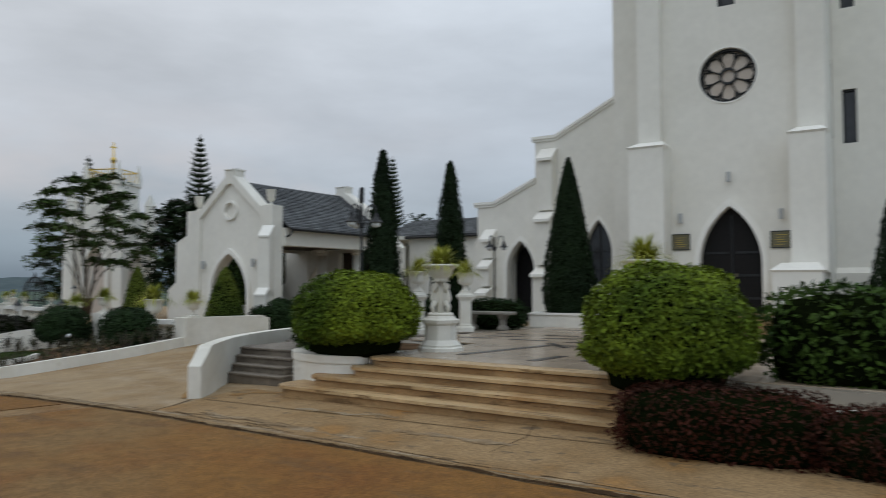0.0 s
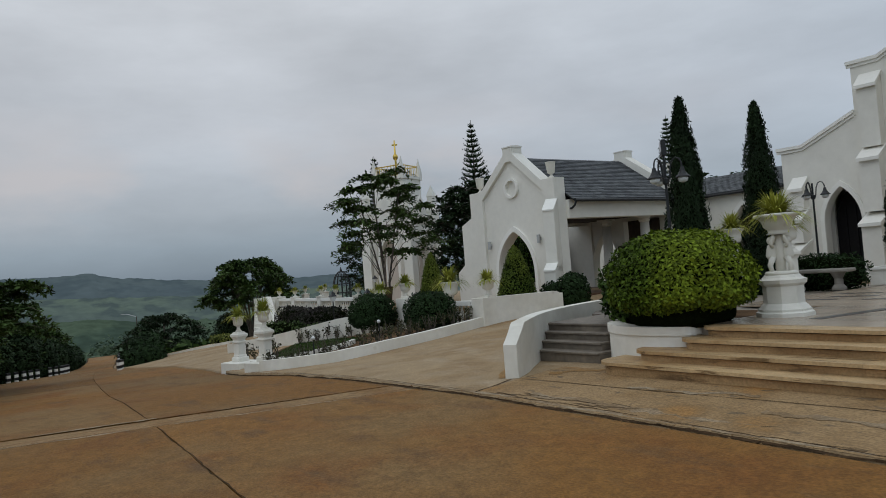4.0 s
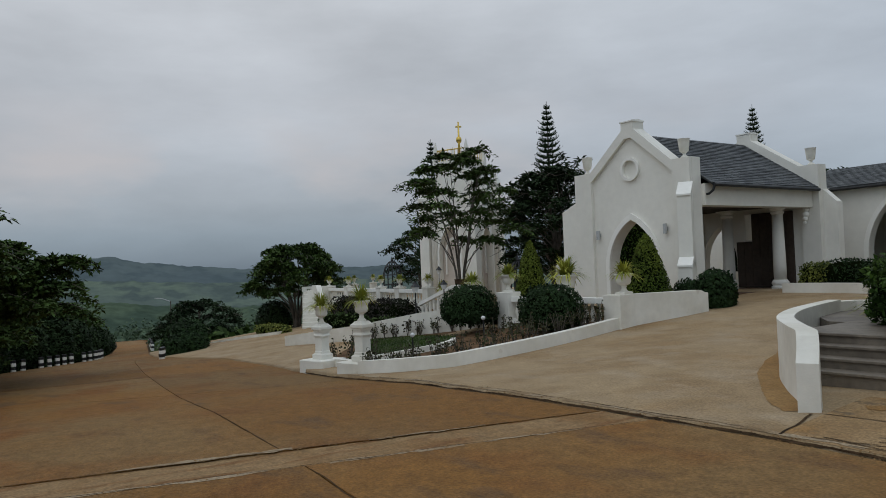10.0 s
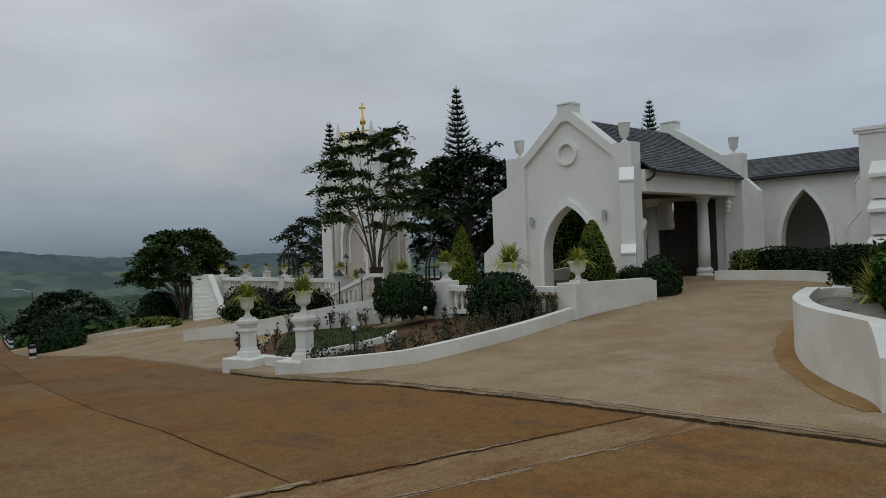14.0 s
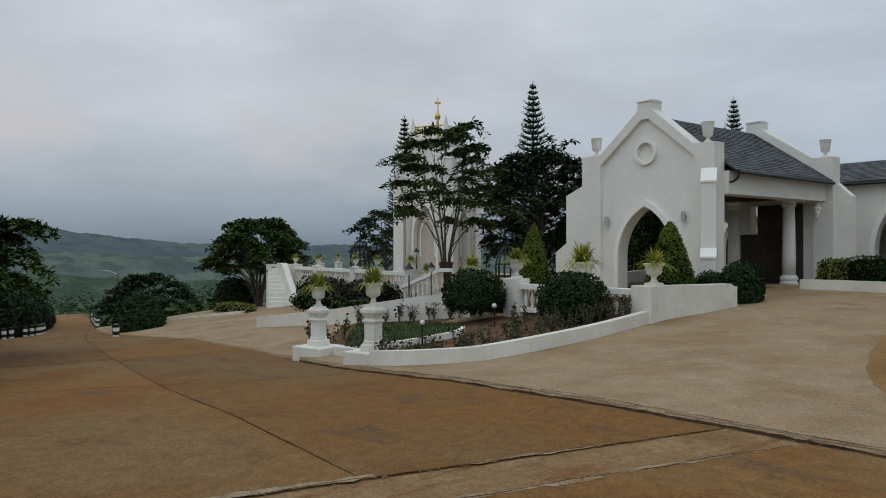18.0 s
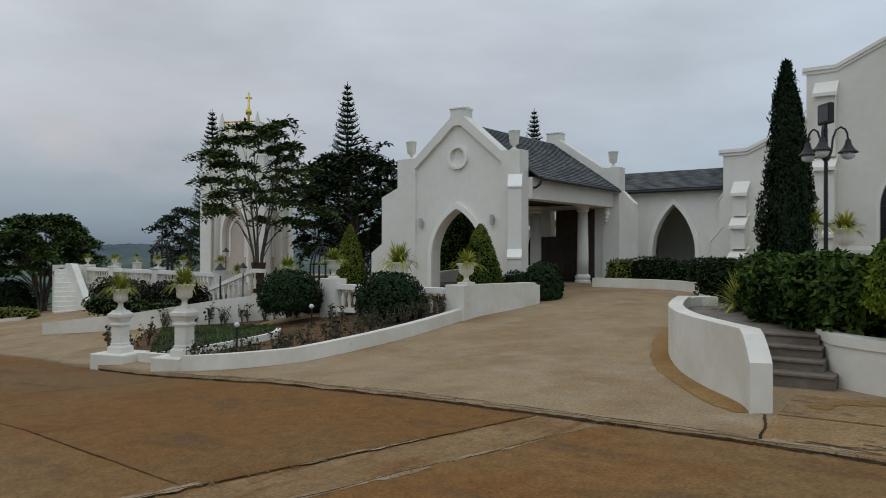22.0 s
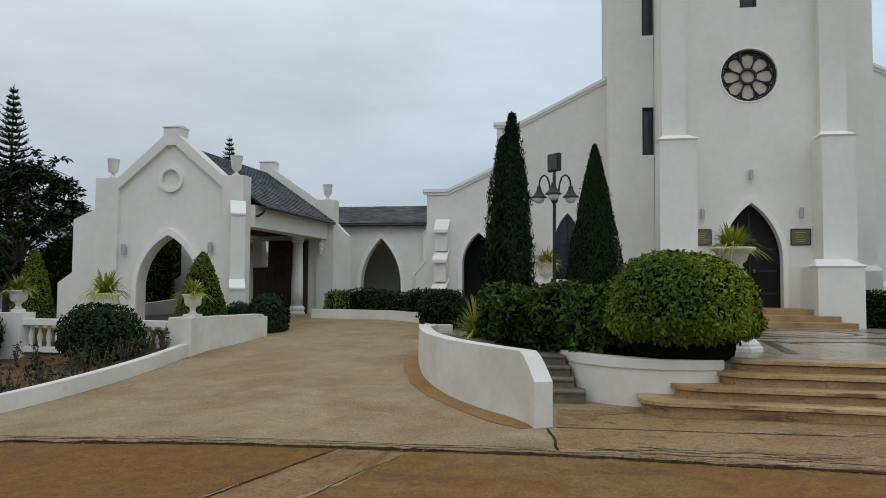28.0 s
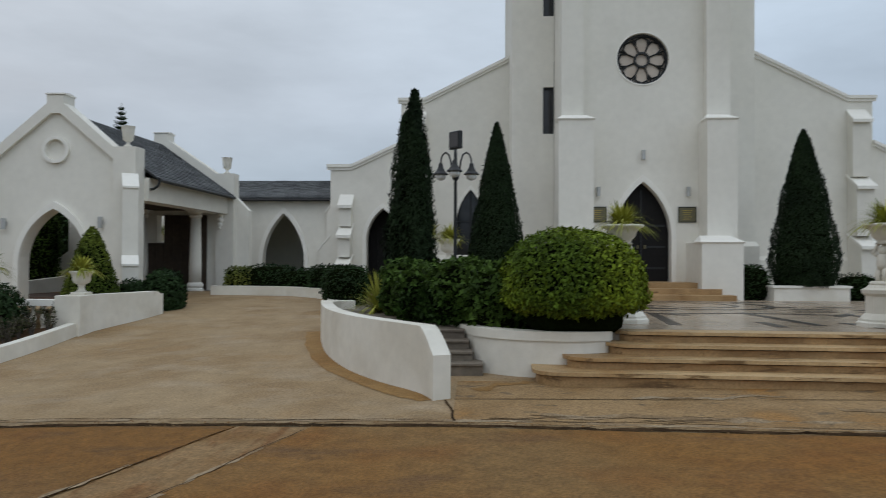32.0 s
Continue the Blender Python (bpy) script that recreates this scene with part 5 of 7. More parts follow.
def roof_urn():
    t = empty("roof_urn", "plain white goblet urn on the gable shoulder", "urn", None, "gable urns")
    part("foot", lathe(bmesh.new(), [(0.12, 0), (0.12, 0.05), (0.05, 0.10), (0.05, 0.16)], 20), WHITE2, t, smooth=True)
    part("bowl", lathe(bmesh.new(), [(0.06, 0.16), (0.14, 0.22), (0.165, 0.42), (0.185, 0.60), (0.20, 0.62), (0.16, 0.62), (0.13, 0.4)], 24), WHITE2, t, smooth=True)
    return t


# ---- terrace before the church ----
terrace = empty("terrace", "raised terrace paved with polished beige tiles", "terrace", kind="structure")
fl = [(-6.7, 20.0), (-5.6, 20.1), (-4.4, 19.8), (-3.35, 18.8), (-2.8, 16.5), (-2.25, 14.4), (-0.6, 12.6), (1.9, 12.6), (1.9, 10.02), (14.0, 9.45), (14.0, 25.0), (-6.7, 25.3)]
tris = tessellate_polygon([[Vector((x, y, 0)) for x, y in fl]])
v = [(x, y, floor_z(y) - 0.012 - (0.06 if x < -0.7 else 0)) for x, y in fl] + [(x, y, -0.4) for x, y in fl]
n = len(fl)
f = [tuple(t) for t in tris] + [(i, (i + 1) % n, n + (i + 1) % n, n + i) for i in range(n)]
raw("floor_bed", v, f, PAVED, terrace)

# broad sandstone steps
steps = empty("stone_steps", "four broad tan sandstone steps with rounded ends", "steps", kind="structure")
STURN = Matrix.Translation((2.0, 9.0, 0)) @ Matrix.Rotation(radians(-2.4), 4, "Z") @ Matrix.Translation((-2.0, -9.0, 0))
steps.matrix_world = STURN
SZ = [0.05, 0.235, 0.365, 0.495, 0.622]
for k, (xl, xr) in enumerate(((1.06, 6.5), (1.43, 6.3), (1.94, 6.2), (2.07, 6.15))):
    y0 = 9.03 + 0.28 * k
    y1 = 10.15
    nst = 4 + k % 2
    rad = 0.28
    for i in range(nst):
        a = xl + (xr - xl) * i / nst + (0.0015 if i else 0)
        b = xl + (xr - xl) * (i + 1) / nst - (0.0015 if i < nst - 1 else 0)
        pts = [(b, y0), (b, y1), (a, y1), (a, y0)]
        pn = [(b, y0 - 0.05), (b, y1), (a, y1), (a, y0 - 0.05)]
        if i == 0:
            cs = [(a + rad - rad * math.cos(q), y0 + rad - rad * math.sin(q)) for q in [j * math.pi / 12 for j in range(7)]]
            cn = [(a + rad - (rad + 0.05) * math.cos(q), y0 + rad - (rad + 0.05) * math.sin(q)) for q in [j * math.pi / 12 for j in range(7)]]
            pts, pn = [(b, y0), (b, y1), (a, y1)] + cs, [(b, y0 - 0.05), (b, y1), (a - 0.05, y1)] + cn
        part("riser_stone", slab(bmesh.new(), [pts], "z", SZ[k] - (0.12 if k == 0 else 0.0), SZ[k + 1] - 0.055), STONE, steps)
        part("tread_stone", slab(bmesh.new(), [pn], "z", SZ[k + 1] - 0.040, SZ[k + 1]), NOSE, steps)

# grey side steps and the path behind the curved wall
gs = empty("grey_steps", "four grey stone steps beside a curved white wall", "steps", kind="structure")
for k in range(4):
    z1 = 0.095 + 0.119 * (k + 1)
    y0 = 9.80 + 0.21 * k
    xl, xr = -0.86 - 0.13 * k, (0.46, 0.33, 0.28, 0.22)[k]
    part("riser", B(xl, xr, y0 + 0.02, 12.0, z1 - 0.24, z1 - 0.035), GREYSTEP, gs)
    part("tread", B(xl, xr + 0.0, y0 - 0.01, 12.0, z1 - 0.034, z1, bev=0.006), GREYSTEP, gs)
v = [(-1.5, 11.9, 0.573), (0.2, 11.9, 0.573), (-0.4, 13.0, 0.575), (-1.1, 14.4, 0.58), (-1.9, 14.4, 0.58), (-2.3, 13.6, 0.577), (-2.0, 12.6, 0.575)]
tagged(raw("grey_path", v + [(a, b, c - 0.5) for a, b, c in v], [(0, 1, 2, 3, 4, 5, 6)] + [(i, (i + 1) % 7, 7 + (i + 1) % 7, 7 + i) for i in range(7)], GREYSTEP), "grey stone path behind the curved wall", "path", kind="structure")


def planter_wall(name, pts, zt, label, soil):
    c = curve_pts(pts, 7)
    bm = wall_along(bmesh.new(), c, 0.20, lambda x, y: -0.25, lambda x, y: zt - 0.115)
    w = empty(name, label, "planter", kind="structure")
    part("wall", bm, WHITE2, w)
    part("coping", wall_along(bmesh.new(), c, 0.245, lambda x, y: zt - 0.113, lambda x, y: zt), WHITE2, w)
    part("soil", slab(bmesh.new(), [soil], "z", 0.1, zt - 0.05), SOIL, w)
planter_wall("front_planter", [(1.93, 10.9), (1.93, 10.0), (1.84, 9.84), (1.45, 9.74), (0.95, 9.84), (0.52, 10.16), (0.36, 10.5), (0.05, 11.2), (-0.45, 12.3), (-0.95, 13.3)], 0.625, "curved white planter wall holding clipped shrubs", [(1.88, 10.9), (1.88, 10.05), (1.8, 9.9), (1.45, 9.8), (1.0, 9.9), (0.57, 10.2), (0.41, 10.5), (0.1, 11.2), (-0.4, 12.3), (-0.6, 12.55), (1.88, 12.55)])
planter_wall("front_planter", [(6.2, 11.0), (6.1, 10.0), (6.2, 9.65), (6.6, 9.55), (9.0, 9.65), (13.5, 9.8)], 0.44, "white planter wall behind a red hedge", [(6.25, 11.0), (6.15, 10.0), (6.25, 9.7), (6.6, 9.6), (13.5, 9.85), (13.5, 12.4), (6.25, 12.4)])
ball_shrub("large clipped yellow-green box ball in a white planter", 1.60, 10.26, 0.57, 0.91, 0.91, 1.30, 20000, 0.062, L_BALL, -1.0, gap0=0.14, group="clipped balls by the steps")
ball_shrub("large clipped yellow-green box ball in a white planter", 6.55, 9.60, 0.50, 0.90, 0.90, 1.40, 22000, 0.062, L_BALL, -1.0, gap0=0.12, group="clipped balls by the steps")
hedge("loose dark green leafy hedge in a white planter", [(0.42, 11.30, 0.74, 0.66), (-0.13, 12.1, 0.72, 0.72), (-0.70, 12.95, 0.48, 0.58), (0.78, 10.75, 0.52, 0.55)], 0.52, 1.37, 17000, 0.098, L_HEDGE, rough=0.13)
hedge("loose dark green leafy hedge behind red shrubs", [(8.35, 10.7, 0.95, 0.8), (9.7, 10.8, 1.0, 0.8), (11.3, 10.8, 1.0, 0.8), (12.7, 10.8, 0.9, 0.8)], 0.45, 1.55, 14000, 0.085, L_HEDGE, rough=0.10)
hedge("clipped dark red hedge along the road", [(7.3, 8.72, 1.0, 0.55), (9.0, 8.68, 1.0, 0.55), (10.8, 8.65, 1.0, 0.55), (12.6, 8.65, 1.0, 0.55)], -0.02, 0.66, 24000, 0.045, L_RED, name="red_hedge")
hedge("clipped dark hedge behind a white kerb", [(-3.3, 19.75, 0.75, 0.55), (-4.3, 20.5, 0.8, 0.5), (-5.3, 20.75, 0.7, 0.45), (-2.9, 18.6, 0.5, 0.8), (-2.55, 17.2, 0.45, 0.8)], 0.45, 1.28, 8000, 0.075, L_BUSH)
hedge("variegated yellow and green low hedge", [(-6.15, 20.75, 0.45, 0.4)], 0.5, 1.2, 1500, 0.085, L_YEL)
cl = empty("grass_clump", "clump of arching yellow-green blades", "plant", pose(-1.30, 13.45, 0.56))
blades("leaf_tuft", 240, 0.98, cl, width=0.018, up=1.2)

# carved pedestal with two cherub figures and a planted bowl
def figure_urn(x, y):
    z = floor_z(y) - 0.01
    t = empty("figure_urn", "white carved pedestal urn carried by two cherub statues", "urn", pose(x, y, z) @ Matrix.Diagonal((1, 1, 0.96, 1)), "carved urns at the steps")
    part("base_step", lathe(bmesh.new(), [(0.37, 0), (0.37, 0.07), (0.34, 0.09), (0.34, 0.12)], 8), WHITE2, t)
    part("pedestal", lathe(bmesh.new(), [(0.33, 0.12), (0.29, 0.17), (0.26, 0.2), (0.26, 0.44), (0.30, 0.48), (0.31, 0.53), (0.25, 0.56), (0.22, 0.60)], 8), WHITE2, t)
    bm = lathe(bmesh.new(), [(0.21, 0.60), (0.21, 0.63), (0.19, 0.65)], 20)
    tube(bm, [(0, 0, 0.62), (0, 0, 1.18)], [0.07, 0.055], 10)
    for k in range(2):
        a = k * math.pi + 0.5
        f, r = Vector((math.cos(a), math.sin(a), 0)), Vector((-math.sin(a), math.cos(a), 0))
        c = f * 0.085
        up = Vector((0, 0, 1))
        for s in (-1, 1):
            tube(bm, [c + r * s * 0.045 + f * 0.03 + up * 0.65, c + r * s * 0.05 + f * 0.045 + up * 0.74, c + r * s * 0.035 + up * 0.85], [0.03, 0.036, 0.045], 8)
            tube(bm, [c + r * s * 0.06 + up * 1.0, c + r * s * 0.125 + f * 0.02 + up * 1.04, c + r * s * 0.10 - f * 0.02 + up * 1.13, c + r * s * 0.06 - f * 0.02 + up * 1.19], [0.03, 0.027, 0.023, 0.022], 8)
        tube(bm, [c + up * 0.82, c + f * 0.02 + up * 0.88, c + f * 0.012 + up * 0.95, c + up * 1.015, c + up * 1.04], [0.062, 0.074, 0.068, 0.062, 0.032], 12)
        bmesh.ops.create_icosphere(bm, subdivisions=2, radius=0.056, matrix=Matrix.Translation(c + f * 0.012 + up * 1.085) @ Matrix.Diagonal((1, 1, 1.12, 1)))
        bmesh.ops.create_icosphere(bm, subdivisions=2, radius=0.054, matrix=Matrix.Translation(c - f * 0.012 + up * 1.105))
    part("statue", bm, WHITE2, t, smooth=True)
    part("bowl", lathe(bmesh.new(), [(0.15, 1.17), (0.12, 1.20), (0.135, 1.24), (0.18, 1.28), (0.20, 1.35), (0.235, 1.40), (0.29, 1.42), (0.30, 1.44), (0.29, 1.46), (0.25, 1.45), (0.22, 1.40)], 28), WHITE2, t, smooth=True)
    part("soil", lathe(bmesh.new(), [(0.21, 1.38), (0.235, 1.43)], 20), SOIL, t)
    blades("leaf_tuft", 430, 0.60, t, (0, 0, 1.42), width=0.013, up=1.1)
figure_urn(2.45, 11.36)
figure_urn(5.9, 10.95)

# urns on tall pedestals
def pedestal_urn(x, y, z, h=1.0, s=0.8, label="white urn of strap leaves on a square white pedestal", group="pedestal urns", n=170, turn=38):
    t = empty("pedestal_urn", label, "urn", pose(x, y, z, 0, 0, turn), group)
    part("plinth", lathe(bmesh.new(), [(0.19, 0), (0.19, 0.10), (0.165, 0.13)], square=True), WHITE2, t)
    part("pedestal", lathe(bmesh.new(), [(0.145, 0.13), (0.145, 0.17), (0.13, 0.19), (0.13, h - 0.2)], square=True), WHITE2, t)
    part("cap", lathe(bmesh.new(), [(0.14, h - 0.2), (0.165, h - 0.15), (0.195, h - 0.12), (0.195, h - 0.07), (0.15, h - 0.04), (0.12, h)], square=True), WHITE2, t)
    k = 0.5 * s
    part("stem", lathe(bmesh.new(), [(0.26 * k, 0), (0.26 * k, 0.05 * k), (0.15 * k, 0.14 * k), (0.12 * k, 0.30 * k), (0.17 * k, 0.36 * k)], 20, (0, 0, h)), WHITE2, t, smooth=True)
    part("bowl", lathe(bmesh.new(), [(0.17 * k, 0.36 * k), (0.34 * k, 0.44 * k), (0.38 * k, 0.58 * k), (0.36 * k, 0.70 * k), (0.42 * k, 0.86 * k), (0.50 * k, 0.93 * k), (0.51 * k, 1.0 * k), (0.44 * k, 0.99 * k), (0.38 * k, 0.9 * k)], 28, (0, 0, h)), WHITE2, t, smooth=True)
    part("soil", lathe(bmesh.new(), [(0.38 * k, 0.88 * k), (0.36 * k, 0.95 * k)], 20, (0, 0, h)), SOIL, t)
    blades("leaf_tuft", int(n * 1.6), 0.56, t, (0, 0, h + 0.95 * k), width=0.017, up=1.12)
    return t
for x, y in ((-0.6, 15.2), (-0.25, 16.7)):
    pedestal_urn(x, y, floor_z(y) - 0.01, 0.95, 0.95)

# stone bench with a clipped bush behind it
bn = empty("stone_bench", "weathered stone bench on two carved supports", "bench", pose(-0.35, 18.0, floor_z(18.0) - 0.012))
part("seat", B(-0.75, 0.75, -0.2, 0.2, 0.38, 0.46, bev=0.02), BENCH, bn)
for s in (-0.45, 0.45):
    part("support", lathe(bmesh.new(), [(0.15, 0), (0.15, 0.05), (0.09, 0.12), (0.09, 0.25), (0.16, 0.38)], 16, (s, 0, 0)), BENCH, bn)
hedge("rounded dark bush behind a stone bench", [(-0.6, 18.9, 0.85, 0.5)], 0.42, 1.2, 2600, 0.07, L_BUSH, name="bush")

# cypresses; the two by the tower stand in white planters
cypress("tall ragged dark green cypress behind a hedge", -0.78, 14.08, 0.5, 4.55, 0.41, 9000, 0.24)
cypress("tall ragged dark green cypress by the terrace", -1.31, 17.73, 0.45, 4.88, 0.46, 8000, 0.24)
for x, r in ((0.88, 0.76), (8.93, 0.88)):
    pb = empty("planter_box", "long white rendered planter box", "planter", pose(x, 20.5, floor_z(20.5) - 0.012), "cypress planters")
    bm = slab(bmesh.new(), [[(-0.95, -0.6), (0.95, -0.6), (0.95, 0.6), (-0.95, 0.6)], [(-0.85, -0.5), (0.85, -0.5), (0.85, 0.5), (-0.85, 0.5)]], "z", 0.0, 0.35)
    part("wall", bm, WHITE2, pb)
    part("rim", slab(bmesh.new(), [[(-0.99, -0.64), (0.99, -0.64), (0.99, 0.64), (-0.99, 0.64)], [(-0.83, -0.48), (0.83, -0.48), (0.83, 0.48), (-0.83, 0.48)]], "z", 0.352, 0.41), TRIM, pb)
    part("soil", B(-0.849, 0.849, -0.499, 0.499, 0.1, 0.345), SOIL, pb)
    cypress("dense clipped dark cypress in a white planter", x + (0.0 if x < 5 else 0.06), 20.5, 0.84, 5.17 if x < 5 else 4.95, r, 12000, 0.06)
hedge("low dark bushes beside a white planter", [(7.62, 20.7, 0.50, 0.45)], 0.40, 1.32, 1300, 0.08, L_BUSH, name="bush")
hedge("low dark bushes beside a white planter", [(10.7, 21.2, 0.5, 0.4)], 0.40, 1.1, 900, 0.08, L_BUSH, name="bush")

# ---- lamps, plaques ----
def street_lamp(x, y, z, arms=3, flood=False, h=2.75):
    t = empty("street_lamp", "black iron lamp post with hooked arms, bell shades" + (" and floodlight" if flood else ""), "lamp", pose(x, y, z), "iron lamps")
    part("foot", lathe(bmesh.new(), [(0.11, 0), (0.11, 0.06), (0.07, 0.12), (0.05, 0.35)], 16), BLACK, t)
    part("pole", tube(bmesh.new(), [(0, 0, 0.3), (0, 0, h)], [0.03, 0.024], 12), BLACK, t)
    part("collar", lathe(bmesh.new(), [(0.03, h - 0.42), (0.055, h - 0.40), (0.055, h - 0.32), (0.03, h - 0.30)], 12), BLACK, t)
    for k in range(arms):
        a = 2 * math.pi * k / arms + 0.5
        c, s = math.cos(a), math.sin(a)
        pts = [(q * c, q * s, h + dz) for q, dz in ((0.03, -0.42), (0.07, -0.30), (0.09, -0.12), (0.13, -0.01), (0.19, 0.03), (0.245, 0.0), (0.275, -0.06), (0.285, -0.15))]
        arm = part("arm", tube(bmesh.new(), pts, 0.014, 8), BLACK, t)
        part("shade", lathe(bmesh.new(), [(0.03, 0), (0.045, -0.07), (0.08, -0.13), (0.125, -0.17), (0.125, -0.18), (0.075, -0.16)], 20, (0.285 * c, 0.285 * s, h - 0.14)), BLACK, arm)
        part("globe", lathe(bmesh.new(), [(0.07, -0.165), (0.088, -0.205), (0.07, -0.25), (0.03, -0.27)], 16, (0.285 * c, 0.285 * s, h - 0.14)), FROST, arm, "frosted glass globe", smooth=True)
    if flood:
        part("stalk", tube(bmesh.new(), [(0, 0, h), (0, 0, h + 0.1)], 0.02, 8), BLACK, t)
        fl = part("floodlight", B(-0.13, 0.13, -0.04, 0.04, h + 0.07, h + 0.35, bev=0.012), BLACK, t)
        fl.matrix_local = Matrix.Rotation(radians(-48), 4, "Z")
        part("flood_glass", B(-0.11, 0.11, -0.048, -0.041, h + 0.10, h + 0.32), GLASS, fl)
street_lamp(0.03, 12.33, 0.45, 3, True, 2.72)
street_lamp(-1.65, 20.8, 0.45, 3, False, 2.65)
street_lamp(12.0, 20.0, 0.45, 3, False, 2.75)


def wall_lamp(x, y, z):
    t = empty("wall_lamp", "small grey cylinder wall lamp", "lamp", pose(x, y, z), "wall lamps")
    part("back_plate", B(-0.04, 0.04, -0.03, -0.002, -0.05, 0.05), LAMPGREY, t)
    part("tube", lathe(bmesh.new(), [(0.055, -0.13), (0.055, 0.13)], 16, (0, -0.085, 0)), LAMPGREY, t)
for x, z in ((CX, 4.47), (3.74, 3.44), (6.23, 3.44)):
    wall_lamp(x, TF, z)
for x, z in ((-10.85, 2.3), (-8.5, 2.34)):
    wall_lamp(x, 17.6, z)
for x in (3.73, 6.21):
    t = empty("plaque", "bronze wall plaque with faint lettering bars", "plaque", pose(x, TF, 2.80), "door plaques")
    part("plate", B(-0.24, 0.24, -0.025, -0.003, -0.21, 0.21, bev=0.005), BRONZE, t)
    part("border", slab(bmesh.new(), [[(-0.25, -0.22), (0.25, -0.22), (0.25, 0.22), (-0.25, 0.22)], [(-0.225, -0.195), (0.225, -0.195), (0.225, 0.195), (-0.225, 0.195)]], "y", -0.035, -0.0255), BLACK, t)
    bm = bmesh.new()
    for k in range(5):
        box(bm, -0.13 + 0.02 * (k % 2), 0.13 - 0.03 * (k % 3), -0.029, -0.0252, 0.11 - 0.06 * k, 0.122 - 0.06 * k)
    part("lettering", bm, GOLD, t)
# steps up to the church door
ds = empty("door_steps", "three sandstone steps at the church door", "steps", kind="structure")
for k in range(3):
    part("step", B(3.2 + 0.25 * k, 6.92 - 0.24 * k, 19.52 + 0.40 * k, TF + 0.24 - 0.003 * k, 0.30, 0.485 + 0.148 * (k + 1), bev=0.008), STONE, ds)
for x, y in ((-11.35, 17.73), (-7.95, 17.73), (-11.35, 22.97), (-7.40, 22.97)):
    u = roof_urn()
    u.matrix_world = pose(x, y, 4.13) @ Matrix.Scale(0.82, 4)

# ---- garden beside the driveway ----
# gate pedestals at the corner of the rose bed
def gate_pedestal(x, y):
    z = prof(x) - 0.02
    t = pedestal_urn(x, y, z + 0.30, 0.80, 0.82, "white urn of strap leaves on a moulded white gate pedestal", "gate urns", 150)
    t.name = "gate_urn"
    t.matrix_world = pose(x, y, z + 0.30, 0, 0, 16) @ Matrix.Diagonal((0.86, 0.86, 1.0, 1.0))
    part("ground_block", B(-0.46, 0.46, -0.42, 0.42, -0.45, 0.0, bev=0.015), WHITE2, t)
    part("rosette", lathe(bmesh.new(), [(0.15, 0.50), (0.165, 0.53), (0.15, 0.56)], square=True), WHITE2, t)
gate_pedestal(-9.13, 8.72)
gate_pedestal(-11.52, 8.98)
bm = wall_along(bmesh.new(), [(-9.5, 8.95), (-11.35, 9.2)], 0.16, lambda x, y: prof(x) - 0.2, lambda x, y: prof(x) + 0.26)
tagged(part("garden_kerb", bm, WHITE2), "low white kerb between two gate urns", "kerb", kind="structure")
# inner white kerb and the small lawn inside the bed
ik = curve_pts([(-11.2, 9.25), (-10.6, 9.5), (-10.2, 10.1), (-9.9, 10.8), (-9.85, 11.3), (-10.2, 11.75)])
tagged(part("inner_kerb", wall_along(bmesh.new(), ik, 0.10, lambda x, y: bed_z(x, y) - 0.1, lambda x, y: bed_z(x, y) + 0.13), WHITE2), "low white inner kerb between roses and lawn", "kerb", kind="structure")
lp = [(-11.3, 9.45), (-10.7, 9.65), (-10.3, 10.2), (-10.0, 10.85), (-9.97, 11.3), (-10.4, 11.85), (-11.2, 12.55), (-13.4, 12.75), (-15.4, 12.45), (-13.6, 11.0)]
v = [(-11.9, 11.2, bed_z(-11.9, 11.2) + 0.04)] + [(x, y, bed_z(x, y) + 0.04) for x, y in lp]
tagged(raw("lawn", v, [(0, k + 1, (k + 1) % len(lp) + 1) for k in range(len(lp))], GRASS), "small dark lawn inside the rose bed", "lawn", kind="structure")


def inside(x, y, poly):
    hit = False
    for (xa, ya), (xb, yb) in zip(poly, poly[1:] + poly[:1]):
        if (ya > y) != (yb > y) and x < (xb - xa) * (y - ya) / (yb - ya) + xa:
            hit = not hit
    return hit


gp, gn = [], []
while len(gp) < 9000:
    x, y = RNG.uniform(-15.4, -9.9), RNG.uniform(9.4, 12.8)
    if inside(x, y, lp):
        gp.append((x, y, bed_z(x, y) + 0.035)), gn.append((RNG.normal(0, 1), RNG.normal(0, 1), 0.2))
grass = leaves("lawn_grass", gp, gn, 0.06, L_HEDGE, kind="stuff", wide=0.14, tilt=0.2, droop=-3, label="short dark lawn grass")
grass["category"] = "grass"


def rose_bush(x, y, z, s):
    t = empty("rose_bush", "sparse twiggy rose bush with dark reddish leaves", "rose bush", pose(x, y, z), "rose bushes")
    P, Q = [], []
    for k in range(6):
        a = RNG.uniform(0, 6.28)
        r, h = RNG.uniform(0.06, 0.2) * s, RNG.uniform(0.3, 0.62) * s
        tip = (r * math.cos(a), r * math.sin(a), h)
        part("stem", tube(bmesh.new(), [(0, 0, -0.05), (tip[0] * 0.5, tip[1] * 0.5, h * 0.55), tip], [0.012, 0.009, 0.004], 5), BARK, t)
        for _ in range(10):
            u = RNG.uniform(0.35, 1.05)
            P.append((tip[0] * u + RNG.normal(0, 0.03), tip[1] * u + RNG.normal(0, 0.03), h * u))
            Q.append((math.cos(a), math.sin(a), 0.8))
    leaves("leaves", P, Q, 0.075 * s, L_ROSE, t, wide=0.6, tilt=0.9)
    return t


protos = [rose_bush(-9.6, 9.15, bed_z(-9.6, 9.15), 1.0), rose_bush(-10.6, 9.3, bed_z(-10.6, 9.3), 0.85), rose_bush(-13, 10.5, bed_z(-13, 10.5), 1.1)]
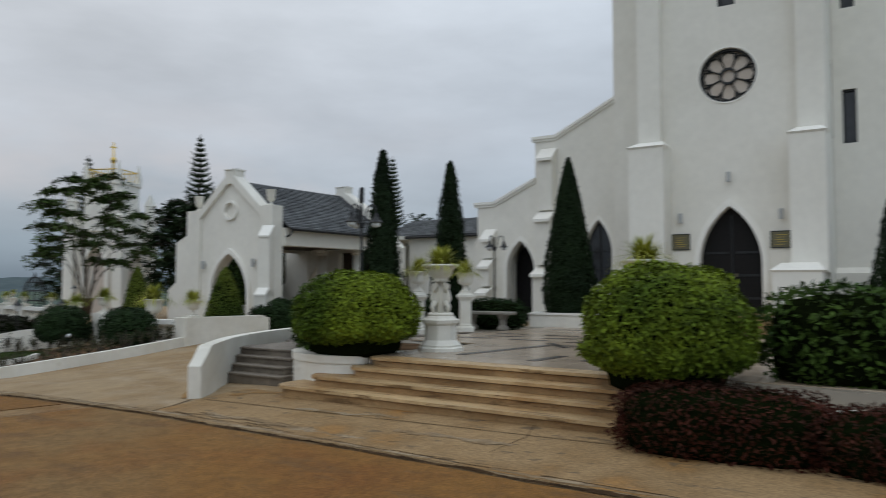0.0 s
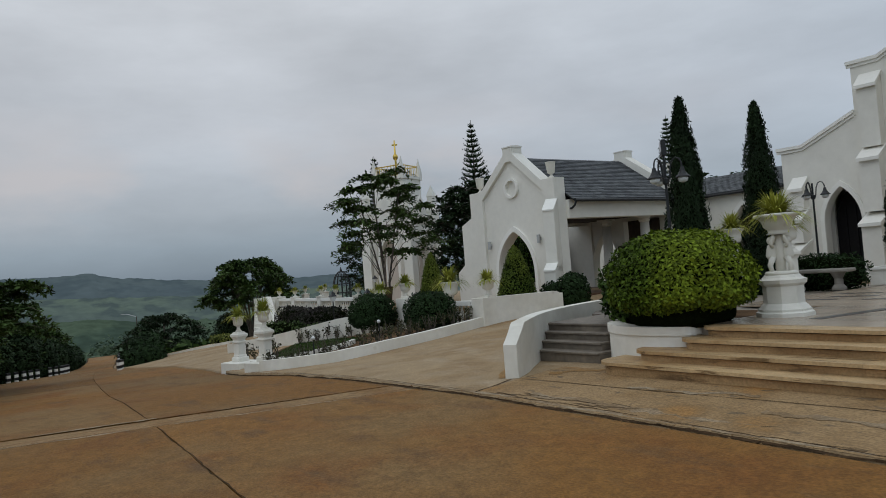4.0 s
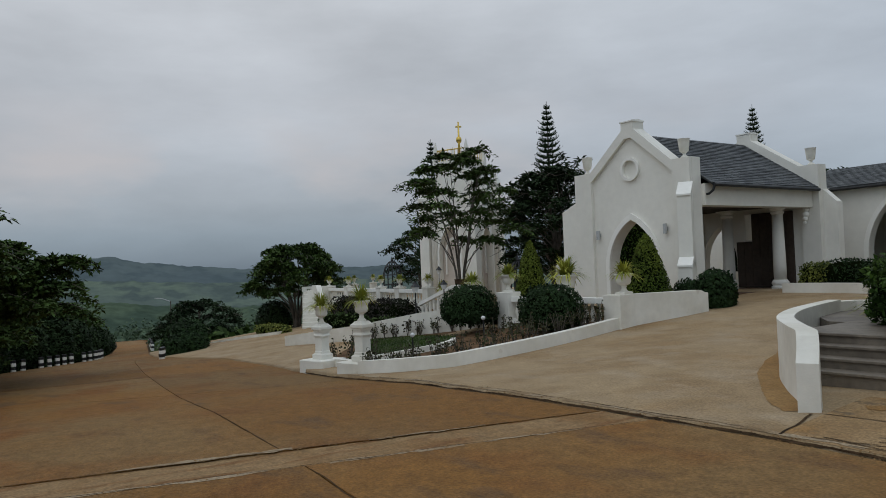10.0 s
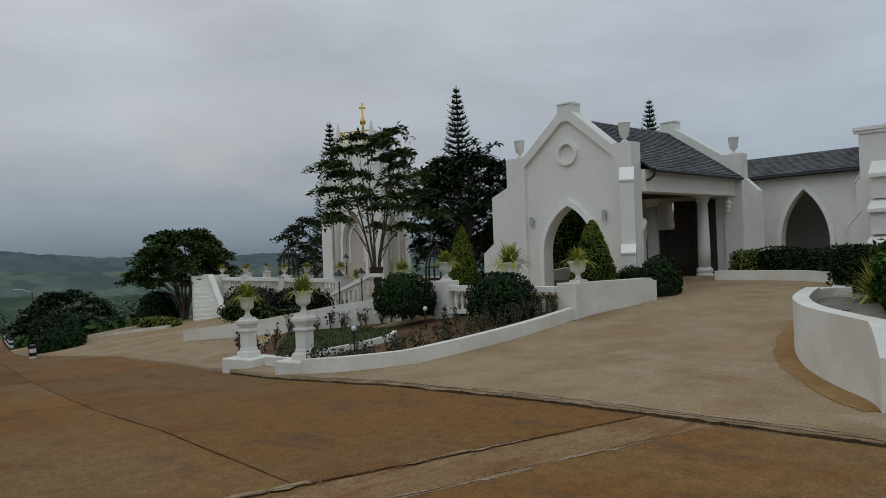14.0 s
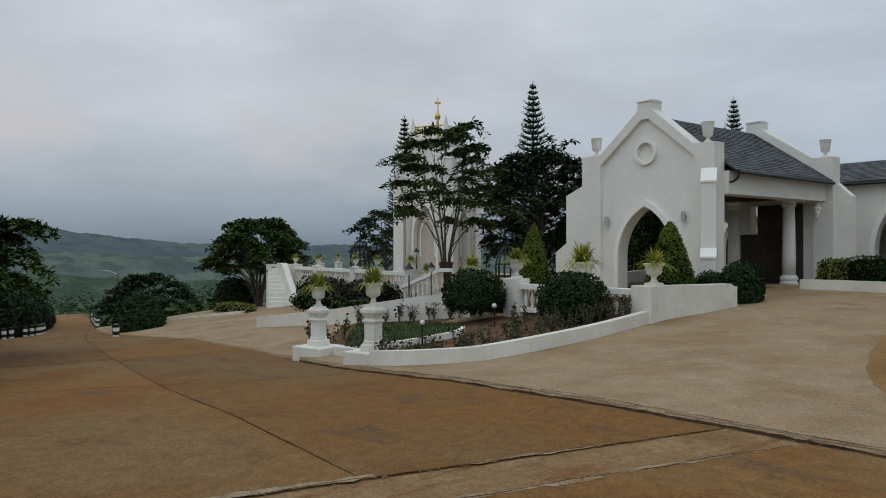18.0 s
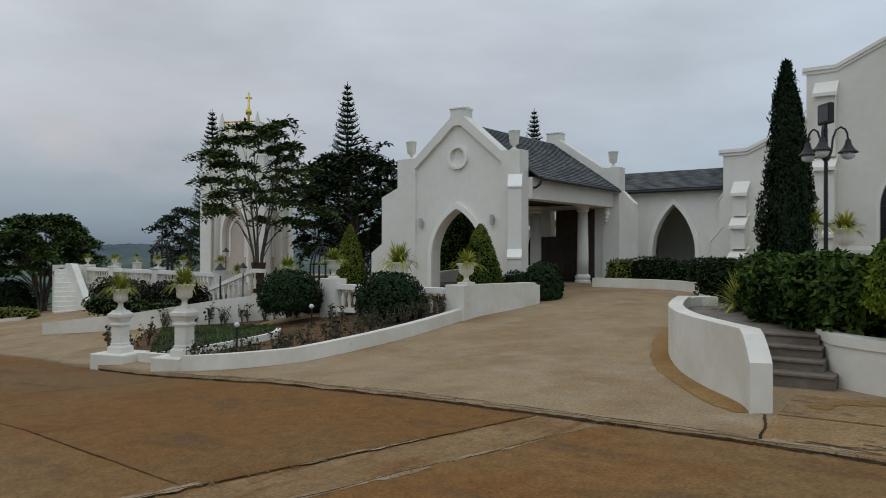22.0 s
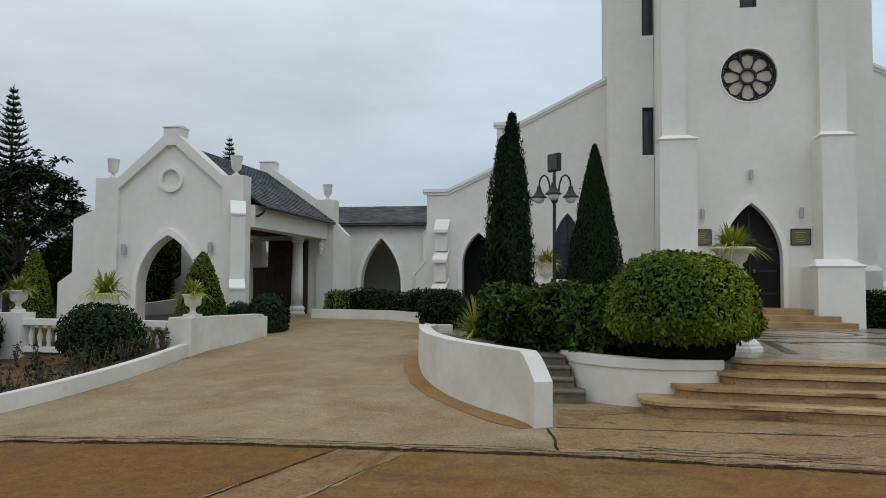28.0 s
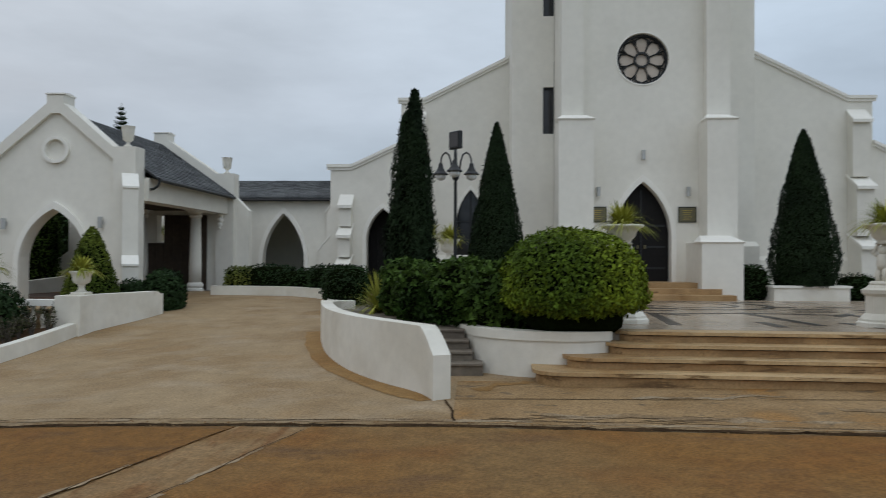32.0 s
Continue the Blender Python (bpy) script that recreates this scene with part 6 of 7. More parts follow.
spots = []
for i in range(2, len(gk) - 2):
    spots.append((gk[i][0] - 0.32, gk[i][1] + 0.05))
for k in range(14):
    u = k / 13
    spots.append((-16.0 + 4.2 * u, 12.72 + 0.98 * u))
for k in range(2):
    spots.append((-12.4 - 1.5 * k, 9.7 + 0.5 * k))
spots += [(-7.6, 13.4), (-7.9, 12.2), (-9.4, 12.9), (-10.1, 13.2), (-8.0, 11.2)]
for k, (x, y) in enumerate(spots):
    x, y = x + RNG.normal(0, 0.07), y + RNG.normal(0, 0.07)
    copy_thing(protos[k % 3], pose(x, y, bed_z(x, y), 0, 0, 57 * k) @ Matrix.Scale(0.70 + 0.25 * ((k * 7) % 5) / 4, 4))

ball_shrub("dark green clipped ball shrub in the rose bed", -11.35, 13.1, 0.02, 0.72, 0.68, 1.03, 5200, 0.075, L_BUSH, -0.8, group="dark ball shrubs")
ball_shrub("dark green clipped ball shrub in the rose bed", -8.2, 13.0, 0.06, 0.70, 0.66, 1.0, 5200, 0.075, L_BUSH, -0.8, group="dark ball shrubs")
for x, y, z0, z1, r in ((-12.03, 15.9, 0.5, 2.2, 0.5), (-7.72, 15.75, 0.5, 2.12, 0.62)):
    t = empty("cone_shrub", "clipped green cone shrub before the gable", "shrub", pose(x, y, z0), "cone shrubs")
    h = z1 - z0
    n = 6000
    u = RNG.uniform(0, 1, n) ** 1.4
    a = RNG.uniform(0, 6.283, n)
    rr = r * (1 - u) ** 0.62 * (1 - np.abs(RNG.normal(0, 0.04, n)))
    leaves("leaves", np.stack([rr * np.cos(a), rr * np.sin(a), u * h], 1), np.stack([np.cos(a), np.sin(a), np.full(n, 0.45)], 1), 0.06, L_CONE, t)
    # Black cone core, painted as the shade between the leaves.
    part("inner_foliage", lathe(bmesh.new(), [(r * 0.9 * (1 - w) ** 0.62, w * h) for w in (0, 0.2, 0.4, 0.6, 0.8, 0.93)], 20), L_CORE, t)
ball_shrub("round dark bush beside the porch pier", -6.66, 16.9, 0.24, 0.44, 0.44, 0.98, 3600, 0.085, L_BUSH, -0.9)
ball_shrub("low spreading bush against the porch pier", -7.30, 16.75, 0.45, 0.36, 0.3, 0.55, 1100, 0.09, L_BUSH, -0.9)

# wall, balusters and urns in front of the gable
gw = empty("garden_wall", "white garden wall with balusters and piers", "wall", kind="structure")
part("side_wall", wall_along(bmesh.new(), curve_pts([(-7.05, 13.85), (-6.85, 14.6), (-6.62, 15.4), (-6.5, 16.2)]), 0.26, lambda x, y: drive_z(x, y) - 0.25, lambda x, y: 0.80 if y < 16 else 0.74), WHITE2, gw)
part("pier", B(-7.3, -6.82, 13.72, 14.2, -0.1, 0.803, bev=0.01), WHITE2, gw)
part("pier", B(-11.02, -10.55, 13.75, 14.2, -0.2, 0.845, bev=0.01), WHITE2, gw)
part("top_rail", B(-10.6, -7.3, 13.85, 14.1, 0.60, 0.72), TRIM, gw)
part("bottom_rail", B(-10.6, -7.3, 13.87, 14.08, 0.06, 0.16), TRIM, gw)
BALPROF = [(0.045, 0), (0.045, 0.04), (0.03, 0.07), (0.055, 0.16), (0.06, 0.2), (0.03, 0.32), (0.028, 0.36), (0.045, 0.40), (0.045, 0.44)]
bal_me = mesh_of(lathe(bmesh.new(), BALPROF, 10), "baluster", WHITE2, True)
def baluster(parent, x, y, z, s=1.0):
    ob = new("baluster", bal_me)
    ob.parent = parent
    ob.location, ob.scale = (x, y, z), (1, 1, s)
for k in range(16):
    baluster(gw, -10.45 + 0.2 * k, 13.97, 0.16)
part("upper_terrace", slab(bmesh.new(), [[(-13.4, 14.2), (-6.9, 14.2), (-6.6, 16.1), (-6.85, 16.9), (-13.4, 16.9)]], "z", 0.1, 0.52), APRON, gw)
u0 = planted_urn("white footed urn with arching yellow-green leaves", 0.90, 130, "garden wall urns")
u0.matrix_world = pose(-6.98, 14.05, 0.803)
copy_thing(u0, pose(-10.78, 13.98, 0.847, 0, 0, 40))
copy_thing(u0, pose(-9.15, 14.45, 0.52, 0, 0, 100) @ Matrix.Diagonal((1.38, 1.38, 1.62, 1)))
copy_thing(u0, pose(-12.69, 14.25, 0.66, 0, 0, 170))
part("urn_block", B(-13.0, -12.4, 13.95, 14.5, -0.2, 0.66), WHITE2, gw)

# ---- chapel terrace on the left ----
ct = empty("chapel_terrace", "white balustraded terrace of the garden chapel", "terrace", kind="structure")
TL = [(-30.9, 18.75), (-28.0, 18.35), (-24.0, 17.85), (-19.3, 17.2)]
part("retaining_wall", wall_along(bmesh.new(), TL, 0.3, lambda x, y: -2.4, lambda x, y: 0.05), WHITE2, ct)
part("terrace_floor", slab(bmesh.new(), [[(-31.1, 18.8), (-19.3, 17.2), (-14.5, 16.5), (-13.4, 24), (-20, 34), (-40, 36), (-40, 24)]], "z", -2.5, 0.0), APRON, ct)
part("hand_rail", wall_along(bmesh.new(), TL, 0.24, lambda x, y: 0.60, lambda x, y: 0.74), TRIM, ct)
for (x0, y0), (x1, y1) in zip(TL, TL[1:]):
    n = int(math.dist((x0, y0), (x1, y1)) / 0.26)
    for k in range(1, n):
        baluster(ct, x0 + (x1 - x0) * k / n, y0 + (y1 - y0) * k / n, 0.05, 1.26)
for x, y in TL + [(-35.5, 24.0), (-33.3, 21.5), (-22.0, 17.58)]:
    part("pier", lathe(bmesh.new(), [(0.17, 0.0), (0.17, 0.76), (0.2, 0.79), (0.2, 0.84)], at=(x, y, 0), square=True), WHITE2, ct)
    copy_thing(u0, pose(x, y, 0.84, 0, 0, x * 40) @ Matrix.Scale(0.72, 4))
# stairs down on both ends
turn = Matrix.Translation((-28.2, 17.2, 0)) @ Matrix.Rotation(radians(-26.6), 4, "Z")
for k in range(12):
    ob = part("stair", B(-3.0 + 0.003 * k, -0.1 - 0.23 * k, -1.2 + 0.003 * k, -0.06 - 0.003 * k, -2.7, -1.42 + 0.19 * k, bev=0.01), WHITE2, ct)
    ob.matrix_world = turn
ob = part("stair_parapet", slab(bmesh.new(), [[(0.05, -2.6), (0.05, -0.72), (-0.25, -0.60), (-2.2, 0.92), (-3.1, 0.92), (-3.1, -2.6)]], "y", -0.05, 0.22), WHITE2, ct)
ob.matrix_world = Matrix.Translation((-28.1, 17.25, 0)) @ Matrix.Rotation(radians(-12), 4, "Z")
ob = part("stair_head", B(-3.3, -3.02, -1.25, 0.5, -2.7, 0.86), WHITE2, ct)
ob.matrix_world = turn
part("stair_parapet", slab(bmesh.new(), [[(-19.2, 0.14), (-19.2, 0.26), (-17.0, 0.93), (-16.5, 0.93), (-16.5, 0.81), (-16.95, 0.81)]], "y", 16.62, 16.78), TRIM, ct)
for k in range(9):
    baluster(ct, -19.0 + 0.26 * k, 16.7, -0.34 + 0.079 * k, 1.15)
for k in range(6):
    part("stair", B(-18.9 + 0.42 * k, -18.9 + 0.42 * (k + 1) + 0.02, 16.8, 18.2, -1.6, -0.28 + 0.10 * k), WHITE2, ct)
copy_thing(u0, pose(-18.2, 17.1, 0.36, 0, 0, 10))
part("urn_block", B(-18.5, -17.9, 16.85, 17.35, -0.5, 0.36), WHITE2, ct)
hedge("dense dark hedge below the white balustrade", [(-25.2, 17.0, 1.6, 0.6), (-22.9, 16.7, 1.7, 0.7), (-20.6, 16.3, 1.6, 0.7)], -1.5, 0.25, 9000, 0.13, L_PURP)
hedge("low yellow-green ground plants", [(-22, 14.9, 1.6, 0.5), (-18.5, 15.0, 1.6, 0.5), (-15.5, 15.0, 1.2, 0.5)], -0.7, -0.15, 1500, 0.13, L_FIELD, name="ground_plants")
part("slope_bank", slab(bmesh.new(), [[(-27.9, 15.6), (-20.0, 12.4), (-11.9, 14.1), (-12.0, 16.9), (-19.3, 17.1), (-27.9, 17.9)]], "z", -2.6, -1.45), GRASS, ct)
bv = [(-20.6, 12.3, -0.8), (-11.9, 14.1, 0.15), (-13.0, 16.4, 0.35), (-19.3, 17.0, -0.5), (-27.8, 17.7, -0.9), (-27.8, 15.7, -1.35)]
raw("planted_bank", bv, [tuple(range(6))], SOIL, ct)

# chapel
chap = empty("garden_chapel", "small white gothic chapel with pinnacles and a golden cross", "chapel", pose(-27.0, 24.7, 0.0, 0, 0, 24) @ Matrix.Diagonal((0.80, 0.80, 1, 1)))
W2 = 1.72
for k in range(4):
    r = Matrix.Rotation(k * math.pi / 2, 4, "Z")
    bm = bmesh.new()
    d = arch(0, 0.78, 0.0, 2.2, 3.7)
    slab(bm, [[(-W2, 0), (d[-1][0], 0)] + list(reversed(d))[0:] + [(d[0][0], 0), (W2, 0), (W2, 4.6), (-W2, 4.6)]], "y", -W2, -W2 + 0.4)
    slab(bm, [[(-1.05, 4.4), (0, 6.0), (1.05, 4.4)]], "y", -W2 - 0.12, -W2 - 0.003)
    bm.transform(r)
    part("wall", bm, WHITE, chap)
    bm = arch_band(bmesh.new(), 0, 0.78, 0, 2.2, 3.7, 0.14, -W2 - 0.1, -W2 - 0.003)
    arch_band(bm, 0, 0.45, 1.2, 2.3, 3.0, 0.1, -W2 + 0.3, -W2 + 0.398)
    bm.transform(r)
    part("arch_moulding", bm, TRIM, chap)
    bm = bmesh.new()
    slab(bm, [[(p, q) for p, q in arch(0, 0.77, 0, 2.2, 3.68)]], "y", -W2 + 0.402, -W2 + 0.5)
    bm.transform(r)
    part("niche_wall", bm, NICHE, chap)
    x, y = W2 * (1 if k in (0, 1) else -1), W2 * (1 if k in (0, 3) else -1)
    bm = lathe(bmesh.new(), [(0.34, 0), (0.34, 5.0), (0.38, 5.05), (0.38, 5.2), (0.26, 5.26), (0.24, 5.9), (0.28, 5.95), (0.02, 6.6)], at=(x, y, 0), square=True)
    part("corner_pinnacle", bm, WHITE, chap)
    for s in (-1, 1):
        part("half_column", lathe(bmesh.new(), [(0.2, 0), (0.2, 4.4), (0.24, 4.5)], 12, tuple(r @ Vector((s * 1.12, -W2 - 0.06, 0)))), TRIM, chap, smooth=True)
bm = lathe(bmesh.new(), [(1.2, 4.6), (1.2, 6.9), (1.28, 6.95), (1.28, 7.1)], square=True)
part("upper_stage", bm, WHITE, chap)
for sx in (-1, 1):
    for sy in (-1, 1):
        part("upper_pinnacle", lathe(bmesh.new(), [(0.16, 6.9), (0.16, 7.4), (0.02, 8.15)], at=(sx * 1.15, sy * 1.15, 0), square=True), WHITE, chap)
bm = bmesh.new()
for k in range(9):
    for sx, sy in ((1, 0), (0, 1), (-1, 0), (0, -1)):
        q = -1.0 + 0.25 * k
        tube(bm, [(sx * 1.1 + sy * q, sy * 1.1 + sx * q, 7.1), (sx * 1.1 + sy * q, sy * 1.1 + sx * q, 7.75)], 0.02, 5)
for sx, sy in ((1, 0), (0, 1), (-1, 0), (0, -1)):
    tube(bm, [(sx * 1.1 - sy * 1.1, sy * 1.1 - sx * 1.1, 7.7), (sx * 1.1 + sy * 1.1, sy * 1.1 + sx * 1.1, 7.7)], 0.03, 6)
part("gold_rail", bm, GOLD, chap, "gilded roof railing")
bm = tube(bmesh.new(), [(0, 0, 7.0), (0, 0, 9.28)], [0.1, 0.05], 10)
bmesh.ops.create_icosphere(bm, subdivisions=3, radius=0.19, matrix=Matrix.Translation((0, 0, 8.32)))
part("gold_spire", bm, GOLD, chap, "gilded ball and spire", smooth=True)
bm = B(-0.2, 0.2, -0.04, 0.04, 8.98, 9.06)
bm.transform(Matrix.Rotation(radians(35), 4, "Z"))
part("cross_arm", bm, GOLD, chap, "gilded cross arm")

# iron cage pavilions and small lamps on the terrace
def cage(x, y, z, r, h):
    t = empty("iron_gazebo", "small black iron cage gazebo with a domed top", "gazebo", pose(x, y, z), "iron gazebos")
    for k in range(12):
        a = 2 * math.pi * k / 12
        part("bar", tube(bmesh.new(), [(r * math.cos(a), r * math.sin(a), 0), (r * math.cos(a), r * math.sin(a), h * 0.62), (r * 0.75 * math.cos(a), r * 0.75 * math.sin(a), h * 0.86), (r * 0.3 * math.cos(a), r * 0.3 * math.sin(a), h)], 0.03, 6), BLACK, t)
    for zz, rr in ((0.05, r), (h * 0.35, r), (h * 0.62, r), (h * 0.86, r * 0.75), (h, r * 0.3)):
        part("hoop", tube(bmesh.new(), [(rr * math.cos(a), rr * math.sin(a), zz) for a in [2 * math.pi * q / 20 for q in range(21)]], 0.03, 6), BLACK, t)
    part("finial", lathe(bmesh.new(), [(0.05, h), (0.08, h + 0.08), (0.01, h + 0.3)], 8), BLACK, t)
cage(-33.0, 23.9, 0.0, 0.55, 2.05)
cage(-16.6, 19.4, 0.05, 0.42, 1.6)
def lantern(x, y, z, h=1.2):
    t = empty("garden_lantern", "black lantern on a thin post", "lamp", pose(x, y, z), "garden lanterns")
    part("post", tube(bmesh.new(), [(0, 0, -0.05), (0, 0, h)], 0.02, 8), BLACK, t)
    part("lantern_glass", lathe(bmesh.new(), [(0.05, h), (0.085, h + 0.16)], square=True), FROST, t)
    part("lantern_cap", lathe(bmesh.new(), [(0.11, h + 0.16), (0.04, h + 0.26), (0.015, h + 0.33)], square=True), BLACK, t)
for x, y, z, h in ((-31.0, 25.2, 0, 1.7), (-23.3, 20.5, 0.0, 1.3), (-14.2, 13.3, -0.3, 1.15), (-17.0, 16.3, -0.3, 1.1), (-34.2, 20.4, 0.0, 1.6), (-37.4, 17.4, -2.2, 1.2)):
    lantern(x, y, z, h)
for x, y in ((-9.75, 10.3), (-9.95, 12.45)):
    t = empty("ball_light", "small white globe light on a post in the bed", "lamp", pose(x, y, bed_z(x, y)), "globe lights")
    part("post", tube(bmesh.new(), [(0, 0, -0.05), (0, 0, 0.42)], 0.02, 8), BLACK, t)
    bm = bmesh.new()
    bmesh.ops.create_icosphere(bm, subdivisions=2, radius=0.055, matrix=Matrix.Translation((0, 0, 0.46)))
    part("globe", bm, FROST, t, smooth=True)
# kerb of the second drive
k2 = curve_pts([(-40.5, 13.15), (-38.2, 13.5), (-35.3, 13.95), (-32.0, 14.45), (-28.7, 15.0)])
bm = wall_along(bmesh.new(), k2, 0.3, lambda x, y: -3.4, lambda x, y: float(np.interp(x, [-40.5, -38, -35.3, -32, -28.7], [-2.78, -2.34, -1.9, -1.48, -1.12])))
tagged(part("drive_kerb", bm, WHITE2), "white kerb of the second drive", "kerb", kind="structure")
hedge("clump of yellow-green plants beside the white stair", [(-29.6, 15.35, 0.9, 0.4), (-30.9, 15.2, 0.6, 0.4)], -1.35, -0.92, 1100, 0.14, L_YEL, name="ground_plants")
# behind the porch: hedges, a sloped parapet and an urn
hedge("dark garden hedge behind the porch", [(-10.5, 29.4, 1.6, 0.8), (-13.2, 28.6, 1.6, 0.8), (-15.5, 26.8, 1.4, 0.9), (-17.5, 24.8, 1.4, 0.9)], 0.2, 3.4, 6000, 0.14, L_BUSH)
hedge("dark shrubs behind the corridor arch", [(-6.3, 30.0, 1.4, 0.6), (-4.2, 30.2, 1.2, 0.6)], 0.2, 2.9, 2200, 0.12, L_BUSH)
hedge("tall dark shrubbery beyond the porch", [(-12.95, 21.9, 0.72, 0.62), (-13.6, 22.6, 0.6, 0.6)], 0.1, 2.95, 7000, 0.095, L_HEDGE)
low = wall_along(bmesh.new(), [(-12.1, 18.3), (-11.72, 20.2), (-11.45, 21.9)], 0.2, lambda x, y: 0.1, [0.76, 0.90, 1.02])
tagged(part("low_parapet", low, WHITE2), "low white parapet along the open side of the porch", "wall", kind="structure")
bm = wall_along(bmesh.new(), [(-13.0, 24.3), (-10.4, 25.0), (-9.2, 25.3)], 0.25, lambda x, y: 0.2, [0.9, 1.05, 1.5])
tagged(part("sloped_parapet", bm, WHITE), "white sloped parapet behind the porch", "wall", kind="structure")
pedestal_urn(-10.85, 25.9, 0.535, 1.42, 0.9)

# ---- trees ----
def clump_tree(label, x, y, z0, h, r, n, size, material, stems=3, layers=None, seed=1, trunk_r=0.09, flat=0.35, first=0.35, clumps=26, spread=0.35, lean=(0, 0), tw=8):
    """A tree of tapered stems, limbs that end in flat leaf clumps, and gaps between them."""
    g = np.random.default_rng(seed)
    t = empty("tree", label, "tree", pose(x, y, z0))
    bm = bmesh.new()
    P, Q = [], []
    per = max(8, n // clumps)
    # main stems splay from the foot
    tops = []
    for q in range(stems):
        sa = 2 * math.pi * q / stems + 0.4
        ex = Vector((spread * math.cos(sa) + lean[0], spread * math.sin(sa) + lean[1], 0))
        line = [Vector((0.07 * math.cos(sa), 0.07 * math.sin(sa), -0.15))] + [ex * (w ** 1.3) + Vector((g.normal(0, 0.02), g.normal(0, 0.02), h * 0.86 * w)) for w in (0.25, 0.5, 0.75, 1.0)]
        tube(bm, line, [trunk_r, trunk_r * 0.8, trunk_r * 0.6, trunk_r * 0.4, trunk_r * 0.18], 7)
        tops.append(line)
    for c in range(clumps):
        u = (c + 0.5) / clumps
        hz = h * (first + (1 - first) * u ** 0.9)
        rr = r * (0.35 + 0.65 * g.uniform(0.3, 1.0)) * (1 - 0.55 * max(0, (u - 0.55) / 0.45))
        a = c * 2.399 + g.normal(0, 0.3)
        cx, cy = rr * math.cos(a) + lean[0] * u, rr * math.sin(a) + lean[1] * u
        tip = Vector((cx * 0.9, cy * 0.9, hz - 0.02 * h))
        line = min(tops, key=lambda s_: (s_[4].xy - tip.xy).length)
        zj = max(0.12 * h, hz - 0.22 * h) / (h * 0.86)
        zj = min(0.98, zj)
        kk = min(3, int(zj * 4))
        joint = line[kk].lerp(line[kk + 1], zj * 4 - kk)
        b0 = trunk_r * 0.42 * (1.1 - 0.6 * u)
        tube(bm, [joint, joint.lerp(tip, 0.5) + Vector((0, 0, 0.05 * h)), tip], [b0, b0 * 0.6, b0 * 0.25], 5)
        cr = r * g.uniform(0.30, 0.48)
        for w in range(tw):
            b = g.uniform(0, 6.283)
            L = cr * g.uniform(0.6, 1.15)
            m = max(3, per // tw)
            uu = g.uniform(0.08, 1.0, m)
            dz = 0.10 * L * np.sin(uu * 3.0) - 0.30 * L * uu * uu + g.normal(0, flat) * L * 0.6 * uu
            side = g.normal(0, 0.07 * cr, m)
            q = np.stack([cx + L * uu * math.cos(b) - side * math.sin(b), cy + L * uu * math.sin(b) + side * math.cos(b), hz + dz + g.normal(0, 0.02, m)], 1)
            P.append(q)
            Q.append(np.stack([g.normal(0, 0.35, m), g.normal(0, 0.35, m), np.full(m, 1.0)], 1))
            tube(bm, [(cx, cy, hz), (cx + L * 0.5 * math.cos(b), cy + L * 0.5 * math.sin(b), hz + 0.06 * L), (cx + L * math.cos(b), cy + L * math.sin(b), hz - 0.16 * L)], [0.018, 0.012, 0.005], 4)
    part("trunk", bm, BARK, t)
    leaves("crown", np.concatenate(P), np.concatenate(Q), size, material, t, tilt=0.4, wide=0.42, droop=0.7)
    return t


def araucaria(label, x, y, z0, h, r, seed=1):
    g = np.random.default_rng(seed)
    t = empty("araucaria", label, "tree", pose(x, y, z0))
    part("trunk", tube(bmesh.new(), [(0, 0, -0.1), (0, 0, h)], [0.14, 0.012], 8), BARK, t)
    bm = bmesh.new()
    P, Q = [], []
    nz = int(h / 0.30)
    for k in range(nz):
        u = k / nz
        zz = h * (0.12 + 0.87 * u)
        rr = r * (1 - u) ** 0.8 + 0.06
        m = 8
        for j in range(m):
            a = 2 * math.pi * j / m + k * 0.7 + g.normal(0, 0.1)
            L = rr * g.uniform(0.85, 1.1)
            pts = [(L * w * math.cos(a), L * w * math.sin(a), zz + L * (0.55 * w * w - 0.22 * w)) for w in (0.05, 0.35, 0.7, 1.0)]
            tube(bm, pts, [0.03, 0.034, 0.032, 0.012], 5)
            for _ in range(max(10, int(52 * L))):
                w = g.uniform(0.15, 1.0)
                P.append((L * w * math.cos(a) + g.normal(0, 0.025), L * w * math.sin(a) + g.normal(0, 0.025), zz + L * (0.55 * w * w - 0.22 * w) + g.normal(0.015, 0.025)))
                Q.append((g.normal(), g.normal(), 0.8))
    part("branch_tier", bm, L_DARK, t, kind="stuff")
    leaves("needles", P, Q, 0.115, L_DARK, t, wide=0.28, tilt=0.5, droop=-1.2)
    return t


clump_tree("slender white-barked tree with layered feathery leaves", -18.4, 18.1, 0.1, 5.8, 2.05, 9500, 0.19, L_TREE, stems=5, seed=4, trunk_r=0.052, flat=0.20, first=0.40, clumps=30, spread=1.0)
wrap = empty("trunk_wrap", "brown woven wrap round the tree foot", "tree guard", pose(-18.4, 18.1, -0.1))
part("wrap", lathe(bmesh.new(), [(0.20, 0), (0.17, 0.6), (0.26, 1.2), (0.22, 1.2)], 12), WRAP, wrap)
clump_tree("large dark broadleaf tree behind the gable", -20.6, 25.3, -0.1, 6.0, 2.5, 17000, 0.24, L_DARK, stems=3, seed=9, flat=0.6, first=0.22, clumps=44, trunk_r=0.13)
araucaria("tall dark Norfolk pine with tiered branches", -21.7, 26.1, 0.0, 9.4, 1.5, 2)
araucaria("tall dark Norfolk pine with tiered branches", -18.95, 39.1, 0.0, 9.95, 1.5, 3)
araucaria("tall dark Norfolk pine behind the chapel", -32.4, 26.6, 0.0, 9.4, 1.5, 5)
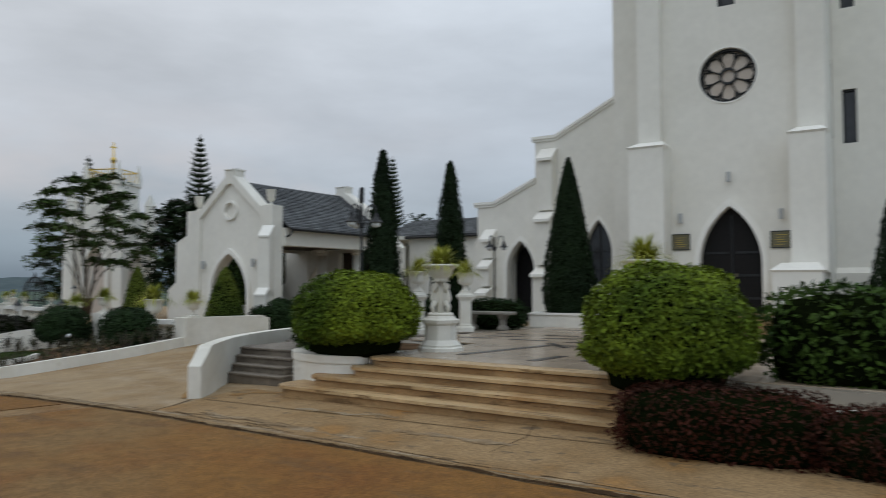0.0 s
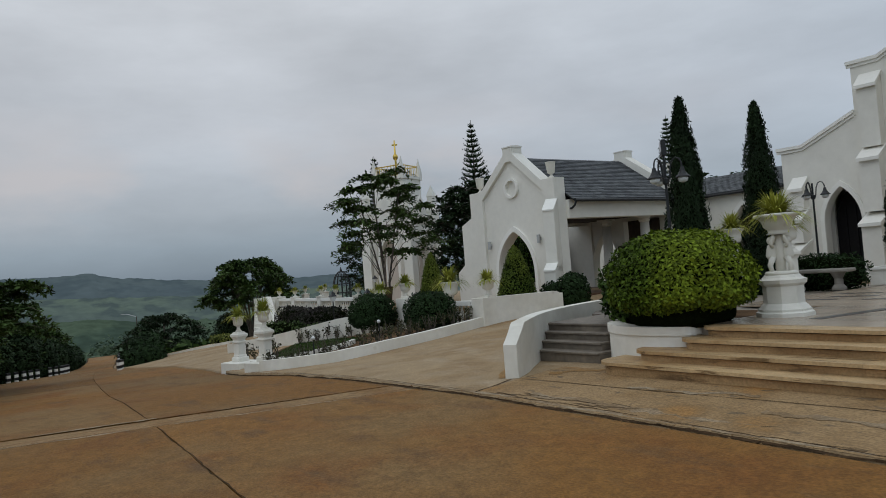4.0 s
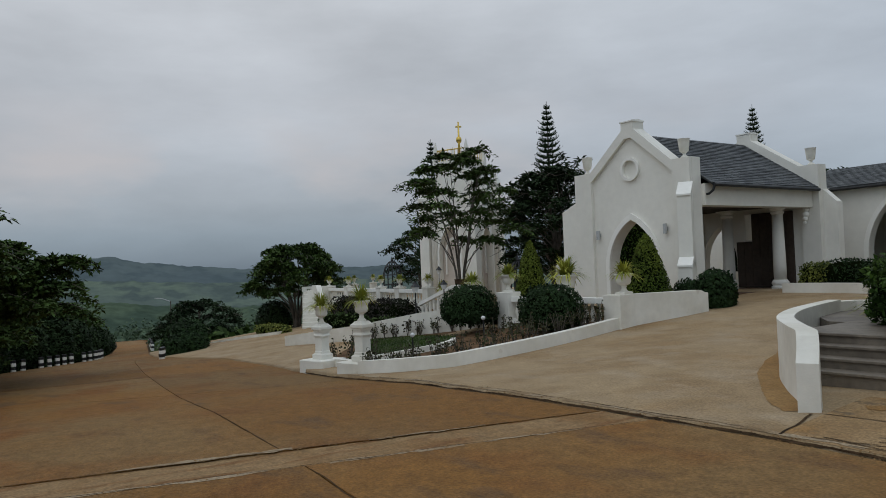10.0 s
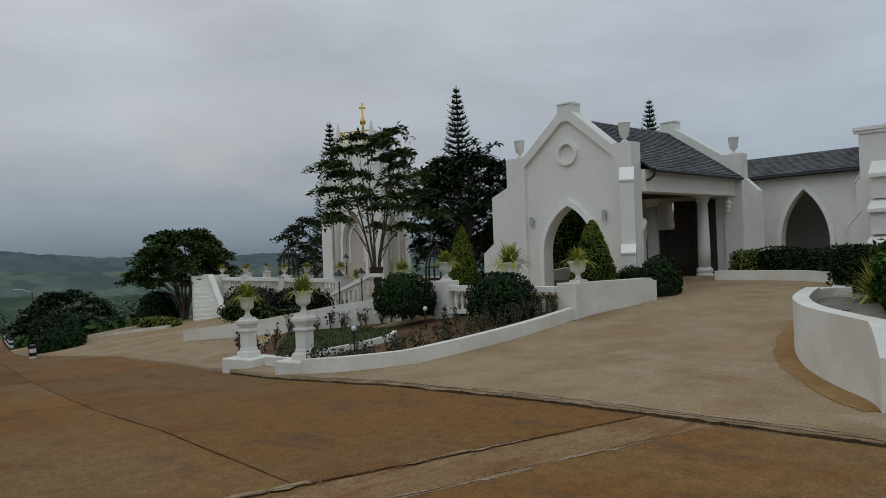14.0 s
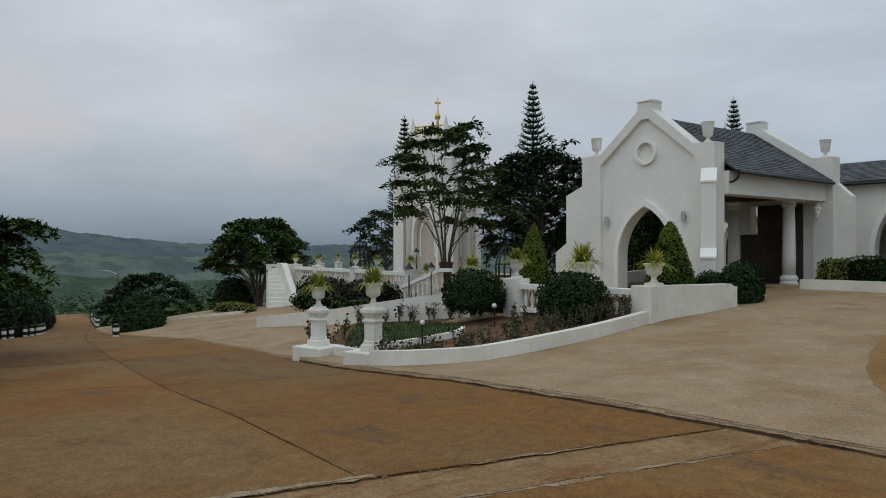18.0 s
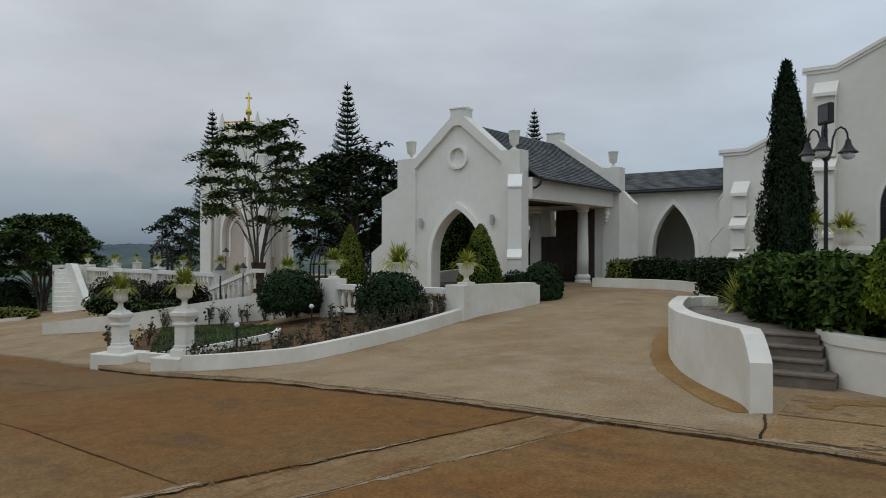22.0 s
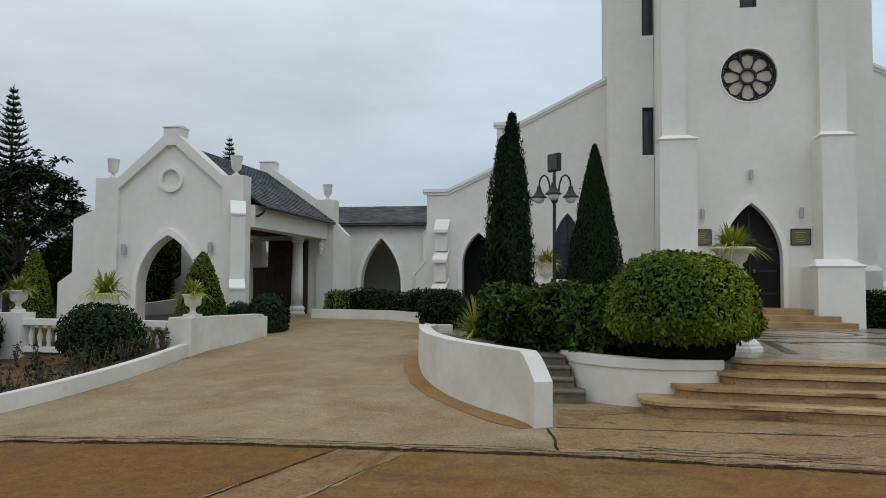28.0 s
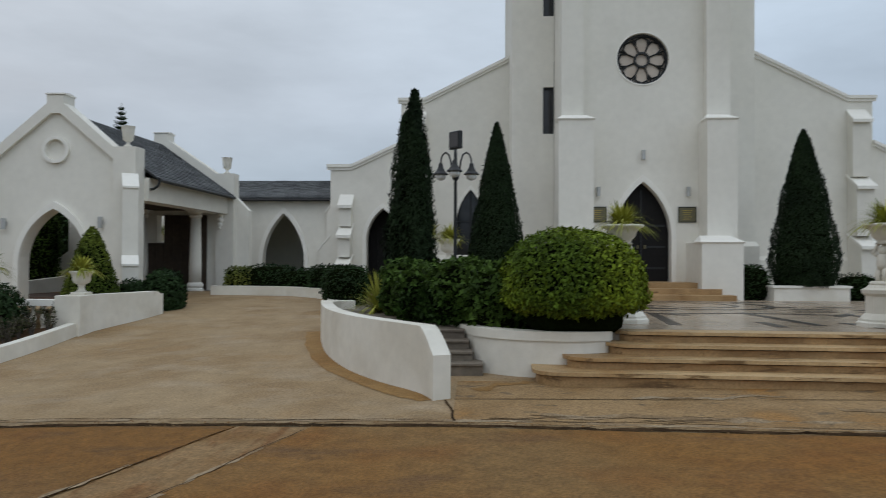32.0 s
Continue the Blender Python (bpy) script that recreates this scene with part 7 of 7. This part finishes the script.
clump_tree("low dark tree line behind the corridor", -10.5, 44, 0.0, 5.2, 3.6, 4500, 0.3, L_DARK, seed=12, flat=0.6, clumps=26, trunk_r=0.15)
clump_tree("low dark tree line behind the corridor", -16.5, 41, 0.0, 5.8, 3.0, 3000, 0.3, L_DARK, seed=13, flat=0.6, clumps=22, trunk_r=0.15)
clump_tree("dark pine-like tree on the chapel terrace", -38.5, 29.5, -0.5, 4.6, 2.6, 5000, 0.25, L_DARK, seed=14, flat=0.25, first=0.2, clumps=24)
clump_tree("bushy umbrella-shaped tree beside the second drive", -34.3, 18.35, -2.1, 5.2, 2.35, 26000, 0.21, L_TREE, stems=6, seed=21, flat=0.30, first=0.46, clumps=46, spread=1.0)
ball_shrub("dark bush at the foot of the umbrella tree", -36.3, 17.9, -2.3, 1.3, 1.0, 2.3, 4200, 0.16, L_DARK, -0.9)
clump_tree("low spreading tree beside the road bend", -48.5, 17.0, -4.0, 3.9, 2.7, 11000, 0.22, L_DARK, stems=3, seed=23, flat=0.30, first=0.30, clumps=28)
# roadside trees on the left
for k, (x, y, h, r, n) in enumerate(((-12.5, -1.3, 4.8, 2.2, 6000), (-15.8, 0.1, 5.9, 2.5, 12000), (-20.0, 2.0, 4.25, 3.5, 13000), (-25.5, 1.6, 4.4, 2.6, 7000), (-30, 2.0, 4.6, 2.6, 6000), (-37, 5.0, 4.0, 2.4, 5000), (-46, 8.0, 3.6, 2.4, 4000), (-15.0, -3.4, 5.6, 3.0, 7000))):
    clump_tree("broad-leaved roadside tree with drooping layered branches", x, y, prof(x) - 0.35, h, r, int(n * 3.4), 0.19 if x > -24 else 0.22, L_TREE, stems=3, seed=40 + k, flat=0.14, first=0.52 if k == 2 else 0.20, clumps=34 if k == 2 else 46, trunk_r=0.10, spread=0.9, tw=10)
for k in range(13):
    x = -4.5 - 2.6 * k
    y = edge(x, "L") - 1.3
    z = prof(x) - 0.25
    b = ball_shrub("wild dark roadside bush", x + RNG.normal(0, 0.3), y, z, 1.35, 0.8, 1.25 + 0.3 * math.sin(k * 2.1), 1500, 0.13, L_BUSH, -0.9, group="roadside bushes")
for k, (x, dy, h, r) in enumerate(((-30.5, 1.9, 2.9, 1.7), (-33.2, 1.7, 3.1, 1.7), (-35.6, 1.6, 2.7, 1.6), (-38.5, 1.5, 2.5, 1.6), (-41.8, 1.4, 2.3, 1.6), (-45.5, 1.3, 2.1, 1.6), (-50.0, 1.3, 2.0, 1.7), (-55.0, 1.3, 1.9, 1.8))):
    ball_shrub("tall wild dark bush behind the guard posts", x, edge(x, "L") - dy, prof(x) - 0.35, r, 1.15, h, 4200, 0.17, L_DARK, -0.9, group="roadside bushes")
for x, y, h, r in ((-29.6, 10.85, 1.25, 0.95), (-31.2, 11.45, 1.65, 1.1), (-33.6, 12.1, 1.9, 1.3), (-36.2, 12.6, 1.8, 1.2)):
    ball_shrub("wild dark bush between the road and the second drive", x, y, prof(x) - 0.2, r, 0.9, h, 3400, 0.15, L_BUSH, -0.9, group="roadside bushes")
P = [(x, float(np.interp(x, EDGE_X, EDGE_L)) - 0.6 + RNG.normal(0, 0.4), prof(x) + RNG.uniform(0.2, 0.95)) for x in RNG.uniform(-16, -5, 230)]
fl = leaves("wild_flowers", P, [(0, 0.6, 0.8)] * len(P), 0.05, TRIM, kind="stuff", wide=0.9, label="scattered small white wild flowers")
fl["category"] = "flowers"
for k in range(2):
    t = empty("utility_post", "thin pale concrete post at the roadside", "post", pose(-19.0 - 7 * k, 1.2 + 1.6 * k, prof(-19 - 7 * k) - 0.3), "roadside posts")
    part("shaft", tube(bmesh.new(), [(0, 0, 0), (0, 0, 2.6)], [0.07, 0.055], 8), STRIP, t)
pl = empty("utility_post", "thin pale lamp post at the bend", "post", pose(-50.0, 15.6, -4.6))
part("shaft", tube(bmesh.new(), [(0, 0, 0), (0, 0, 4.6)], [0.06, 0.035], 8), BARK, pl)
part("lamp_arm", tube(bmesh.new(), [(0, 0, 4.55), (-0.4, -0.5, 4.78), (-0.7, -0.9, 4.82)], 0.025, 8), LAMPGREY, pl)

# black and white guard posts
gp = empty("guard_post", "squat concrete guard post painted black and white", "post", pose(-29.4, edge(-29.4, "L") + 0.12, prof(-29.4) - 0.02, 0, 0, 6), "guard posts")
part("block", B(-0.085, 0.085, -0.085, 0.085, -0.1, 0.48, bev=0.02), TRIM, gp)
part("black_band", B(-0.089, 0.089, -0.089, 0.089, 0.10, 0.23), BLACK, gp)
part("black_band", B(-0.089, 0.089, -0.089, 0.089, 0.36, 0.485, bev=0.015), BLACK, gp)
for k in range(1, 15):
    if k not in (2, 8):
        x = -29.4 - 0.64 * k
        copy_thing(gp, pose(x, edge(x, "L") + 0.12, prof(x) - 0.02, 0, 0, 6 + 5 * math.sin(k * 2.7)))
copy_thing(gp, pose(-27.0, 9.25, prof(-27.0) - 0.02, 0, 0, 15))
copy_thing(gp, pose(-28.3, 9.62, prof(-28.3) - 0.02, 0, 0, 10))
for x in (-47.0, -48.3, -49.6, -51, -52.5, -54, -56, -58, -60):
    copy_thing(gp, pose(x, edge(x, "R") + 0.25, prof(x) - 0.02, 0, 0, 15))

# valley thickets and far woods
def thicket(name, label, n, xr, yr, s, mat_, hh, seed, leaf_n=60):
    g = np.random.default_rng(seed)
    P, Q = [], []
    for _ in range(n):
        x, y = g.uniform(*xr), g.uniform(*yr)
        if edge(max(x, -80), "L") - 2.4 < y < edge(max(x, -80), "R") + 2.4:
            continue
        z = land(x, y)
        r = s * g.uniform(0.6, 1.4)
        d = g.normal(0, 1, (leaf_n, 3))
        d /= np.linalg.norm(d, axis=1, keepdims=True)
        d[:, 2] = np.abs(d[:, 2])
        P.append(d * np.array([r, r, hh * g.uniform(0.6, 1.3)]) * g.uniform(0.55, 1, (leaf_n, 1)) + np.array([x, y, z]))
        Q.append(d)
    ob = leaves(name, np.concatenate(P), np.concatenate(Q), s * 0.34, mat_, kind="stuff", wide=0.7, tilt=0.5, label=label)
    ob["category"] = "bushes"
    return ob
thicket("near_thicket", "dense green thicket beyond the road bend", 520, (-78, -44), (15.5, 62), 1.6, L_TREE, 1.9, 1, 90)
thicket("bank_thicket", "dark green bushes on the bank above the white kerb", 60, (-46, -32.5), (15.6, 23), 1.0, L_TREE, 1.0, 5, 110)
thicket("left_thicket", "dark roadside undergrowth below the trees", 300, (-70, -10), (-14, 8), 1.1, L_DARK, 1.4, 2, 80)
thicket("tree_foot_thicket", "tall dark undergrowth between the roadside trees", 230, (-36, -12), (-6, 3.5), 1.2, L_DARK, 3.1, 6, 130)
thicket("valley_trees", "separate trees standing in the valley, haze painted into their leaves", 46, (-175, -85), (8, 115), 2.3, L_MIST, 5.2, 9, 130)
thicket("valley_bushes", "scattered green bushes in the valley", 700, (-260, -75), (-60, 240), 2.6, L_MIST, 2.4, 3, 50)

# ---- small pieces: tiles, shingles ----
tile_me = mesh_of(box(bmesh.new(), -0.297, 0.297, -0.297, 0.297, -0.02, 0.0, bev=0.003), "floor_tile", TILE)
for j in range(17):
    for i in range(17):
        x, y = 1.95 + 0.3 + 0.6 * i - 0.6 * (3 if j > 4 else 0), 10.17 + 0.3 + 0.6 * j
        ob = new("floor_tile", tile_me)
        ob.parent = terrace
        ob.matrix_world = STURN @ Matrix.Translation((x, y, floor_z(y) + 0.003)) @ Matrix.Rotation(-0.013, 4, "X")


# dark inlaid bands: nested diamonds before the door
def band(xa, ya, xb, yb, w):
    L = math.hypot(xb - xa, yb - ya)
    nx, ny = -(yb - ya) / L * w / 2, (xb - xa) / L * w / 2
    q = [(xa + nx, ya + ny), (xb + nx, yb + ny), (xb - nx, yb - ny), (xa - nx, ya - ny)]
    v = [(x, y, floor_z(y) + dz) for dz in (0.0075, -0.01) for x, y in q]
    raw("dark_inlay", v, [(0, 1, 2, 3), (0, 4, 5, 1), (1, 5, 6, 2), (2, 6, 7, 3), (3, 7, 4, 0)], TILED, terrace)


for xa, ya, xb, yb, w in ((3.08, 10.9, 3.40, 13.6, 0.17), (5.05, 11.0, 5.07, 14.05, 0.17), (7.0, 11.0, 6.7, 13.6, 0.17), (3.17, 14.03, 3.86, 13.12, 0.16), (6.3, 13.1, 6.95, 14.03, 0.16),
                          (4.40, 10.65, 4.47, 11.6, 0.16), (5.7, 10.65, 5.64, 11.6, 0.16), (3.44, 13.5, 4.98, 13.9, 0.15), (5.14, 13.9, 6.66, 13.5, 0.15)):
    band(xa, ya, xb, yb, w)
for k, y0 in enumerate((14.5, 15.3, 16.2, 18.6)):
    for x0 in (0.9, 2.1, 3.3, 6.2, 7.4):
        band(x0 + 0.3 * (k % 2), y0, x0 + 0.75 + 0.3 * (k % 2), y0 + 0.10, 0.20)
bm = bmesh.new()
for r0, r1 in ((1.55, 1.68), (0.9, 1.0)):
    n = 40
    a = [[bm.verts.new((CX + r * math.cos(6.2832 * k / n), 17.0 + r * 1.2 * math.sin(6.2832 * k / n), floor_z(17.0 + r * 1.2 * math.sin(6.2832 * k / n)) + 0.009)) for k in range(n)] for r in (r0, r1)]
    for k in range(n):
        bm.faces.new((a[0][k], a[1][k], a[1][(k + 1) % n], a[0][(k + 1) % n]))
part("ring_inlay", bm, TILED, terrace)


def shingles(name, parent, p0, along, up, n_u, n_v, w, h, material):
    """Overlapping shingles on a slope as one mesh, rows offset by half."""
    p0, along, up = Vector(p0), Vector(along).normalized(), Vector(up).normalized()
    nor = along.cross(up).normalized()
    if nor.z < 0:
        nor = -nor
    v, f = [], []
    g = np.random.default_rng(3)
    for j in range(n_v):
        off = (j % 2) * w / 2
        for i in range(-1, n_u):
            a, b = max(0.0, i * w + off), min(n_u * w, (i + 1) * w + off - 0.012)
            if b - a < 0.03:
                continue
            lift = 0.022 + g.uniform(0, 0.006)
            k = len(v)
            q0, q1 = p0 + along * a + up * (j * h), p0 + along * b + up * (j * h)
            r0, r1 = p0 + along * a + up * (j * h + h * 1.25), p0 + along * b + up * (j * h + h * 1.25)
            v += [q0 + nor * lift, q1 + nor * lift, r1 + nor * 0.004, r0 + nor * 0.004, q0 + nor * 0.001, q1 + nor * 0.001]
            f += [(k, k + 1, k + 2, k + 3), (k, k + 4, k + 5, k + 1)]
    return raw(name, v, f, material, parent, kind="stuff")


def shingle_mesh(w, h):
    v = [(0, 0, 0.024), (w, 0, 0.024), (w, h * 1.25, 0.005), (0, h * 1.25, 0.005), (0, 0, 0.001), (w, 0, 0.001), (w, h * 1.25, 0.001), (0, h * 1.25, 0.001)]
    me = bpy.data.meshes.new("shingle")
    me.from_pydata(v, [], [(0, 1, 2, 3), (0, 4, 5, 1), (1, 5, 6, 2), (3, 2, 6, 7), (0, 3, 7, 4)])
    me.materials.append(SHINGLE)
    return me


def shingle_parts(parent, p0, along, up, n_u, n_v, w, h):
    """Overlapping shingles on a slope, each an object on shared meshes, rows offset by half."""
    p0, along, up = Vector(p0), Vector(along).normalized(), Vector(up).normalized()
    nor = along.cross(up)
    full, half = shingle_mesh(w - 0.012, h), shingle_mesh(w / 2 - 0.012, h)
    g = np.random.default_rng(3)
    for j in range(n_v):
        row = [(i * w, full) for i in range(n_u)] if j % 2 == 0 else [(0, half)] + [((i + 0.5) * w, full) for i in range(n_u - 1)] + [((n_u - 0.5) * w, half)]
        for a, me in row:
            ob = new("shingle", me)
            ob.parent = parent
            o = p0 + along * a + up * (j * h + g.uniform(-0.006, 0.006)) + nor * g.uniform(0, 0.005)
            ob.matrix_world = Matrix(((along.x, up.x, nor.x, o.x), (along.y, up.y, nor.y, o.y), (along.z, up.z, nor.z, o.z), (0, 0, 0, 1)))


# porch roof: the lower courses piece by piece, the upper ones joined
sl = Vector((-2.30, 0, 1.60))
row = sl.length / 26
run = Vector((0.045, 1, 0)).normalized()
sl = (sl - run * sl.dot(run)).normalized()
eave = Vector((-7.33, 17.93, 3.435))
shingle_parts(porch, eave, run, sl, 17, 17, 0.2835, row)
shingles("shingles", porch, eave + sl * row * 17, run, sl, 17, 9, 0.2835, row, ROOF)
sl2 = Vector((2.33, 0, 1.60))
shingles("shingles", porch, (-11.95, 17.955, 3.435), (0, 1, 0), sl2, 17, 22, 0.282, sl2.length / 22, ROOF)
sl3 = Vector((0, 2.1, 0.80))
shingle_parts(corr, (-8.95, 24.95, 3.565), (1, 0, 0), sl3, 17, 16, 0.258, sl3.length / 16)
